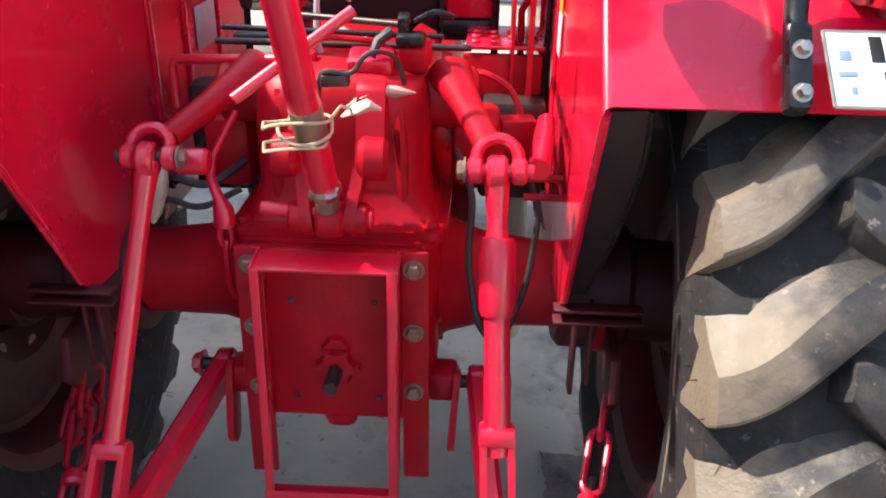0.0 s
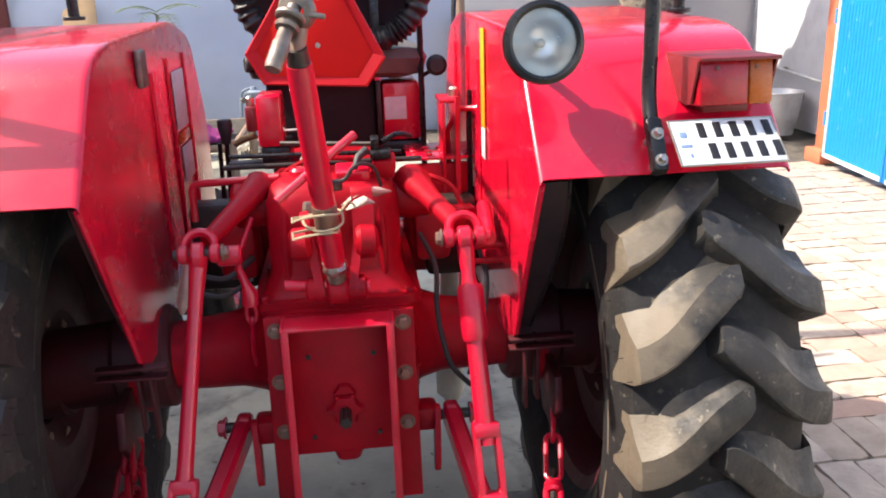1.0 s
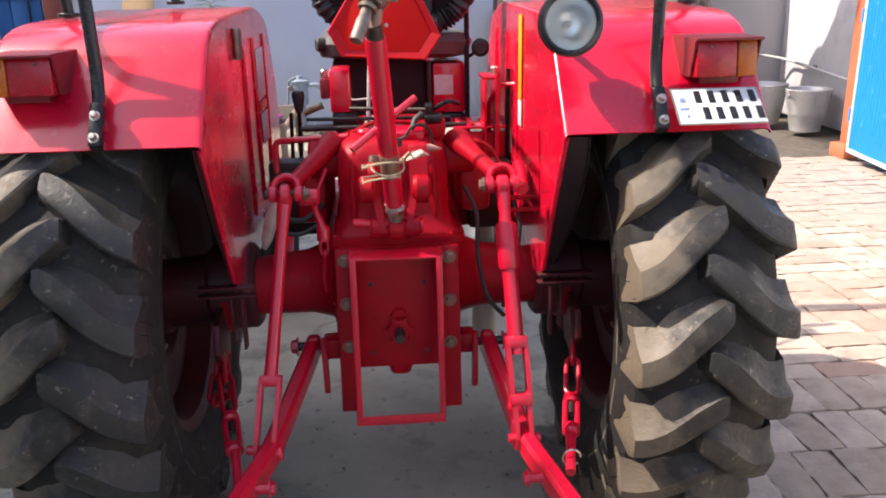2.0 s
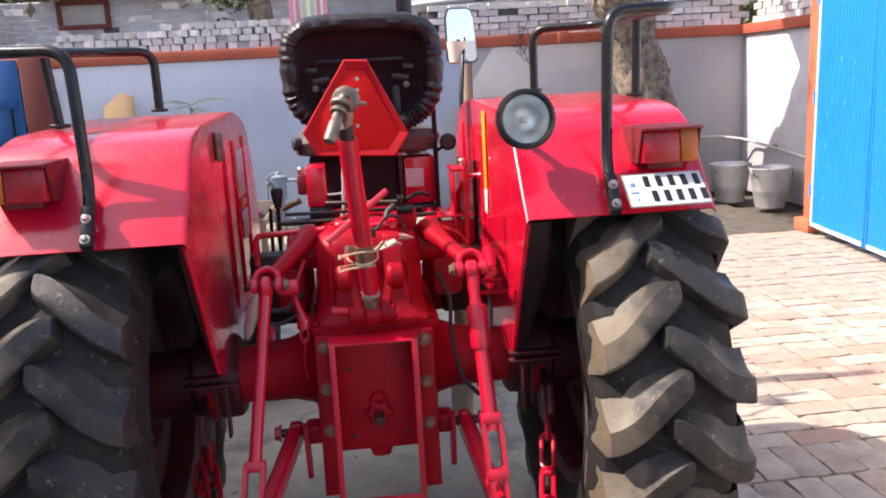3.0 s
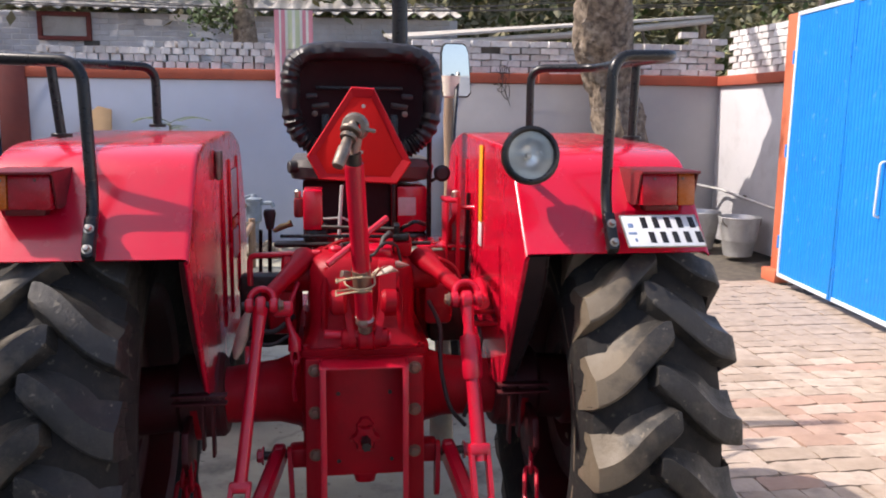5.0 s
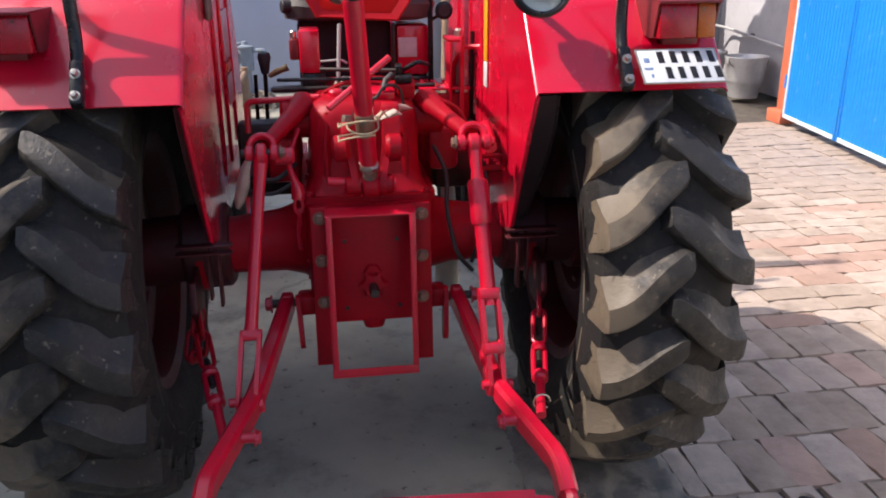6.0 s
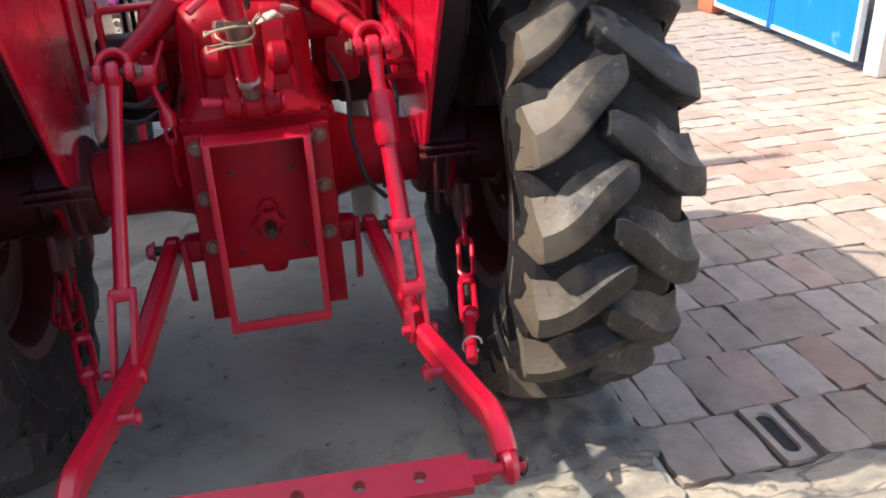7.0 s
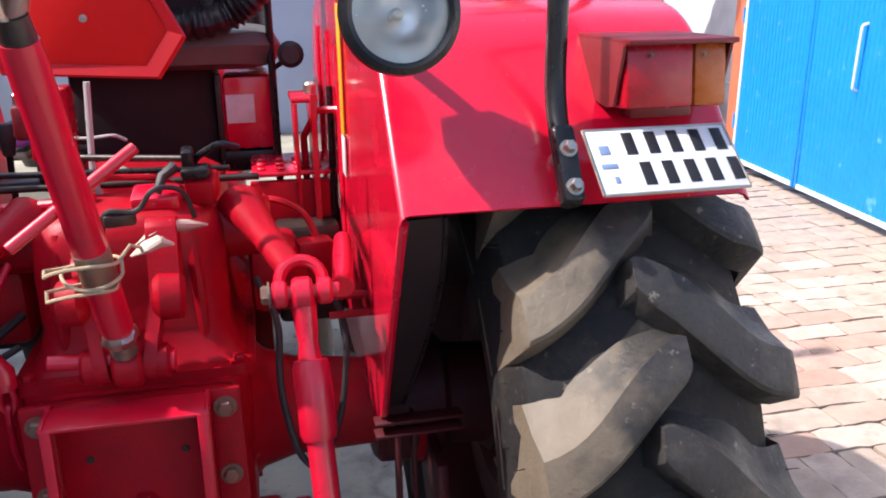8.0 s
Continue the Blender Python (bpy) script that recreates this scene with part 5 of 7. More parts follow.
for i, h in enumerate(hx):
    x0, x1 = cuts[i], cuts[i + 1]
    corners = [math.atan2(sy * HW, ex - h) % (2 * math.pi) for sy in (1, -1) for ex in (x0, x1)]
    angles = sorted([2 * math.pi * k / 24 + 0.01 for k in range(24)] + corners)
    rings = []
    for zz in (HT, -HT):
        outer, inner = [], []
        for a in angles:
            c, s_ = math.cos(a), math.sin(a)
            q = max(abs(c) / ((x1 - h) if c > 0 else (h - x0)), abs(s_) / HW)
            outer.append(bm.verts.new(BA + d * (h + c / q) + u * (s_ / q) + n * zz))
            inner.append(bm.verts.new(BA + d * (h + HR * c) + u * HR * s_ + n * zz))
        rings.append((outer, inner))
        for k in range(len(angles)):
            k2 = (k + 1) % len(angles)
            bm.faces.new((outer[k], outer[k2], inner[k2], inner[k]))
    (o0, i0), (o1, i1) = rings
    for k in range(len(angles)):
        k2 = (k + 1) % len(angles)
        bm.faces.new((i0[k], i0[k2], i1[k2], i1[k]))
        side = all(abs(abs((v.co - BA).dot(u)) - HW) < 1e-5 for v in (o0[k], o0[k2]))
        tip = all(min(abs((v.co - BA).dot(d)), abs((v.co - BA).dot(d) - L)) < 1e-5 for v in (o0[k], o0[k2]))
        if side or tip:
            bm.faces.new((o0[k], o0[k2], o1[k2], o1[k]))
bmesh.ops.remove_doubles(bm, verts=bm.verts, dist=0.0005)
part("bar", bm, LINK, o)
for P, q in ((BA, -1), (BB, 1)):
    part("end_pin", dc(P - d * q * 0.01, P + d * q * 0.105, 0.0125, 16), LINK, o)
    bm = bmesh.new()
    r0 = [P + u * a + Vector((0, 0, b)) for a, b in ((0.017, 0.014), (-0.017, 0.014), (-0.017, -0.014), (0.017, -0.014))]
    r1 = [P + d * q * 0.026 + u * a + Vector((0, 0, b)) for a, b in ((0.015, 0.013), (-0.015, 0.013), (-0.015, -0.013), (0.015, -0.013))]
    r2 = [P + d * q * 0.04 + u * a + Vector((0, 0, b)) for a, b in ((0.012, 0.012), (-0.012, 0.012), (-0.012, -0.012), (0.012, -0.012))]
    loft(bm, [r0, r1, r2])
    part("neck", bm, LINK, o)
    part("linchpin", tb([P + d * q * 0.098 + Vector((0, 0.0, 0.024)), P + d * q * 0.098 - Vector((0, 0, 0.022))], 0.0045, 8), GREASE, o)
    part("linchpin_ring", tb([P + d * q * (0.103 + 0.006 * math.sin(a)) + Vector((0, 0.018 * math.cos(a), 0.02 * math.sin(a))) for a in [i * 0.6 for i in range(10)]], 0.0025, 6), GREASE, o)

# ---- warning triangle ----
o = new("warning_triangle")
o.parent = tractor
tagged(o, "orange-red slow vehicle triangle with cut corners")
tri_o = [(-0.031, 0.126), (0.031, 0.126), (0.143, -0.0705), (0.1055, -0.1315), (-0.1055, -0.1315), (-0.143, -0.0705)]
TM = Matrix.Translation((-0.005, 0.076, 1.520)) @ pose(0, 0, 0, 84, 0, 0) @ pose(0, 0, 0, 0, 0, -3.4)
bm = bmesh.new()
prism(bm, tri_o, TM, 0.004, 0.001)
part("panel", bm, ORANGERED, o)
cen = Vector((0, -0.03))
inner = [tuple(cen + (Vector(p) - cen) * 0.82) for p in tri_o]
bm = bmesh.new()
k = len(tri_o)
lo = [bm.verts.new(TM @ Vector((*p, 0.006))) for p in tri_o]
mid = [bm.verts.new(TM @ Vector((*(cen + (Vector(p) - cen) * 0.97), 0.014))) for p in tri_o]
li = [bm.verts.new(TM @ Vector((*p, 0.006))) for p in inner]
for i in range(k):
    bm.faces.new((lo[i], lo[(i + 1) % k], mid[(i + 1) % k], mid[i]))
    bm.faces.new((mid[i], mid[(i + 1) % k], li[(i + 1) % k], li[i]))
part("border", bm, EDGERED, o, "darker red folded border", flat=True)
for y in (0.075, 0.045, -0.05):
    part("rivet", bolt_head(TM @ Vector((0.004, y, 0.005)), TM.to_3x3() @ Vector((0, 0, 1)), 0.004, 0.004), CHROME, o)
for sx in (-0.05, 0.03):
    part("mount_arm", tb([(sx, 0.084, 1.50), (sx, 0.30, 1.505), (sx, 0.72, 1.52)], 0.010, 8), BLACK, o)

# ---- seat ----
st = new("seat")
st.parent = tractor
tagged(st, "black padded tractor seat with a gathered vinyl cover")
SC = Vector((0.028, 0.72, 1.61))


def seat_outline(k, scale=1.0):
    a = 2 * math.pi * k
    c, s_ = math.cos(a), math.sin(a)
    e = 0.5
    x = math.copysign(abs(c) ** e, c) * 0.245 * (1 + 0.05 * s_)
    z = math.copysign(abs(s_) ** e, s_) * 0.175
    if z < 0:
        x *= 1 - 0.18 * (z / 0.175) ** 2
    return x * scale, z * scale


bm = bmesh.new()
NU, NV = 320, 14
rings = []
for i in range(NU):
    x, z = seat_outline(i / NU)
    x1, z1 = seat_outline(((i + 1) % NU) / NU)
    x0, z0 = seat_outline((i - 1) / NU)
    t = Vector((x1 - x0, 0, z1 - z0)).normalized()
    nrm = Vector((t.z, 0, -t.x))
    ring = []
    for j in range(NV):
        b = 2 * math.pi * j / NV
        side = 0.5 + 0.5 * math.tanh((0.08 - z) * 12)
        wr = 0.0058 * side * (0.45 + 0.9 * abs(noise.noise(Vector((i * 0.045, 3, 8))))) * (math.sin(i * 1.05 + 2.6 * math.sin(i * 0.155)) + 0.9 * noise.noise(Vector((i * 0.3, j * 0.25, 5)))) + 0.004 * noise.noise(Vector((x * 25, z * 25, j)))
        rr = 0.032 + wr
        p = SC + Vector((x, 0, z)) + nrm * rr * math.cos(b) + Vector((0, 1, 0)) * (rr * 1.5 * math.sin(b) - 0.012)
        ring.append(bm.verts.new(p))
    rings.append(ring)
for i in range(NU):
    q, w = rings[i], rings[(i + 1) % NU]
    for j in range(NV):
        bm.faces.new((q[j], q[(j + 1) % NV], w[(j + 1) % NV], w[j]))
part("backrest_cover", bm, VINYL, st, "gathered black vinyl cover")
bm = bmesh.new()
c0 = bm.verts.new(SC + Vector((0, 0.045, 0)))
rr = []
for sc in (0.4, 0.75, 0.97):
    rr.append([bm.verts.new(SC + Vector((seat_outline(i / 64, sc)[0], 0.045 - 0.05 * sc ** 3, seat_outline(i / 64, sc)[1]))) for i in range(64)])
for i in range(64):
    bm.faces.new((c0, rr[0][i], rr[0][(i + 1) % 64]))
    for a, b in zip(rr, rr[1:]):
        bm.faces.new((a[i], a[(i + 1) % 64], b[(i + 1) % 64], b[i]))
part("backrest_shell", bm, MAROON, st, "dark maroon back shell")
part("bracket", bx((0.02, 0.735, 1.66), (0.30, 0.012, 0.012), bevel=0.003), BLACK, st)
for s in (1, -1):
    part("bracket", bx((0.02 + s * 0.135, 0.70, 1.598), (0.06, 0.014, 0.02), (0, s * 8, 0), 0.006), GREASE, st, "plain steel bracket")
    part("bracket", bx((0.02 + s * 0.165, 0.715, 1.632), (0.04, 0.012, 0.018), (0, s * 4, 0), 0.005), BLACKPL, st)
    part("bracket_bolt", bolt_head((0.02 + s * 0.155, 0.70, 1.572), (0, -1, 0), 0.008, 0.012), STEEL, st)
    part("bracket_arm", bx((0.02 + s * 0.12, 0.72, 1.47), (0.025, 0.012, 0.2), bevel=0.003), BLACK, st)
bm = bmesh.new()
loft(bm, [rrect(0.03, 0.95, 1.335, 0.22, 0.2, 0.08, 6), rrect(0.03, 0.95, 1.345, 0.25, 0.235, 0.09, 6), rrect(0.03, 0.95, 1.385, 0.262, 0.245, 0.1, 6),
          rrect(0.03, 0.95, 1.412, 0.25, 0.235, 0.09, 6), rrect(0.03, 0.95, 1.42, 0.2, 0.19, 0.08, 6)])
for v in bm.verts:
    v.co += noise.noise_vector(v.co * 14) * 0.008
part("cushion", bm, DUSTVINYL, st, "dusty faded seat cushion")
part("pedestal", bx((-0.024, 0.95, 1.19), (0.321, 0.3, 0.30), bevel=0.02), UNDER, st)
part("cable", tb(rounded([(-0.15, 0.50, 1.235), (-0.10, 0.49, 1.233), (-0.05, 0.49, 1.238), (-0.03, 0.50, 1.225)], 0.03), 0.0035, 7), PVC, st, "thin pale cable")
part("slide_knob", dc((-0.23, 0.74, 1.385), (-0.20, 0.75, 1.385), 0.022), BLACKPL, st)

# ---- console, levers and rods round the seat ----
part("console_panel", bx((-0.142, 0.42, 1.277), (0.060, 0.13, 0.125), bevel=0.008), RED, tractor)
part("console_panel", bx((0.208, 0.88, 1.230), (0.11, 0.22, 0.17), bevel=0.01), RED, tractor)
part("console_base", bx((0.208, 0.89, 1.118), (0.13, 0.24, 0.05), bevel=0.008), BLACK, tractor)
part("console_base", bx((-0.134, 0.45, 1.187), (0.07, 0.18, 0.056), bevel=0.008), BLACK, tractor)
part("console_edge", bx((0.143, 0.79, 1.22), (0.014, 0.03, 0.2), bevel=0.003), GREASE, tractor)
part("console_sticker", bx((0.19, 0.7675, 1.241), (0.064, 0.003, 0.066), bevel=0.001), STICKER, tractor, "white data sticker")
part("support_pole", tb([(0.268, 0.75, 1.06), (0.268, 0.75, 1.62)], 0.009, 10), BLACK, tractor)
part("bonnet", bx((0.03, 2.0, 1.12), (0.46, 1.0, 0.42), bevel=0.09), RED, tractor)
part("engine", bx((0.0, 2.0, 0.76), (0.32, 0.95, 0.4), bevel=0.03), BLACKPL, tractor)
part("exhaust_pipe", tb([(0.25, 1.75, 1.3), (0.25, 1.75, 2.7)], 0.037, 20), BLACK, tractor, "dark upright exhaust pipe")
part("lamp_pod", dc((-0.188, 0.395, 1.312), (-0.188, 0.393, 1.338), 0.010, 16, 0.45), CHROME, tractor, "small bright knob")
part("lamp_pod", dc((0.31, 0.70, 1.365), (0.31, 0.73, 1.365), 0.03, 18, 0.35), BLACKPL, tractor, "round black knob")
part("lamp_stalk", tb([(0.268, 0.75, 1.33), (0.29, 0.74, 1.345), (0.31, 0.73, 1.36)], 0.006, 8), BLACK, tractor)
part("lamp_cap", dc((0.341, 0.6, 1.286), (0.341, 0.6, 1.315), 0.014, 14, 0.4), CHROME, tractor, "small bright cap")
part("lamp_box", bx((-0.186, 0.40, 1.283), (0.030, 0.05, 0.062), bevel=0.008), HOOD, tractor, "dark maroon lamp box")
part("brass_fitting", tb([(-0.29, 0.80, 1.15), (-0.265, 0.80, 1.165), (-0.24, 0.80, 1.173), (-0.225, 0.80, 1.18)], [0.008, 0.012, 0.01, 0.014], 10), BRASS, tractor, "dull brass fitting")
part("cross_bar", dc((-0.24, 0.31, 1.205), (0.17, 0.27, 1.205), 0.0055), BLACK, tractor)
part("cross_bar", dc((-0.26, 0.33, 1.175), (0.22, 0.30, 1.18), 0.0065), GREASE, tractor)
part("spring_bar", dc((-0.115, 0.29, 1.235), (0.11, 0.20, 1.238), 0.006), GREASE, tractor)
part("tool_bar", bx((-0.21, 0.47, 1.155), (0.11, 0.04, 0.018), (0, 0, 4), 0.006), GREASE, tractor)
part("lever_rod", tb(rounded([(-0.33, 0.28, 1.06), (-0.33, 0.28, 1.15), (-0.12, 0.24, 1.165)], 0.02), 0.009, 10), LINK, tractor)
for x, y, z0, z1 in ((-0.30, 0.68, 0.95, 1.19), (-0.345, 0.85, 0.95, 1.15)):
    part("gear_lever", tb([(x, y, z0), (x + 0.005, y, z1)], 0.007, 8), BLACK, tractor)
bm = bmesh.new()
lathe(bm, [(0.0005, 0), (0.012, 0.0), (0.016, 0.02), (0.022, 0.055), (0.018, 0.068), (0.0005, 0.07)], Matrix.Translation((-0.295, 0.68, 1.175)), 16)
part("lever_knob", bm, BLACKPL, tractor, "black lever knob")
# control quadrant
o = new("control_quadrant")
o.parent = tractor
tagged(o, "red lever quadrant with slotted plate")
bm = bmesh.new()
prism(bm, [(0.50, 1.30), (0.68, 1.28), (0.64, 1.22), (0.60, 0.98), (0.52, 0.98), (0.53, 1.2)], Matrix.Translation((0.335, 0, 0)) @ YZ, 0.012, 0.002)
part("quadrant_plate", bm, LINK, o)
bm = bmesh.new()
prism(bm, [(0.52, 1.28), (0.66, 1.27), (0.62, 1.0), (0.55, 1.0)], Matrix.Translation((0.30, 0, 0)) @ YZ, 0.008, 0.002)
part("quadrant_plate", bm, LINK, o)
for i in range(4):
    part("spacer", dc((0.296, 0.54 + i * 0.035, 1.285), (0.352, 0.54 + i * 0.035, 1.285), 0.007, 10), LINK, o)
part("lever", tb([(0.325, 0.6, 1.02), (0.32, 0.58, 1.2), (0.35, 0.55, 1.26), (0.41, 0.52, 1.265)], 0.008, 8), LINK, o)
part("lever", tb([(0.375, 0.55, 1.0), (0.378, 0.55, 1.31)], 0.007, 8), BLACK, o)
part("knob", dc((0.39, 0.52, 1.262), (0.425, 0.515, 1.268), 0.018, 16, 0.4), BLACKPL, o)
part("footplate", bx((0.297, 0.655, 1.128), (0.185, 0.22, 0.01), bevel=0.003), RED, tractor)
for i in range(12):
    sx, sy = 0.225 + 0.04 * (i % 4), 0.575 + 0.05 * (i // 4)
    part("footplate_stud", dc((sx, sy, 1.132), (sx, sy, 1.140), 0.011, 10, 0.4), RED, tractor)
part("footplate_leg", bx((0.285, 0.56, 1.0), (0.17, 0.02, 0.225), bevel=0.004), CAST, tractor)
# rags stuffed behind the lift cover
for c, sz in (((-0.039, 0.35, 1.185), (0.036, 0.022, 0.018)), ((0.019, 0.327, 1.18), (0.018, 0.014, 0.012))):
    bm = bmesh.new()
    bmesh.ops.create_uvsphere(bm, u_segments=14, v_segments=9, radius=1.0)
    for v in bm.verts:
        v.co = Vector((v.co.x * sz[0], v.co.y * sz[1], v.co.z * sz[2])) + Vector(c)
        v.co += noise.noise_vector(v.co * 55) * 0.010
    part("rag", bm, RAG, tractor, "crumpled pale rag")
# small links beside the lift arms
part("damper", tb([(0.36, 0.235, 1.065), (0.352, 0.16, 1.062), (0.338, 0.04, 1.045)], [0.017, 0.0185, 0.0185], 14), LINK, tractor)
part("damper_rod", tb([(0.32, 0.12, 1.0), (0.40, 0.12, 1.0)], 0.007, 8), CAST, tractor)
part("damper_rod", tb([(0.32, 0.12, 0.965), (0.40, 0.12, 0.965)], 0.007, 8), CAST, tractor)
part("hook_shank", tb([(-0.185, 0.16, 1.09), (-0.212, 0.10, 1.03), (-0.212, 0.075, 1.0), (-0.200, 0.07, 0.965), (-0.194, 0.07, 0.945), (-0.194, 0.07, 0.915)], [0.007, 0.007, 0.008, 0.010, 0.018, 0.019], 12), LINK, tractor)
for i in range(2):
    part("hook_link", tb([(-0.194 + 0.011 * math.cos(a) * (1 - i), 0.07 + 0.011 * math.cos(a) * i, 0.895 - i * 0.034 + 0.024 * math.sin(a)) for a in [k * 2 * math.pi / 10 for k in range(10)]], 0.005, 7, closed=True), LINK, tractor)
part("hook_tail", tb([(-0.196, 0.07, 0.85), (-0.200, 0.08, 0.80), (-0.196, 0.09, 0.76)], 0.006, 7), LINK, tractor)
part("rod_end_cup", dc((-0.25, 0.03, 1.045), (-0.195, 0.03, 1.045), 0.022, 14, 0.25), LINK, tractor)
# hoses
part("hose", tb(rounded([(0.20, 0.20, 1.02), (0.235, 0.16, 0.95), (0.225, 0.12, 0.84), (0.25, 0.08, 0.72), (0.30, 0.10, 0.66)], 0.06), 0.0065, 8), BLACKPL, tractor)
part("hose", tb(rounded([(0.33, 0.16, 1.0), (0.35, 0.12, 0.93), (0.335, 0.1, 0.8), (0.30, 0.12, 0.68)], 0.05), 0.006, 8), BLACKPL, tractor)
part("hose", tb(rounded([(-0.20, 0.2, 0.93), (-0.27, 0.16, 0.9), (-0.34, 0.18, 0.92), (-0.37, 0.22, 0.85)], 0.05), 0.0065, 8), BLACKPL, tractor)
part("bracket_lug", bx((0.105, 0.22, 1.21), (0.02, 0.03, 0.09), (15, 0, 0), 0.005), BLACK, tractor)
part("valve_block", bx((0.05, 0.2, 1.175), (0.08, 0.07, 0.03), (10, 0, 0), 0.008), RED, tractor)
part("connector_block", bx((0.118, 0.2, 1.215), (0.05, 0.035, 0.022), (8, -4, -6), 0.008), BLACK, tractor, "black rubber connector block")
part("connector_boot", tb([(0.085, 0.19, 1.228), (0.065, 0.175, 1.215), (0.055, 0.165, 1.19)], [0.010, 0.009, 0.007], 10), BLACKPL, tractor)
# rear-view mirror on a stalk
o = new("side_mirror")
o.parent = tractor
tagged(o, "rear-view mirror on a slim black stalk")
part("stalk", tb([(0.43, 1.25, 1.0), (0.44, 1.3, 1.5), (0.48, 1.45, 1.75)], 0.009, 8), BLACK, o)
MM = Matrix.Translation((0.476, 1.5, 1.763)) @ pose(0, 0, 0, -2, 0, 6) @ XZ
outline = [(-0.066, -0.10), (-0.052, -0.118), (0.058, -0.118), (0.074, -0.10), (0.062, 0.075), (0.05, 0.11), (0.034, 0.12), (-0.046, 0.12), (-0.06, 0.11), (-0.068, 0.075)]
bm = bmesh.new()
prism(bm, outline, MM, 0.02, 0.005)
part("shell", bm, BLACKPL, o)
bm = bmesh.new()
prism(bm, [(x * 0.92, z * 0.94) for x, z in outline], MM @ Matrix.Translation((0, 0, -0.004)), 0.003)
part("mirror_glass", bm, MIRRORMAT, o)
# Cream cup added as a solid for a pale reflection in the mirror.
bm = bmesh.new()
lathe(bm, [(0.0005, -0.048), (0.026, -0.048), (0.034, -0.04), (0.036, -0.01), (0.041, 0.03), (0.043, 0.046), (0.038, 0.046), (0.0005, 0.042)], Matrix.Translation((0.448, 1.44, 1.690)), 24)
part("stalk_cap", bm, CREAM, o, "cream cup standing for a pale patch reflected in the mirror")

# foot boards beside the gearbox
for sg in (1, -1):
    fb = new("foot_board")
    fb.parent = tractor
    part("board", bx((sg * 0.285, 0.95, 0.80), (0.2, 0.72, 0.012), bevel=0.003), RED, fb)
    part("riser", bx((sg * 0.285, 0.585, 0.915), (0.2, 0.012, 0.24), bevel=0.003), CAST, fb)
    part("brace", bx((sg * 0.20, 0.9, 0.72), (0.05, 0.5, 0.1), bevel=0.01), CAST, fb)

# fittings on top of the lift cover
part("breather_cap", dc((-0.075, 0.24, 1.15), (-0.075, 0.24, 1.185), 0.022, 16, 0.3), RED, tractor)
part("valve_lever", tb(rounded([(0.10, 0.26, 1.165), (0.115, 0.22, 1.235), (0.16, 0.20, 1.262), (0.19, 0.21, 1.25)], 0.02), 0.0062, 8), BLACK, tractor, "black bent lever")
part("valve_bracket", bx((0.125, 0.215, 1.185), (0.05, 0.06, 0.045), (12, 0, -8), 0.008), CAST, tractor)
part("cable", tb(rounded([(-0.03, 0.12, 1.13), (-0.02, 0.10, 1.185), (0.03, 0.11, 1.17), (0.055, 0.10, 1.215), (0.10, 0.13, 1.205), (0.112, 0.15, 1.15)], 0.025), 0.0045, 7), BLACKPL, tractor, "loose black cable")
part("clamp", bx((0.0, 0.115, 1.165), (0.05, 0.03, 0.022), (8, 0, 14), 0.006), GREASE, tractor)
part("clamp", bx((-0.05, 0.10, 1.12), (0.028, 0.02, 0.03), (0, 10, 30), 0.005), STEEL, tractor)
bm = bmesh.new()
tube(bm, [(0.025, 0.09, 1.125), (0.05, 0.075, 1.145), (0.075, 0.085, 1.158), (0.105, 0.10, 1.15), (0.13, 0.12, 1.145)], [0.006, 0.014, 0.021, 0.017, 0.005], 10, flat=0.55)
for v in bm.verts:
    v.co += noise.noise_vector(v.co * 50) * 0.007
part("rag", bm, RAG, tractor, "crumpled pale rag")
part("pipe", tb(rounded([(-0.12, 0.3, 1.16), (-0.05, 0.27, 1.2), (0.05, 0.27, 1.195), (0.09, 0.3, 1.16)], 0.03), 0.006, 8), CAST, tractor)
part("pale_hose", tb(rounded([(-0.053, 0.3, 1.36), (-0.058, 0.3, 1.288), (-0.064, 0.3, 1.19), (-0.047, 0.29, 1.14), (-0.02, 0.25, 1.12)], 0.05), 0.0055, 8), PVC, tractor, "pale grey hose")
part("battery_cable", tb(rounded([(0.19, 0.4, 1.1), (0.24, 0.34, 1.13), (0.30, 0.33, 1.1), (0.33, 0.3, 1.02)], 0.03), 0.007, 8), CAST, tractor)
part("link_plate", bx((0.31, 0.28, 1.02), (0.07, 0.05, 0.08), (0, 0, 10), 0.01), CAST, tractor)
part("servo_block", bx((0.235, 0.30, 1.0), (0.09, 0.14, 0.13), bevel=0.02), CAST, tractor)
part("servo_block", bx((-0.235, 0.32, 0.98), (0.09, 0.14, 0.14), bevel=0.02), CAST, tractor)
# Dark boxes added to block the bright floor behind the lift arms.
part("brake_box", bx((-0.30, 0.52, 0.93), (0.17, 0.08, 0.24), bevel=0.015), GREASE, tractor, "dark box added to fill a bright gap")
part("brake_box", bx((0.31, 0.52, 0.92), (0.14, 0.08, 0.22), bevel=0.015), GREASE, tractor, "dark box added to fill a bright gap")
part("brake_rod", dc((-0.33, 0.2, 0.93), (-0.33, 0.75, 0.98), 0.007, 8), BLACK, tractor)
part("wire_loom", tb(rounded([(-0.20, 0.25, 0.97), (-0.26, 0.2, 0.93), (-0.33, 0.2, 0.95), (-0.37, 0.3, 0.9)], 0.03), 0.008, 8), BLACKPL, tractor)
part("cable_wrap", tb([(-0.325, 0.20, 1.01), (-0.34, 0.19, 0.975), (-0.35, 0.19, 0.93), (-0.365, 0.19, 0.885), (-0.372, 0.19, 0.86)], [0.010, 0.020, 0.027, 0.022, 0.008], 12, flat=0.6), RAG, tractor, "pale cloth-wrapped cable end")

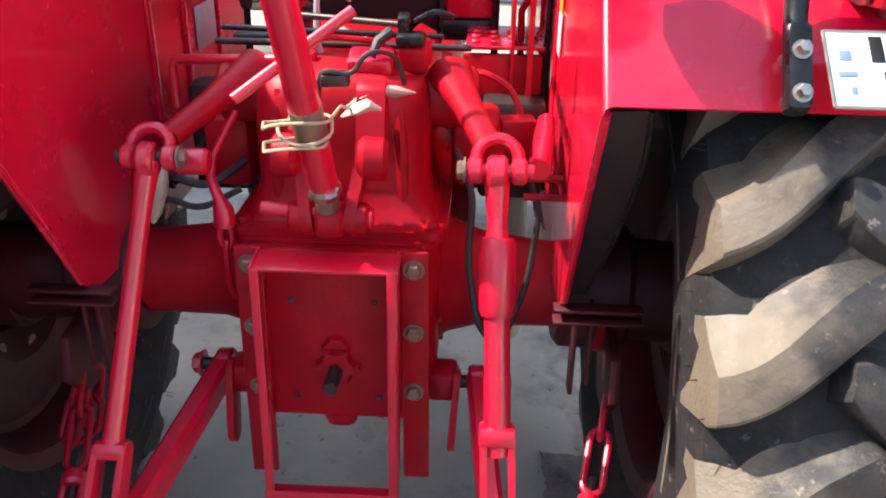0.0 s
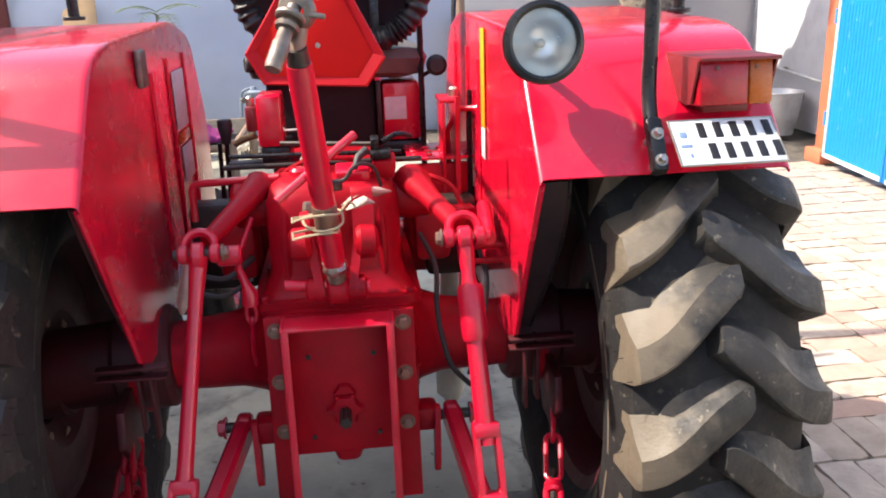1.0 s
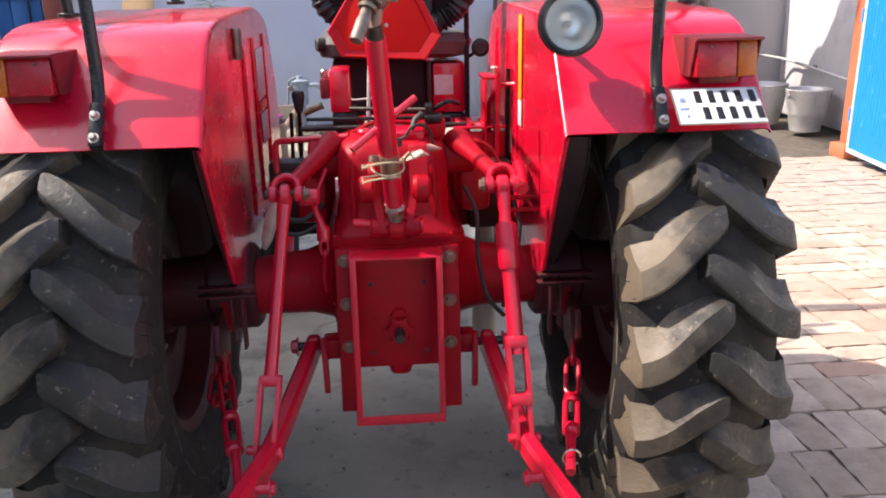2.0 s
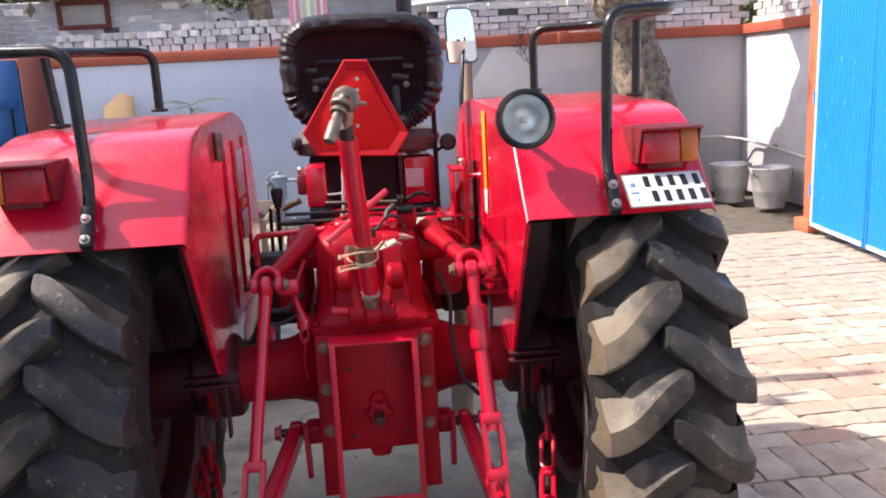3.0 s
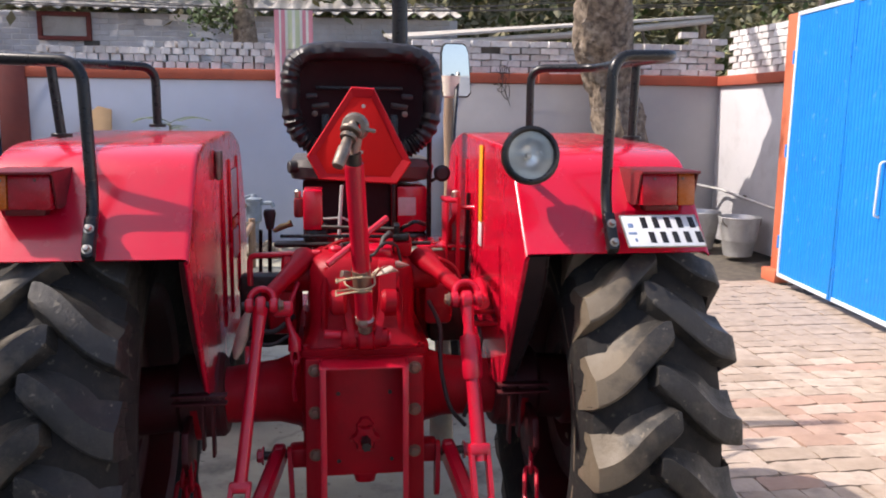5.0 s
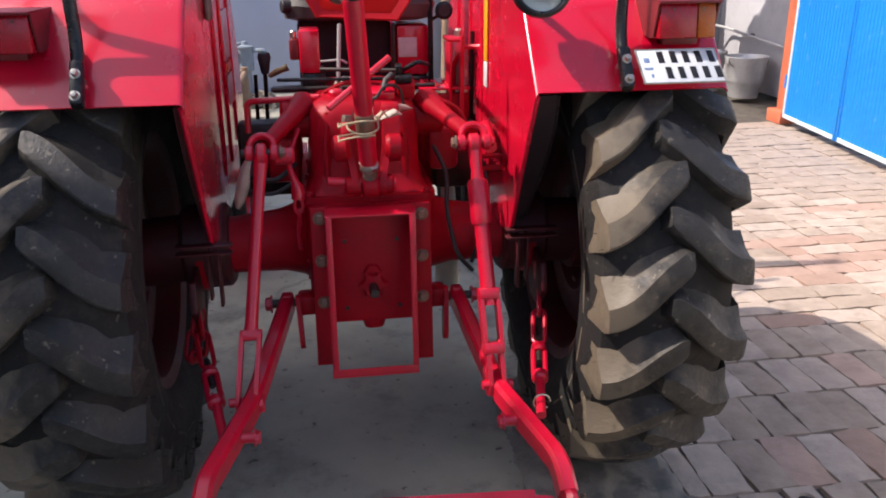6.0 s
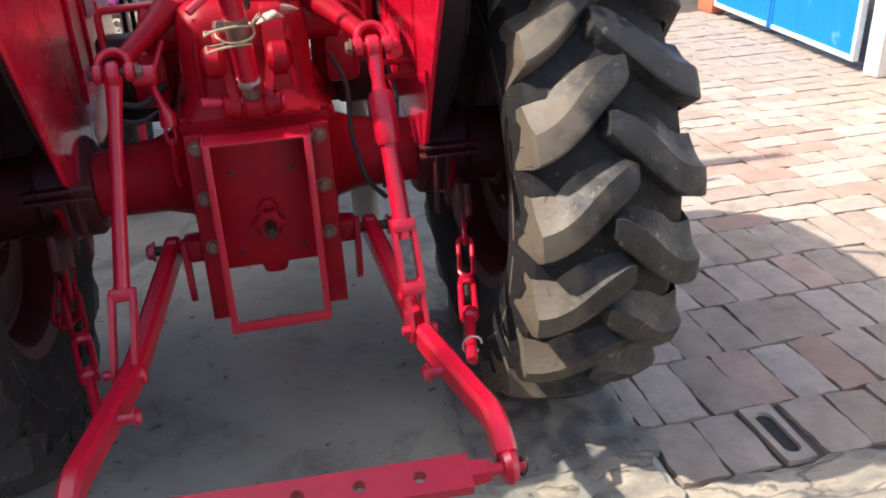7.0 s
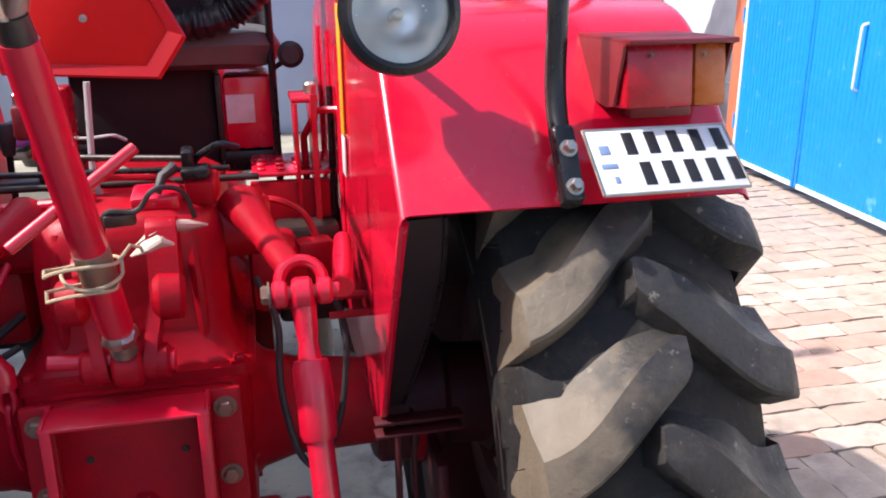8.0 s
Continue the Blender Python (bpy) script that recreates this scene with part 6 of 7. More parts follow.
bm = tb([(0.34, 0.90, 0.80), (0.345, 0.88, 0.58), (0.335, 0.87, 0.38), (0.34, 0.865, 0.26), (0.345, 0.87, 0.22)], [0.02, 0.035, 0.045, 0.05, 0.02], 14, flat=0.5)
for v in bm.verts:
    v.co += noise.noise_vector(v.co * 22) * 0.014
part("hanging_rag", bm, CREAM, tractor, "pale cream rag hanging under the foot board")

# ---- along the back wall ----
rng = random.Random(7)
for bxx, byy in ((4.32, 7.12), (4.53, 6.57)):
    o = holder("bucket", "dull galvanised steel bucket standing by the wall", "bucket", Matrix.Translation((bxx, byy, 0)) @ Matrix.Diagonal((1.38, 1.38, 1.45, 1)), "buckets by the wall")
    bm = bmesh.new()
    lathe(bm, [(0.0005, 0.012), (0.105, 0.012), (0.108, 0.0), (0.114, 0.0), (0.135, 0.12), (0.138, 0.125), (0.14, 0.12), (0.165, 0.295), (0.171, 0.30), (0.168, 0.306), (0.160, 0.298), (0.112, 0.02), (0.0005, 0.018)], Matrix(), 36)
    part("pail", bm, GALV, o)
    part("bail", tb([(0.168 * math.cos(a), -0.03 - 0.12 * math.sin(a) * 0.6, 0.285 - 0.09 * math.sin(a)) for a in [math.pi * k / 14 for k in range(15)]], 0.004, 7), STEEL, o)
    for s in (1, -1):
        part("ear", bx((s * 0.168, -0.02, 0.275), (0.008, 0.04, 0.05), bevel=0.003), GALV, o)

pipe = holder("water_pipe", "pale grey water pipe fixed along the wall", "pipe")
part("pipe", tb(rounded([(3.9, 7.86, 0.72), (4.55, 7.84, 0.70), (4.76, 7.6, 0.66), (4.78, 5.5, 0.5)], 0.1), 0.016, 10), PVC, pipe)
for p in ((4.2, 7.88, 0.71), (4.80, 7.0, 0.615), (4.80, 6.2, 0.555)):
    part("clip", bx(p, (0.04, 0.04, 0.05), bevel=0.006), STEEL, pipe)
part("tap", tb(rounded([(4.2, 7.86, 0.74), (4.2, 7.78, 0.74), (4.2, 7.76, 0.68)], 0.03), 0.014, 9), STEEL, pipe)

o = holder("wooden_post", "weathered rough wooden post with peeling bark", "post")
bm = tb([(1.30, 7.3, 0), (1.31, 7.3, 0.8), (1.29, 7.3, 1.5), (1.30, 7.3, 1.86)], [0.062, 0.055, 0.055, 0.05], 12)
for v in bm.verts:
    v.co += noise.noise_vector(v.co * 9) * 0.012
part("shaft", bm, WOOD, o)
o = holder("switch_box", "small terracotta switch box with dangling black wires", "switch box")
part("box", bx((2.55, WY - 0.05, 2.0), (0.13, 0.06, 0.13), bevel=0.008), BANDRED, o)
for k in range(4):
    pts = [(2.0 + 0.02 * k, WY - 0.03, 2.15)]
    for i in range(1, 41):
        a = i / 40
        pts.append((2.0 + 0.11 * math.sin(a * 8 + k * 1.3) * a + 0.03 * k, WY - 0.035 - 0.015 * math.sin(a * 9), 2.15 - 0.5 * math.sin(a * math.pi) * (0.5 + 0.14 * k) + 0.06 * math.sin(a * 15 + k) * a))
    part("wire", tb(pts, 0.004, 5), BLACKPL, o)

# plank leaning on the wall
o = holder("wooden_board", "brown board leaning against the wall", "board")
bm = bmesh.new()
prism(bm, [(-0.2, 0), (0.2, 0), (0.17, 1.62), (0.02, 1.66), (-0.17, 1.5)], Matrix.Translation((-2.68, 7.45, 0)) @ pose(0, 0, 0, 76, 0, 0), 0.02, 0.004)
part("board", bm, CARD, o)

# young plant by the wall
o = holder("potted_plant", "young plant with drooping ferny fronds in a dark pot", "plant", Matrix.Translation((-1.72, 6.9, 0)))
bm = bmesh.new()
lathe(bm, [(0.0005, 0.01), (0.14, 0.0), (0.16, 0.05), (0.2, 0.36), (0.215, 0.37), (0.215, 0.4), (0.19, 0.4), (0.18, 0.34), (0.0005, 0.33)], Matrix(), 28)
part("pot", bm, BLACKPL, o)
part("stem", tb([(0, 0, 0.33), (0.02, 0.01, 0.8), (0, 0, 1.2), (0.01, 0, 1.42)], [0.022, 0.018, 0.014, 0.01], 9), BARK, o)
for az, ln, z, dr in ((4, 0.36, 1.44, -0.02), (174, 0.34, 1.44, 0.0), (70, 0.3, 1.38, 0.1), (250, 0.32, 1.40, 0.08), (310, 0.36, 1.36, 0.1), (130, 0.3, 1.3, 0.12)):
    bm = bmesh.new()
    ca, sa = math.cos(radians(az)), math.sin(radians(az))
    spine = [Vector((0.01 + ca * ln * t, sa * ln * t, z + 0.22 * t - (0.2 + dr) * t * t)) for t in [i / 10 for i in range(11)]]
    tube(bm, spine, [0.005 - 0.0035 * i / 10 for i in range(11)], 5)
    for i in range(2, 11):
        for s in (1, -1):
            p = spine[i]
            w = 0.10 * math.sin(math.pi * min(1, (i + 1) / 11.5)) + 0.015
            tip = p + Vector((ca * 0.06 - sa * w * s, sa * 0.06 + ca * w * s, -0.015))
            u = (tip - p)
            q = Vector((ca, sa, 0)) * 0.024
            f = [bm.verts.new(p), bm.verts.new(p + u * 0.5 + q), bm.verts.new(tip), bm.verts.new(p + u * 0.5 - q)]
            bm.faces.new(f)
    part("frond", bm, LEAF, o)

# low cot with a purple cloth
o = holder("cot", "low wooden cot with woven pale webbing", "cot")
for x in (-2.5, -0.85):
    for y in (4.85, 6.3):
        part("leg", tb([(x, y, 0), (x, y, 0.2), (x, y, 0.5)], [0.03, 0.04, 0.034], 10), WOOD, o)
for y in (4.85, 6.3):
    part("rail", tb([(-2.5, y, 0.44), (-0.85, y, 0.44)], 0.028, 10), WOOD, o)
for x in (-2.5, -0.85):
    part("rail", tb([(x, 4.85, 0.44), (x, 6.3, 0.44)], 0.028, 10), WOOD, o)
for i in range(20):
    y = 4.91 + i * 0.07
    part("webbing", bx((-1.675, y, 0.465), (1.62, 0.045, 0.006), bevel=0.001), JOINT, o)
cloth = bmesh.new()
n = 26
vs = [[cloth.verts.new((-1.45 + 0.55 * i / n, 4.85 + 0.55 * j / n,
                        0.50 + 0.20 * math.exp(-((i / n - 0.35) ** 2 + (j / n - 0.5) ** 2) * 9) + 0.05 * abs(noise.noise(Vector((i * 0.35, j * 0.3, 2)))))) for j in range(n + 1)] for i in range(n + 1)]
for i in range(n):
    for j in range(n):
        cloth.faces.new((vs[i][j], vs[i + 1][j], vs[i + 1][j + 1], vs[i][j + 1]))
r = bmesh.ops.extrude_face_region(cloth, geom=cloth.faces[:])
bmesh.ops.translate(cloth, vec=(0, 0, -0.02), verts=[e for e in r["geom"] if isinstance(e, bmesh.types.BMVert)])
tagged(part("cloth", cloth, PURPLE), "crumpled purple cloth lying on the cot", "cloth")

# clothes line and striped towel
o = holder("clothes_line", "thin cord strung above the wall", "line")
LINE_Y = 7.75
part("cord", tb([(-4.9, LINE_Y, 3.05), (-3.6, LINE_Y, 2.9), (-2.0, LINE_Y, 2.76), (-0.4, LINE_Y, 2.70), (1.5, LINE_Y, 2.76), (2.75, 7.5, 2.9)], 0.005, 6), BLACKPL, o)
part("line_post", tb([(-4.9, LINE_Y, 0), (-4.9, LINE_Y, 3.1)], 0.022, 8), STEEL, o)
o = holder("towel", "striped pink, white and yellow towel hung on the line", "towel")
stripes = [(CLOTHP, 0.055), (CLOTHW, 0.02), (CLOTHP, 0.045), (CLOTHW, 0.03), (CLOTHY, 0.05), (CLOTHW, 0.035), (CLOTHY, 0.05), (CLOTHW, 0.03), (CLOTHP, 0.04), (CLOTHW, 0.03), (CLOTHP, 0.05)]
x = -0.66
for k, (mm, w) in enumerate(stripes):
    bm = bmesh.new()
    zb = 1.72 if k < 3 else 2.28
    cols = []
    for i in range(4):
        xx = x + w * i / 3
        yo = 0.03 * math.sin(xx * 34)
        cols.append([bm.verts.new((xx, LINE_Y - 0.012 + yo * (1 - t) * 0.8 - 0.01 * t, zb + (2.712 - zb) * t)) for t in [j / 10 for j in range(11)]])
    for a, b in zip(cols, cols[1:]):
        for j in range(10):
            bm.faces.new((a[j], a[j + 1], b[j + 1], b[j]))
    r = bmesh.ops.extrude_face_region(bm, geom=bm.faces[:])
    bmesh.ops.translate(bm, vec=(0, 0.006, 0), verts=[e for e in r["geom"] if isinstance(e, bmesh.types.BMVert)])
    part("stripe", bm, mm, o)
    x += w

# ---- tree ----
o = holder("tree", "old leaning tree with knotted grey-brown bark", "tree")
bm = bmesh.new()
# Above 2.35 the trunk is unseen, bent to shade the east wall.
tp = [(3.62, 7.3, 0.0), (3.55, 7.3, 0.35), (3.45, 7.3, 0.9), (3.34, 7.3, 1.4), (3.2, 7.3, 1.9), (3.05, 7.2, 2.35), (2.94, 6.88, 2.8), (2.87, 6.62, 3.4), (2.82, 6.35, 4.2)]
tr = [0.42, 0.34, 0.30, 0.285, 0.265, 0.33, 0.30, 0.26, 0.2]
pts, rs = [], []
for i in range(len(tp) - 1):
    for k in range(10):
        pts.append(Vector(tp[i]).lerp(Vector(tp[i + 1]), k / 10))
        rs.append(tr[i] + (tr[i + 1] - tr[i]) * k / 10)
tube(bm, pts + [Vector(tp[-1])], rs + [tr[-1]], 48)
for v in bm.verts:
    v.co += noise.noise_vector(v.co * Vector((7, 7, 2.5))) * 0.06 + noise.noise_vector(v.co * Vector((22, 22, 7))) * 0.032
part("trunk", bm, BARK, o)
# The first limb is unseen, added to reach the shading leaf clumps.
limbs = [((2.87, 6.62, 3.5), (1.9, 6.5, 4.5), (0.95, 6.2, 5.6), 0.11), ((2.86, 6.5, 3.8), (2.6, 7.4, 5.2), (2.4, 8.6, 7.2), 0.12),
         ((2.83, 6.38, 4.1), (3.2, 6.6, 5.4), (4.0, 6.9, 7.4), 0.13), ((2.83, 6.38, 4.1), (3.0, 6.3, 5.6), (3.1, 6.2, 7.8), 0.12), ((2.84, 6.45, 3.9), (3.1, 7.2, 5.2), (3.3, 8.2, 7.0), 0.11)]
ends = []
for a, b, c, r0 in limbs:
    bm = tb([Vector(a).lerp(Vector(b), t / 4) for t in range(4)] + [Vector(b).lerp(Vector(c), t / 5) for t in range(6)], [r0 * (1 - 0.085 * k) for k in range(10)], 9)
    for v in bm.verts:
        v.co += noise.noise_vector(v.co * 8) * 0.025
    part("limb", bm, BARK, o)
    ends += [Vector(b).lerp(Vector(c), t) for t in (0.6, 0.85, 1.05)]


def leaf_cloud(centres, spread, n, size, seed):
    """Many small bent leaves round the given points."""
    r = random.Random(seed)
    verts, faces = [], []
    for _ in range(n):
        c = r.choice(centres)
        p = c + Vector((r.gauss(0, spread), r.gauss(0, spread), r.gauss(0, spread * 0.7)))
        d = Vector((r.gauss(0, 1), r.gauss(0, 1), r.gauss(-0.3, 0.7))).normalized()
        u, w = ring_frame(d)
        L = size * r.uniform(0.6, 1.3)
        k = len(verts)
        verts += [p, p + d * L * 0.5 + u * L * 0.28, p + d * L, p + d * L * 0.5 - u * L * 0.28 + w * L * 0.1]
        faces += [(k, k + 1, k + 2), (k, k + 2, k + 3)]
    me = bpy.data.meshes.new("leaves")
    me.from_pydata([tuple(v) for v in verts], [], faces)
    return me


# Extra out-of-view leaf clumps, placed to throw shade on wall and ground.
me = leaf_cloud(ends[3:] + [Vector(p) for p in ((0.9, 5.95, 6.1), (0.9, 6.05, 5.5), (1.0, 6.45, 4.75), (0.9, 5.95, 4.95)) for _ in range(2)], 0.2, 9000, 0.10, 3)
me.materials.append(LEAF)
crown = new("crown", me)
crown.parent = o
tagged(crown, kind="stuff")

# ---- behind the wall ----
o = holder("shed", "old shed with whitewashed brick wall and corrugated roof", "building")
part("wall", bx((-1.6, 10.7, 1.47), (7.0, 0.25, 2.94), bevel=0.01), SHEDWALL, o, "patchy limewashed brick wall")
bv, bf = [], []
for row in range(12):
    x = -5.05 + (0.12 if row % 2 else 0.0)
    while x < 1.6:
        w, d, z = 0.228, rng.uniform(0.004, 0.016), 2.0 + row * 0.078
        if rng.random() > 0.07:
            k = len(bv)
            y0, y1 = 10.575, 10.575 - d
            bv += [(x, y0, z), (x + w, y0, z), (x + w, y0, z + 0.068), (x, y0, z + 0.068),
                   (x + 0.006, y1, z + 0.005), (x + w - 0.006, y1, z + 0.005), (x + w - 0.006, y1, z + 0.063), (x + 0.006, y1, z + 0.063)]
            bf += [(k + 4, k + 5, k + 6, k + 7), (k, k + 1, k + 5, k + 4), (k + 1, k + 2, k + 6, k + 5), (k + 2, k + 3, k + 7, k + 6), (k + 3, k, k + 4, k + 7)]
        x += 0.24
me = bpy.data.meshes.new("wall_bricks")
me.from_pydata(bv, [], bf)
me.materials.append(SHEDWALL)
wb = new("wall_bricks", me)
wb.parent = o
tagged(wb, kind="stuff")
bm = bmesh.new()
cols = []
n = 150
for i in range(n + 1):
    x = -4.4 + 6.3 * i / n
    w = 0.035 * math.sin(2 * math.pi * i / 6)
    cols.append([bm.verts.new((x, 10.2, 2.98 + w + 0.02 * noise.noise(Vector((x, 0, 0))))), bm.verts.new((x, 13.0, 3.5 + w))])
for a, b in zip(cols, cols[1:]):
    bm.faces.new((a[0], a[1], b[1], b[0]))
r = bmesh.ops.extrude_face_region(bm, geom=bm.faces[:])
bmesh.ops.translate(bm, vec=(0, 0, -0.014), verts=[e for e in r["geom"] if isinstance(e, bmesh.types.BMVert)])
part("roof", bm, TIN, o, "corrugated pale roof sheet")
for k in range(26):
    x, z = rng.uniform(-4.8, 1.6), rng.uniform(1.9, 2.7)
    part("bare_brick", bx((x, 10.57, z), (0.22, 0.02, 0.07), bevel=0.004), MORTAR if k % 3 else WHITEBRICK, o)
w = new("window")
w.parent = o
for c, sz in (((-3.735, 10.54, 2.565), (0.72, 0.07, 0.06)), ((-3.735, 10.54, 2.90), (0.72, 0.07, 0.06)), ((-4.065, 10.54, 2.7325), (0.06, 0.07, 0.275)), ((-3.405, 10.54, 2.7325), (0.06, 0.07, 0.275))):
    part("frame", bx(c, sz, bevel=0.006), MAROONP, w)
part("pane", bx((-3.735, 10.555, 2.7325), (0.6, 0.012, 0.275), bevel=0.001), TIN, w, "pale boarded pane")
o = holder("house", "pale blue house corner with a framed window", "house")
part("wall", bx((-7.2, 9.6, 1.9), (4.6, 0.4, 3.8), bevel=0.02), PLASTER, o)
w = new("window")
w.parent = o
part("frame", bx((-5.35, 9.38, 2.75), (0.62, 0.06, 0.06), bevel=0.006), WOOD, w)
part("frame", bx((-5.35, 9.38, 2.25), (0.62, 0.06, 0.06), bevel=0.006), WOOD, w)
part("frame", bx((-5.63, 9.38, 2.5), (0.06, 0.06, 0.44), bevel=0.006), WOOD, w)
part("frame", bx((-5.07, 9.38, 2.5), (0.06, 0.06, 0.44), bevel=0.006), WOOD, w)
part("pane", bx((-5.35, 9.395, 2.5), (0.5, 0.01, 0.44), bevel=0.001), BLACKPL, w)
o = holder("lean_to_roof", "sagging pale roof edge with a beam behind the wall", "roof")
part("beam", tb([(0.75, 8.35, 2.42), (1.8, 8.35, 2.46), (2.9, 8.35, 2.55), (4.9, 8.35, 2.78)], 0.045, 8), TIN, o)
bm = bmesh.new()
v = [bm.verts.new(p) for p in ((0.75, 8.3, 2.45), (4.9, 8.3, 2.82), (5.0, 10.4, 3.0), (0.75, 10.2, 2.66))]
bm.faces.new(v)
r = bmesh.ops.extrude_face_region(bm, geom=bm.faces[:])
bmesh.ops.translate(bm, vec=(0, 0, 0.03), verts=[e for e in r["geom"] if isinstance(e, bmesh.types.BMVert)])
part("sheet", bm, TIN, o)
for x in (0.85, 4.8):
    part("prop", tb([(x, 8.4, 0), (x, 8.4, 2.44 if x < 2 else 2.76)], 0.05, 8), WOOD, o)

bush = holder("hedge", "dense dry green bushes behind the wall", "hedge")
tagged(bush, kind="stuff")
cs = [Vector((rng.uniform(-9, 13), rng.uniform(11.5, 14.5), rng.uniform(0.4, 5.2))) for _ in range(190)]
for mm, sd, nn in ((LEAF, 11, 16000), (LEAFDRY, 12, 15000), (LEAFGREY, 13, 15000)):
    me = leaf_cloud(cs, 0.8, nn, 0.2, sd)
    me.materials.append(mm)
    q = new("foliage", me)
    q.parent = bush
    tagged(q, kind="stuff")
bm = grid_sheet(-22, 24, 0, 6.6, 150, 30, 0, 0.0)
for v in bm.verts:
    x, z = v.co.x, v.co.y
    p = Vector((x, z, 0))
    v.co = (x, 16.2 + 1.3 * noise.noise(p * 0.5) + 0.8 * noise.noise(p * 1.7) + 0.3 * noise.noise(p * 4), z * (1 + 0.22 * noise.noise(Vector((x * 0.7, 0, 4))) + 0.1 * noise.noise(Vector((x * 3, 0, 4)))))
tagged(part("thicket", bm, LEAFGREY, bush), kind="stuff")
for k in range(14):
    x, y = -8 + k * 1.5, 12 + (k % 3)
    part("branch", tb([(x, y, 0), (x + 0.2, y, 1.5), (x - 0.1, y + 0.2, 3.2)], [0.07, 0.05, 0.02], 7), BARK, bush)
o = holder("overhead_cables", "thin black cables strung across the yard", "cable")
for z0, z1, y in ((3.0, 3.25, 9.2), (3.1, 3.2, 9.3), (2.95, 3.4, 9.4)):
    part("cable", tb([(-7 + 14 * t, y, z0 + (z1 - z0) * t - 0.25 * math.sin(math.pi * t)) for t in [i / 12 for i in range(13)]], 0.008, 5), BLACKPL, o)
for x in (-7, 7):
    part("cable_pole", tb([(x, 9.3, 0), (x, 9.3, 3.5)], 0.05, 8), STEEL, o)

# ---- small things along the wall ----
o = holder("hand_pump", "grey cast-iron hand pump standing by the wall", "hand pump", Matrix.Translation((-0.9, 7.2, 0)))
bm = bmesh.new()
lathe(bm, [(0.0005, 0), (0.11, 0), (0.11, 0.03), (0.06, 0.05), (0.05, 0.3), (0.055, 0.34), (0.085, 0.36), (0.085, 0.58), (0.095, 0.59), (0.095, 0.61), (0.04, 0.63), (0.03, 0.66), (0.0005, 0.665)], Matrix(), 24)
part("body", bm, PUMPGREY, o)
part("spout", tb(rounded([(0.07, -0.02, 0.56), (0.2, -0.05, 0.57), (0.22, -0.055, 0.52)], 0.03), 0.022, 10), PUMPGREY, o)
part("handle", tb(rounded([(-0.02, 0, 0.65), (-0.12, -0.03, 0.62), (-0.14, -0.04, 0.3)], 0.06), 0.014, 8), PUMPGREY, o)
part("pivot", dc((-0.10, -0.09, 0.535), (-0.10, -0.04, 0.535), 0.03, 14, 0.3), STEEL, o)
hv, hf = [], []
for _ in range(90):
    x, y = rng.gauss(-0.78, 0.2), rng.gauss(7.0, 0.12)
    sz = rng.uniform(0.03, 0.08)
    top = max(0.02, 0.17 - 0.5 * math.hypot(x + 0.78, (y - 7.0) * 1.4)) * rng.uniform(0.4, 1.0)
    m = Matrix.Translation((x, y, top)) @ pose(0, 0, 0, rng.uniform(-40, 40), rng.uniform(-40, 40), rng.uniform(0, 180)) @ Matrix.Diagonal((sz, sz * rng.uniform(0.5, 0.9), sz * rng.uniform(0.3, 0.7), 1))
    k = len(hv)
    hv += [tuple(m @ Vector((a * rng.uniform(0.7, 1), b_ * rng.uniform(0.7, 1), c * rng.uniform(0.7, 1)))) for a in (-1, 1) for b_ in (-1, 1) for c in (-1, 1)]
    hf += [tuple(k + j for j in q) for q in ((0, 1, 3, 2), (4, 6, 7, 5), (0, 4, 5, 1), (2, 3, 7, 6), (0, 2, 6, 4), (1, 5, 7, 3))]
me = bpy.data.meshes.new("rubble")
me.from_pydata(hv, [], hf)
me.materials.append(SCREED)
tagged(new("rubble", me), "pale broken brick rubble heaped by the wall", "rubble", kind="stuff")
bm = bmesh.new()
box(bm, (1.78, 7.73, 0.64), (0.9, 0.34, 1.28), bevel=0.03)
bmesh.ops.subdivide_edges(bm, edges=bm.edges[:], cuts=5, use_grid_fill=True)
for v in bm.verts:
    v.co += noise.noise_vector(v.co * 5) * 0.025 * min(1.0, v.co.z * 4)
tagged(part("mud_pier", bm, MUD), "rough brown mud-plastered pier against the yard wall", "pier")
tagged(part("stone_slab", bx((1.45, 7.2, 0.15), (0.34, 0.2, 0.30), (0, 0, 5), 0.02), SCREED), "pale stone slab lying by the pier", "slab")
o = holder("young_tree", "slim tree trunk with sparse leaves behind the wall", "tree", Matrix.Translation((-1.06, 8.55, 0)))
bm = tb([(0.03, 0, 0), (0.02, 0, 1.2), (0, 0, 2.2), (-0.02, 0, 2.75), (0.0, 0.05, 3.3), (0.08, 0.1, 4.4)], [0.15, 0.13, 0.15, 0.13, 0.12, 0.08], 14)
bmesh.ops.subdivide_edges(bm, edges=bm.edges[:], cuts=2, use_grid_fill=True)
for v in bm.verts:
    v.co += noise.noise_vector(v.co * Vector((9, 9, 4))) * 0.035
part("trunk", bm, BARK, o)
part("limb", tb([(0, -0.02, 2.62), (-0.2, -0.05, 2.68), (-0.45, -0.1, 2.70)], [0.03, 0.02, 0.01], 7), BARK, o)
part("limb", tb([(0.0, 0, 3.0), (0.3, 0.1, 3.5), (0.5, 0.1, 4.0)], [0.04, 0.03, 0.015], 7), BARK, o)
me = leaf_cloud([Vector(p) for p in ((-0.3, -0.08, 2.68), (-0.5, -0.1, 2.66), (-0.15, -0.1, 2.78), (0.4, 0.1, 3.7), (0.0, 0.1, 4.3), (-0.3, 0.1, 4.1))], 0.11, 700, 0.09, 21)
me.materials.append(LEAF)
crown = new("crown", me)
crown.parent = o
tagged(crown, kind="stuff")

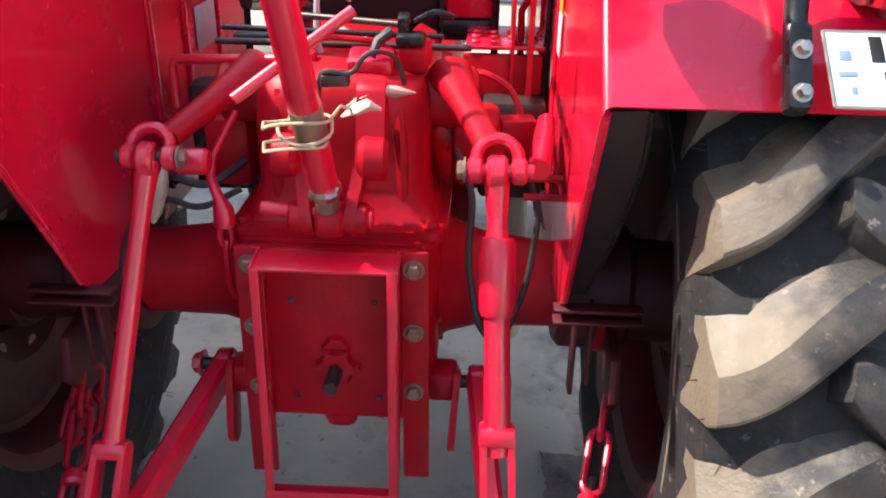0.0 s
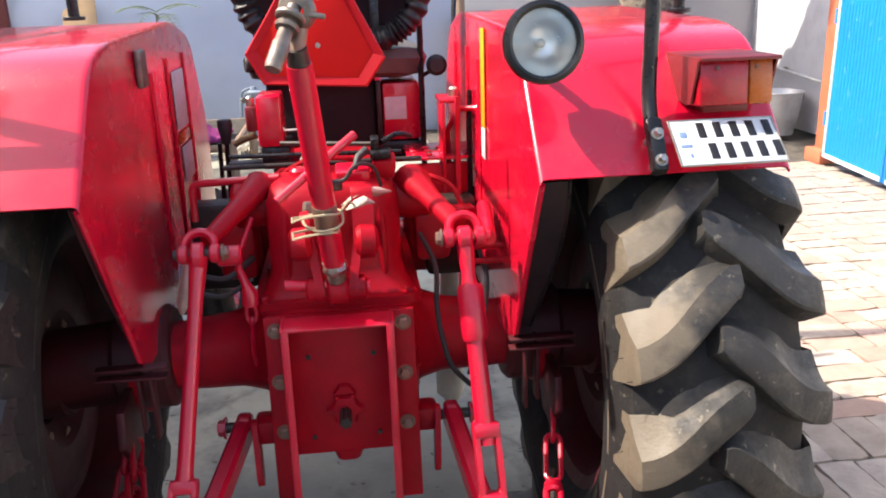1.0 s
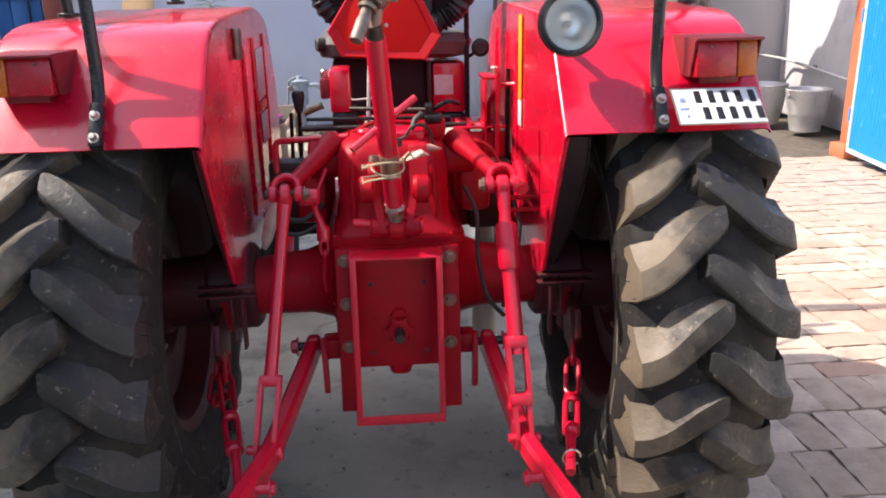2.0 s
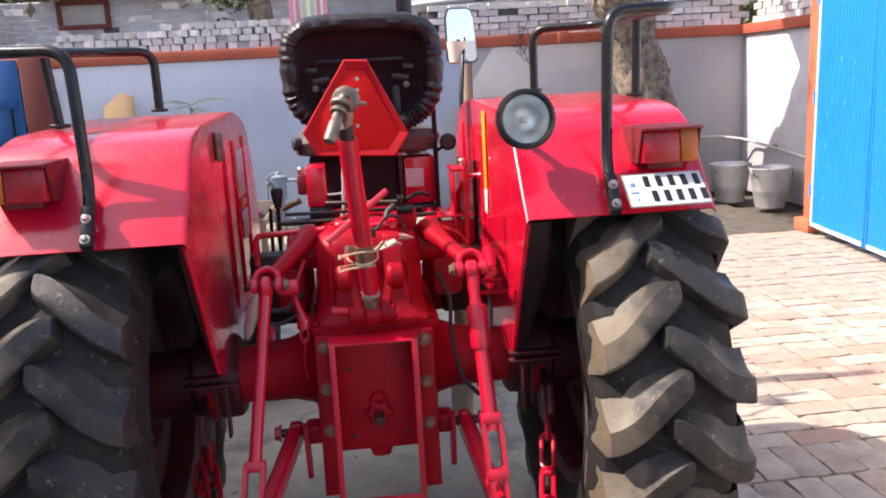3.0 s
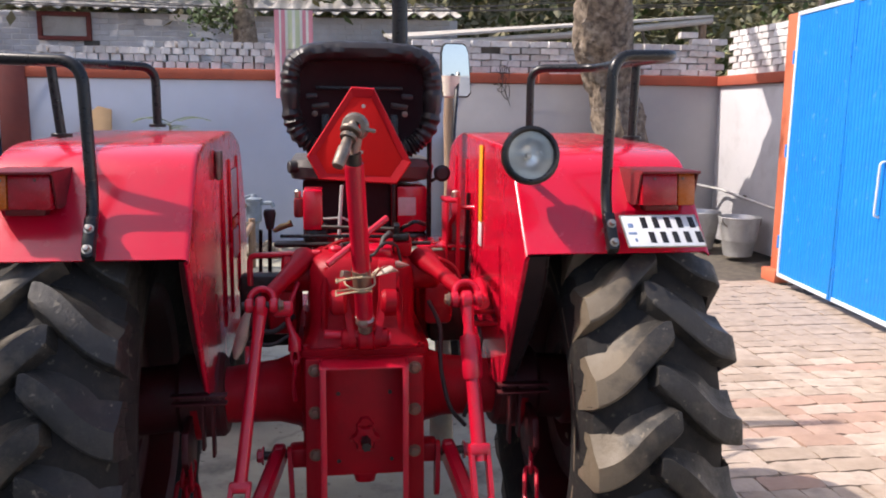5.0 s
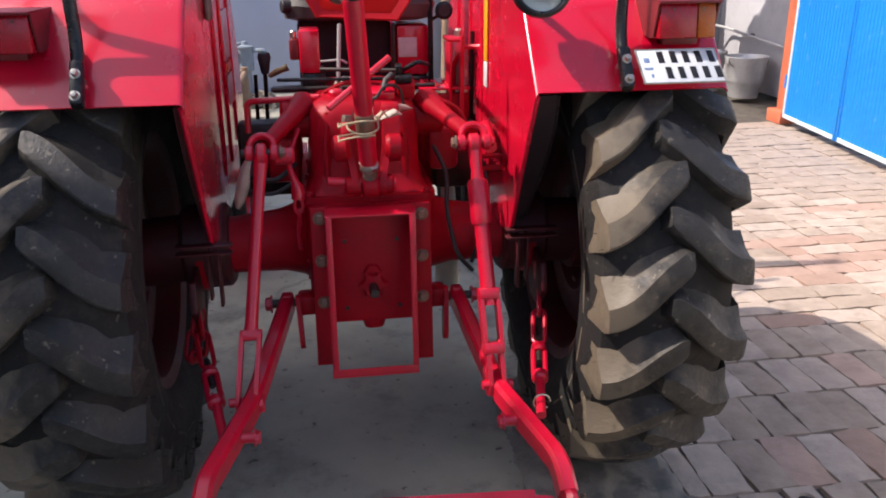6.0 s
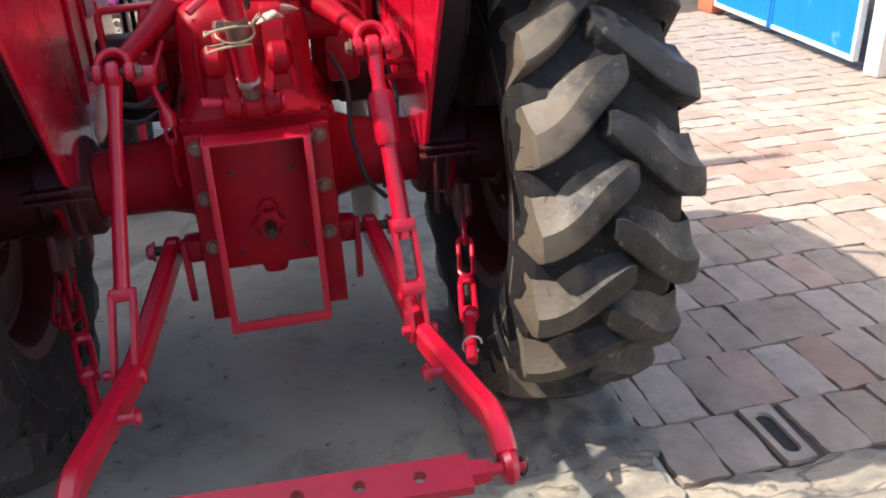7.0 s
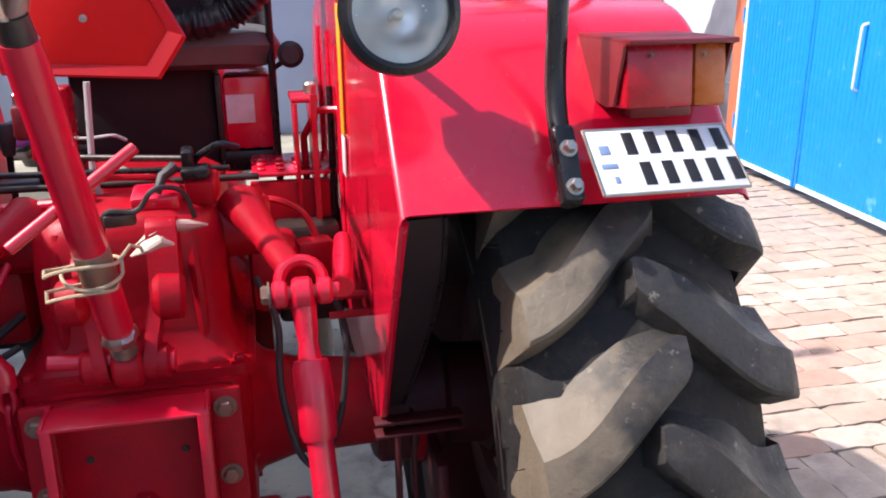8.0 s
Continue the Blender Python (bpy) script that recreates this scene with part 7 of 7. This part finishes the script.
# ---- brick pieces, last ----
def brick_mesh(name, sx, sy, sz, material, seed, nx=6, ny=4):
    """A worn brick with an uneven top, broken edges and straight sides; its top lies at 0."""
    r = random.Random(seed)
    bm = bmesh.new()
    top = []
    for i in range(nx + 1):
        row = []
        for j in range(ny + 1):
            u, w = i / nx - 0.5, j / ny - 0.5
            e = (i in (0, nx)) + (j in (0, ny))
            q = 0.0022 if e == 0 else 0.0035
            z = noise.noise(Vector((u * 3 + seed * 9.1, w * 2, seed))) * 0.004 + r.uniform(-1, 1) * 0.0009
            if e:
                z -= 0.0012 * e + abs(r.gauss(0, 0.0022))
            sh = 0.02 if e == 2 else 0.0
            row.append(bm.verts.new((u * (sx - sh * sx) + r.uniform(-q, q), w * (sy - sh * 2 * sy) + r.uniform(-q, q), z)))
        top.append(row)
    for i in range(nx):
        for j in range(ny):
            bm.faces.new((top[i][j], top[i + 1][j], top[i + 1][j + 1], top[i][j + 1]))
    loop = [top[i][0] for i in range(nx + 1)] + [top[nx][j] for j in range(1, ny + 1)] + [top[i][ny] for i in range(nx - 1, -1, -1)] + [top[0][j] for j in range(ny - 1, 0, -1)]
    low = [bm.verts.new((v.co.x * 1.012, v.co.y * 1.02, -sz)) for v in loop]
    k = len(loop)
    for i in range(k):
        bm.faces.new((loop[i], low[i], low[(i + 1) % k], loop[(i + 1) % k]))
    bmesh.ops.recalc_face_normals(bm, faces=bm.faces)
    for f in bm.faces:
        f.smooth = abs(f.normal.z) > 0.7
    for e in bm.edges:
        e.smooth = not (len(e.link_faces) == 2 and e.calc_face_angle(0) > 0.6)
    me = bpy.data.meshes.new(name)
    bm.to_mesh(me)
    bm.free()
    me.materials.append(material)
    return me


paving = tagged(new("pavement_2"), "sunlit yard paving of worn buff and reddish bricks", "pavement", kind="structure")
kinds = [brick_mesh("brick", 0.274, 0.134, 0.06, PAVER if i < 8 else PAVERRED, i) for i in range(11)]
places = []
rows = [(-0.425, 0.232), (-0.190, 0.272), (0.085, 0.262), (0.352, 0.262), (0.62, 0.262)]
for i, (y0, h) in enumerate(rows):
    x = 0.92 + (0.07 if i % 2 else 0.0)
    if i % 2:
        places.append((0.953, y0 + h / 2, 90, h / 0.276, 0.49))
    while x < 4.0:
        places.append((x + 0.069, y0 + h / 2, 90, h / 0.276))
        x += 0.139
y = 0.888
k = 0
while y < 5.1:
    x = 0.92 - (0.14 if k % 2 else 0.0)
    while x < 4.0:
        if rng.random() < 0.12 and x < 3.6:
            places.append((x + 0.07, y + 0.069, 0, 0.49))
            x += 0.139
        else:
            places.append((x + 0.14, y + 0.069, 0, 1.0))
            x += 0.279
    y += 0.139
    k += 1
places = [p for p in places if not (abs(p[0] - 1.258) < 0.05 and abs(p[1] + 0.309) < 0.05)]
places.sort(key=lambda p: (p[0] - 1.3) ** 2 + (p[1] - 0.5) ** 2)
rest_v, rest_f = [], []
for i, (x, y, a, f, *half) in enumerate(places):
    me = kinds[8 + rng.randrange(3)] if rng.random() < (0.1 if y > 0.9 else 0.03) or (abs(x - 2.4) < 0.5 and abs(y - 1.75) < 0.28 and rng.random() < 0.7) else kinds[rng.randrange(8)]
    m = Matrix.Translation((x, y, rng.uniform(-0.004, 0.003))) @ pose(0, 0, 0, rng.gauss(0, 0.45), rng.gauss(0, 0.45), a + rng.gauss(0, 1.3)) @ Matrix.Diagonal((f, half[0] if half else 1, 1, 1))
    if i < 300:
        ob = new("brick", me)
        ob.parent = paving
        ob.matrix_basis = m
    else:
        k0 = len(rest_v)
        rest_v += [tuple(m @ v.co) for v in me.vertices]
        rest_f += [tuple(k0 + j for j in p.vertices) for p in me.polygons]
me = bpy.data.meshes.new("far_bricks")
me.from_pydata(rest_v, [], rest_f)
me.materials.append(PAVER)
far = new("far_bricks", me)
far.parent = paving
tagged(far, kind="stuff")
# upturned brick with its hollow
bm = bmesh.new()
oval = []
for i in range(24):
    a = 2 * math.pi * i / 24
    oval.append((0.026 * math.cos(a), 0.026 * math.sin(a) + math.copysign(0.062, math.sin(a))))
outer = []
for x, y in oval:
    q = max(abs(x) / 0.067, abs(y) / 0.116)
    outer.append((x / q, y / q))
ro = [bm.verts.new((1.258 + x, -0.309 + y, -0.001)) for x, y in outer]
ri = [bm.verts.new((1.258 + x, -0.309 + y, -0.001)) for x, y in oval]
rd = [bm.verts.new((1.258 + x * 0.8, -0.309 + y * 0.9, -0.022)) for x, y in oval]
rl = [bm.verts.new((1.258 + x, -0.309 + y, -0.06)) for x, y in outer]
for i in range(24):
    j = (i + 1) % 24
    bm.faces.new((ro[i], ro[j], ri[j], ri[i]))
    bm.faces.new((ri[i], ri[j], rd[j], rd[i]))
    bm.faces.new((rl[i], rl[j], ro[j], ro[i]))
bm.faces.new(rd)
# Dark fill set just below the hollow's rim.
dirt = bmesh.new()
dv = [dirt.verts.new((1.258 + x * 0.93, -0.309 + y * 0.965, -0.011 + 0.002 * noise.noise(Vector((x * 60, y * 60, 1))))) for x, y in oval]
mid = dirt.verts.new((1.26, -0.305, -0.007))
for i in range(24):
    dirt.faces.new((dv[i], dv[(i + 1) % 24], mid))
part("hollow_brick", bm, PAVER, paving, "buff brick with a dark oval hollow")
part("hollow_dirt", dirt, DARKFILL, paving, "dark fill in the brick hollow")
# whitewashed bricks piled on the wall
coping = tagged(new("trim_coping"), "loose whitewashed bricks piled along the wall top", "coping", kind="structure")
hb = [brick_mesh("coping_brick", 0.11, 0.2, 0.075, WHITEBRICK, 20 + i, 3, 3) for i in range(3)]
lb = [brick_mesh("coping_brick", 0.225, 0.11, 0.072, WHITEBRICK, 30 + i, 4, 3) for i in range(3)]
for row in range(4):
    x = -4.3 + rng.uniform(0, 0.05)
    while x < 0.9:
        if not (row == 3 and x < -2.4) and not (row == 2 and x < -3.4) and rng.random() > (0.05 + 0.05 * row):
            ob = new("coping_brick", hb[rng.randrange(3)])
            ob.parent = coping
            ob.matrix_basis = pose(x + 0.055, WY + 0.12 + rng.uniform(-0.02, 0.02), 2.052 + 0.078 * (row + 1), 0, rng.gauss(0, 1.5), rng.gauss(0, 3))
        x += 0.118 + abs(rng.gauss(0, 0.008))
for row in range(7):
    x = 0.95 + (0.12 if row % 2 else 0)
    while x < 4.75:
        if (row < 5 or x > 4.2 - 0.1 * (row - 5)) and rng.random() > 0.05:
            ob = new("coping_brick", lb[rng.randrange(3)])
            ob.parent = coping
            ob.matrix_basis = pose(x + 0.112, WY + 0.1 + rng.uniform(-0.022, 0.014), 2.052 + 0.0775 * (row + 1), rng.gauss(0, 2), rng.gauss(0, 0.9), rng.gauss(0, 3))
        x += 0.236 + abs(rng.gauss(0, 0.008))
for row in range(7):
    y = 7.7
    while y > 6.2:
        ob = new("coping_brick", lb[rng.randrange(3)])
        ob.parent = coping
        ob.matrix_basis = pose(SX + 0.1, y - (0.1 if row % 2 else 0), 2.052 + 0.0775 * (row + 1), 0, rng.gauss(0, 0.8), 90 + rng.gauss(0, 2))
        y -= 0.236
part("backing", bx((2.85, WY + 0.17, 2.24), (3.8, 0.05, 0.36), bevel=0.004), MORTAR, coping)
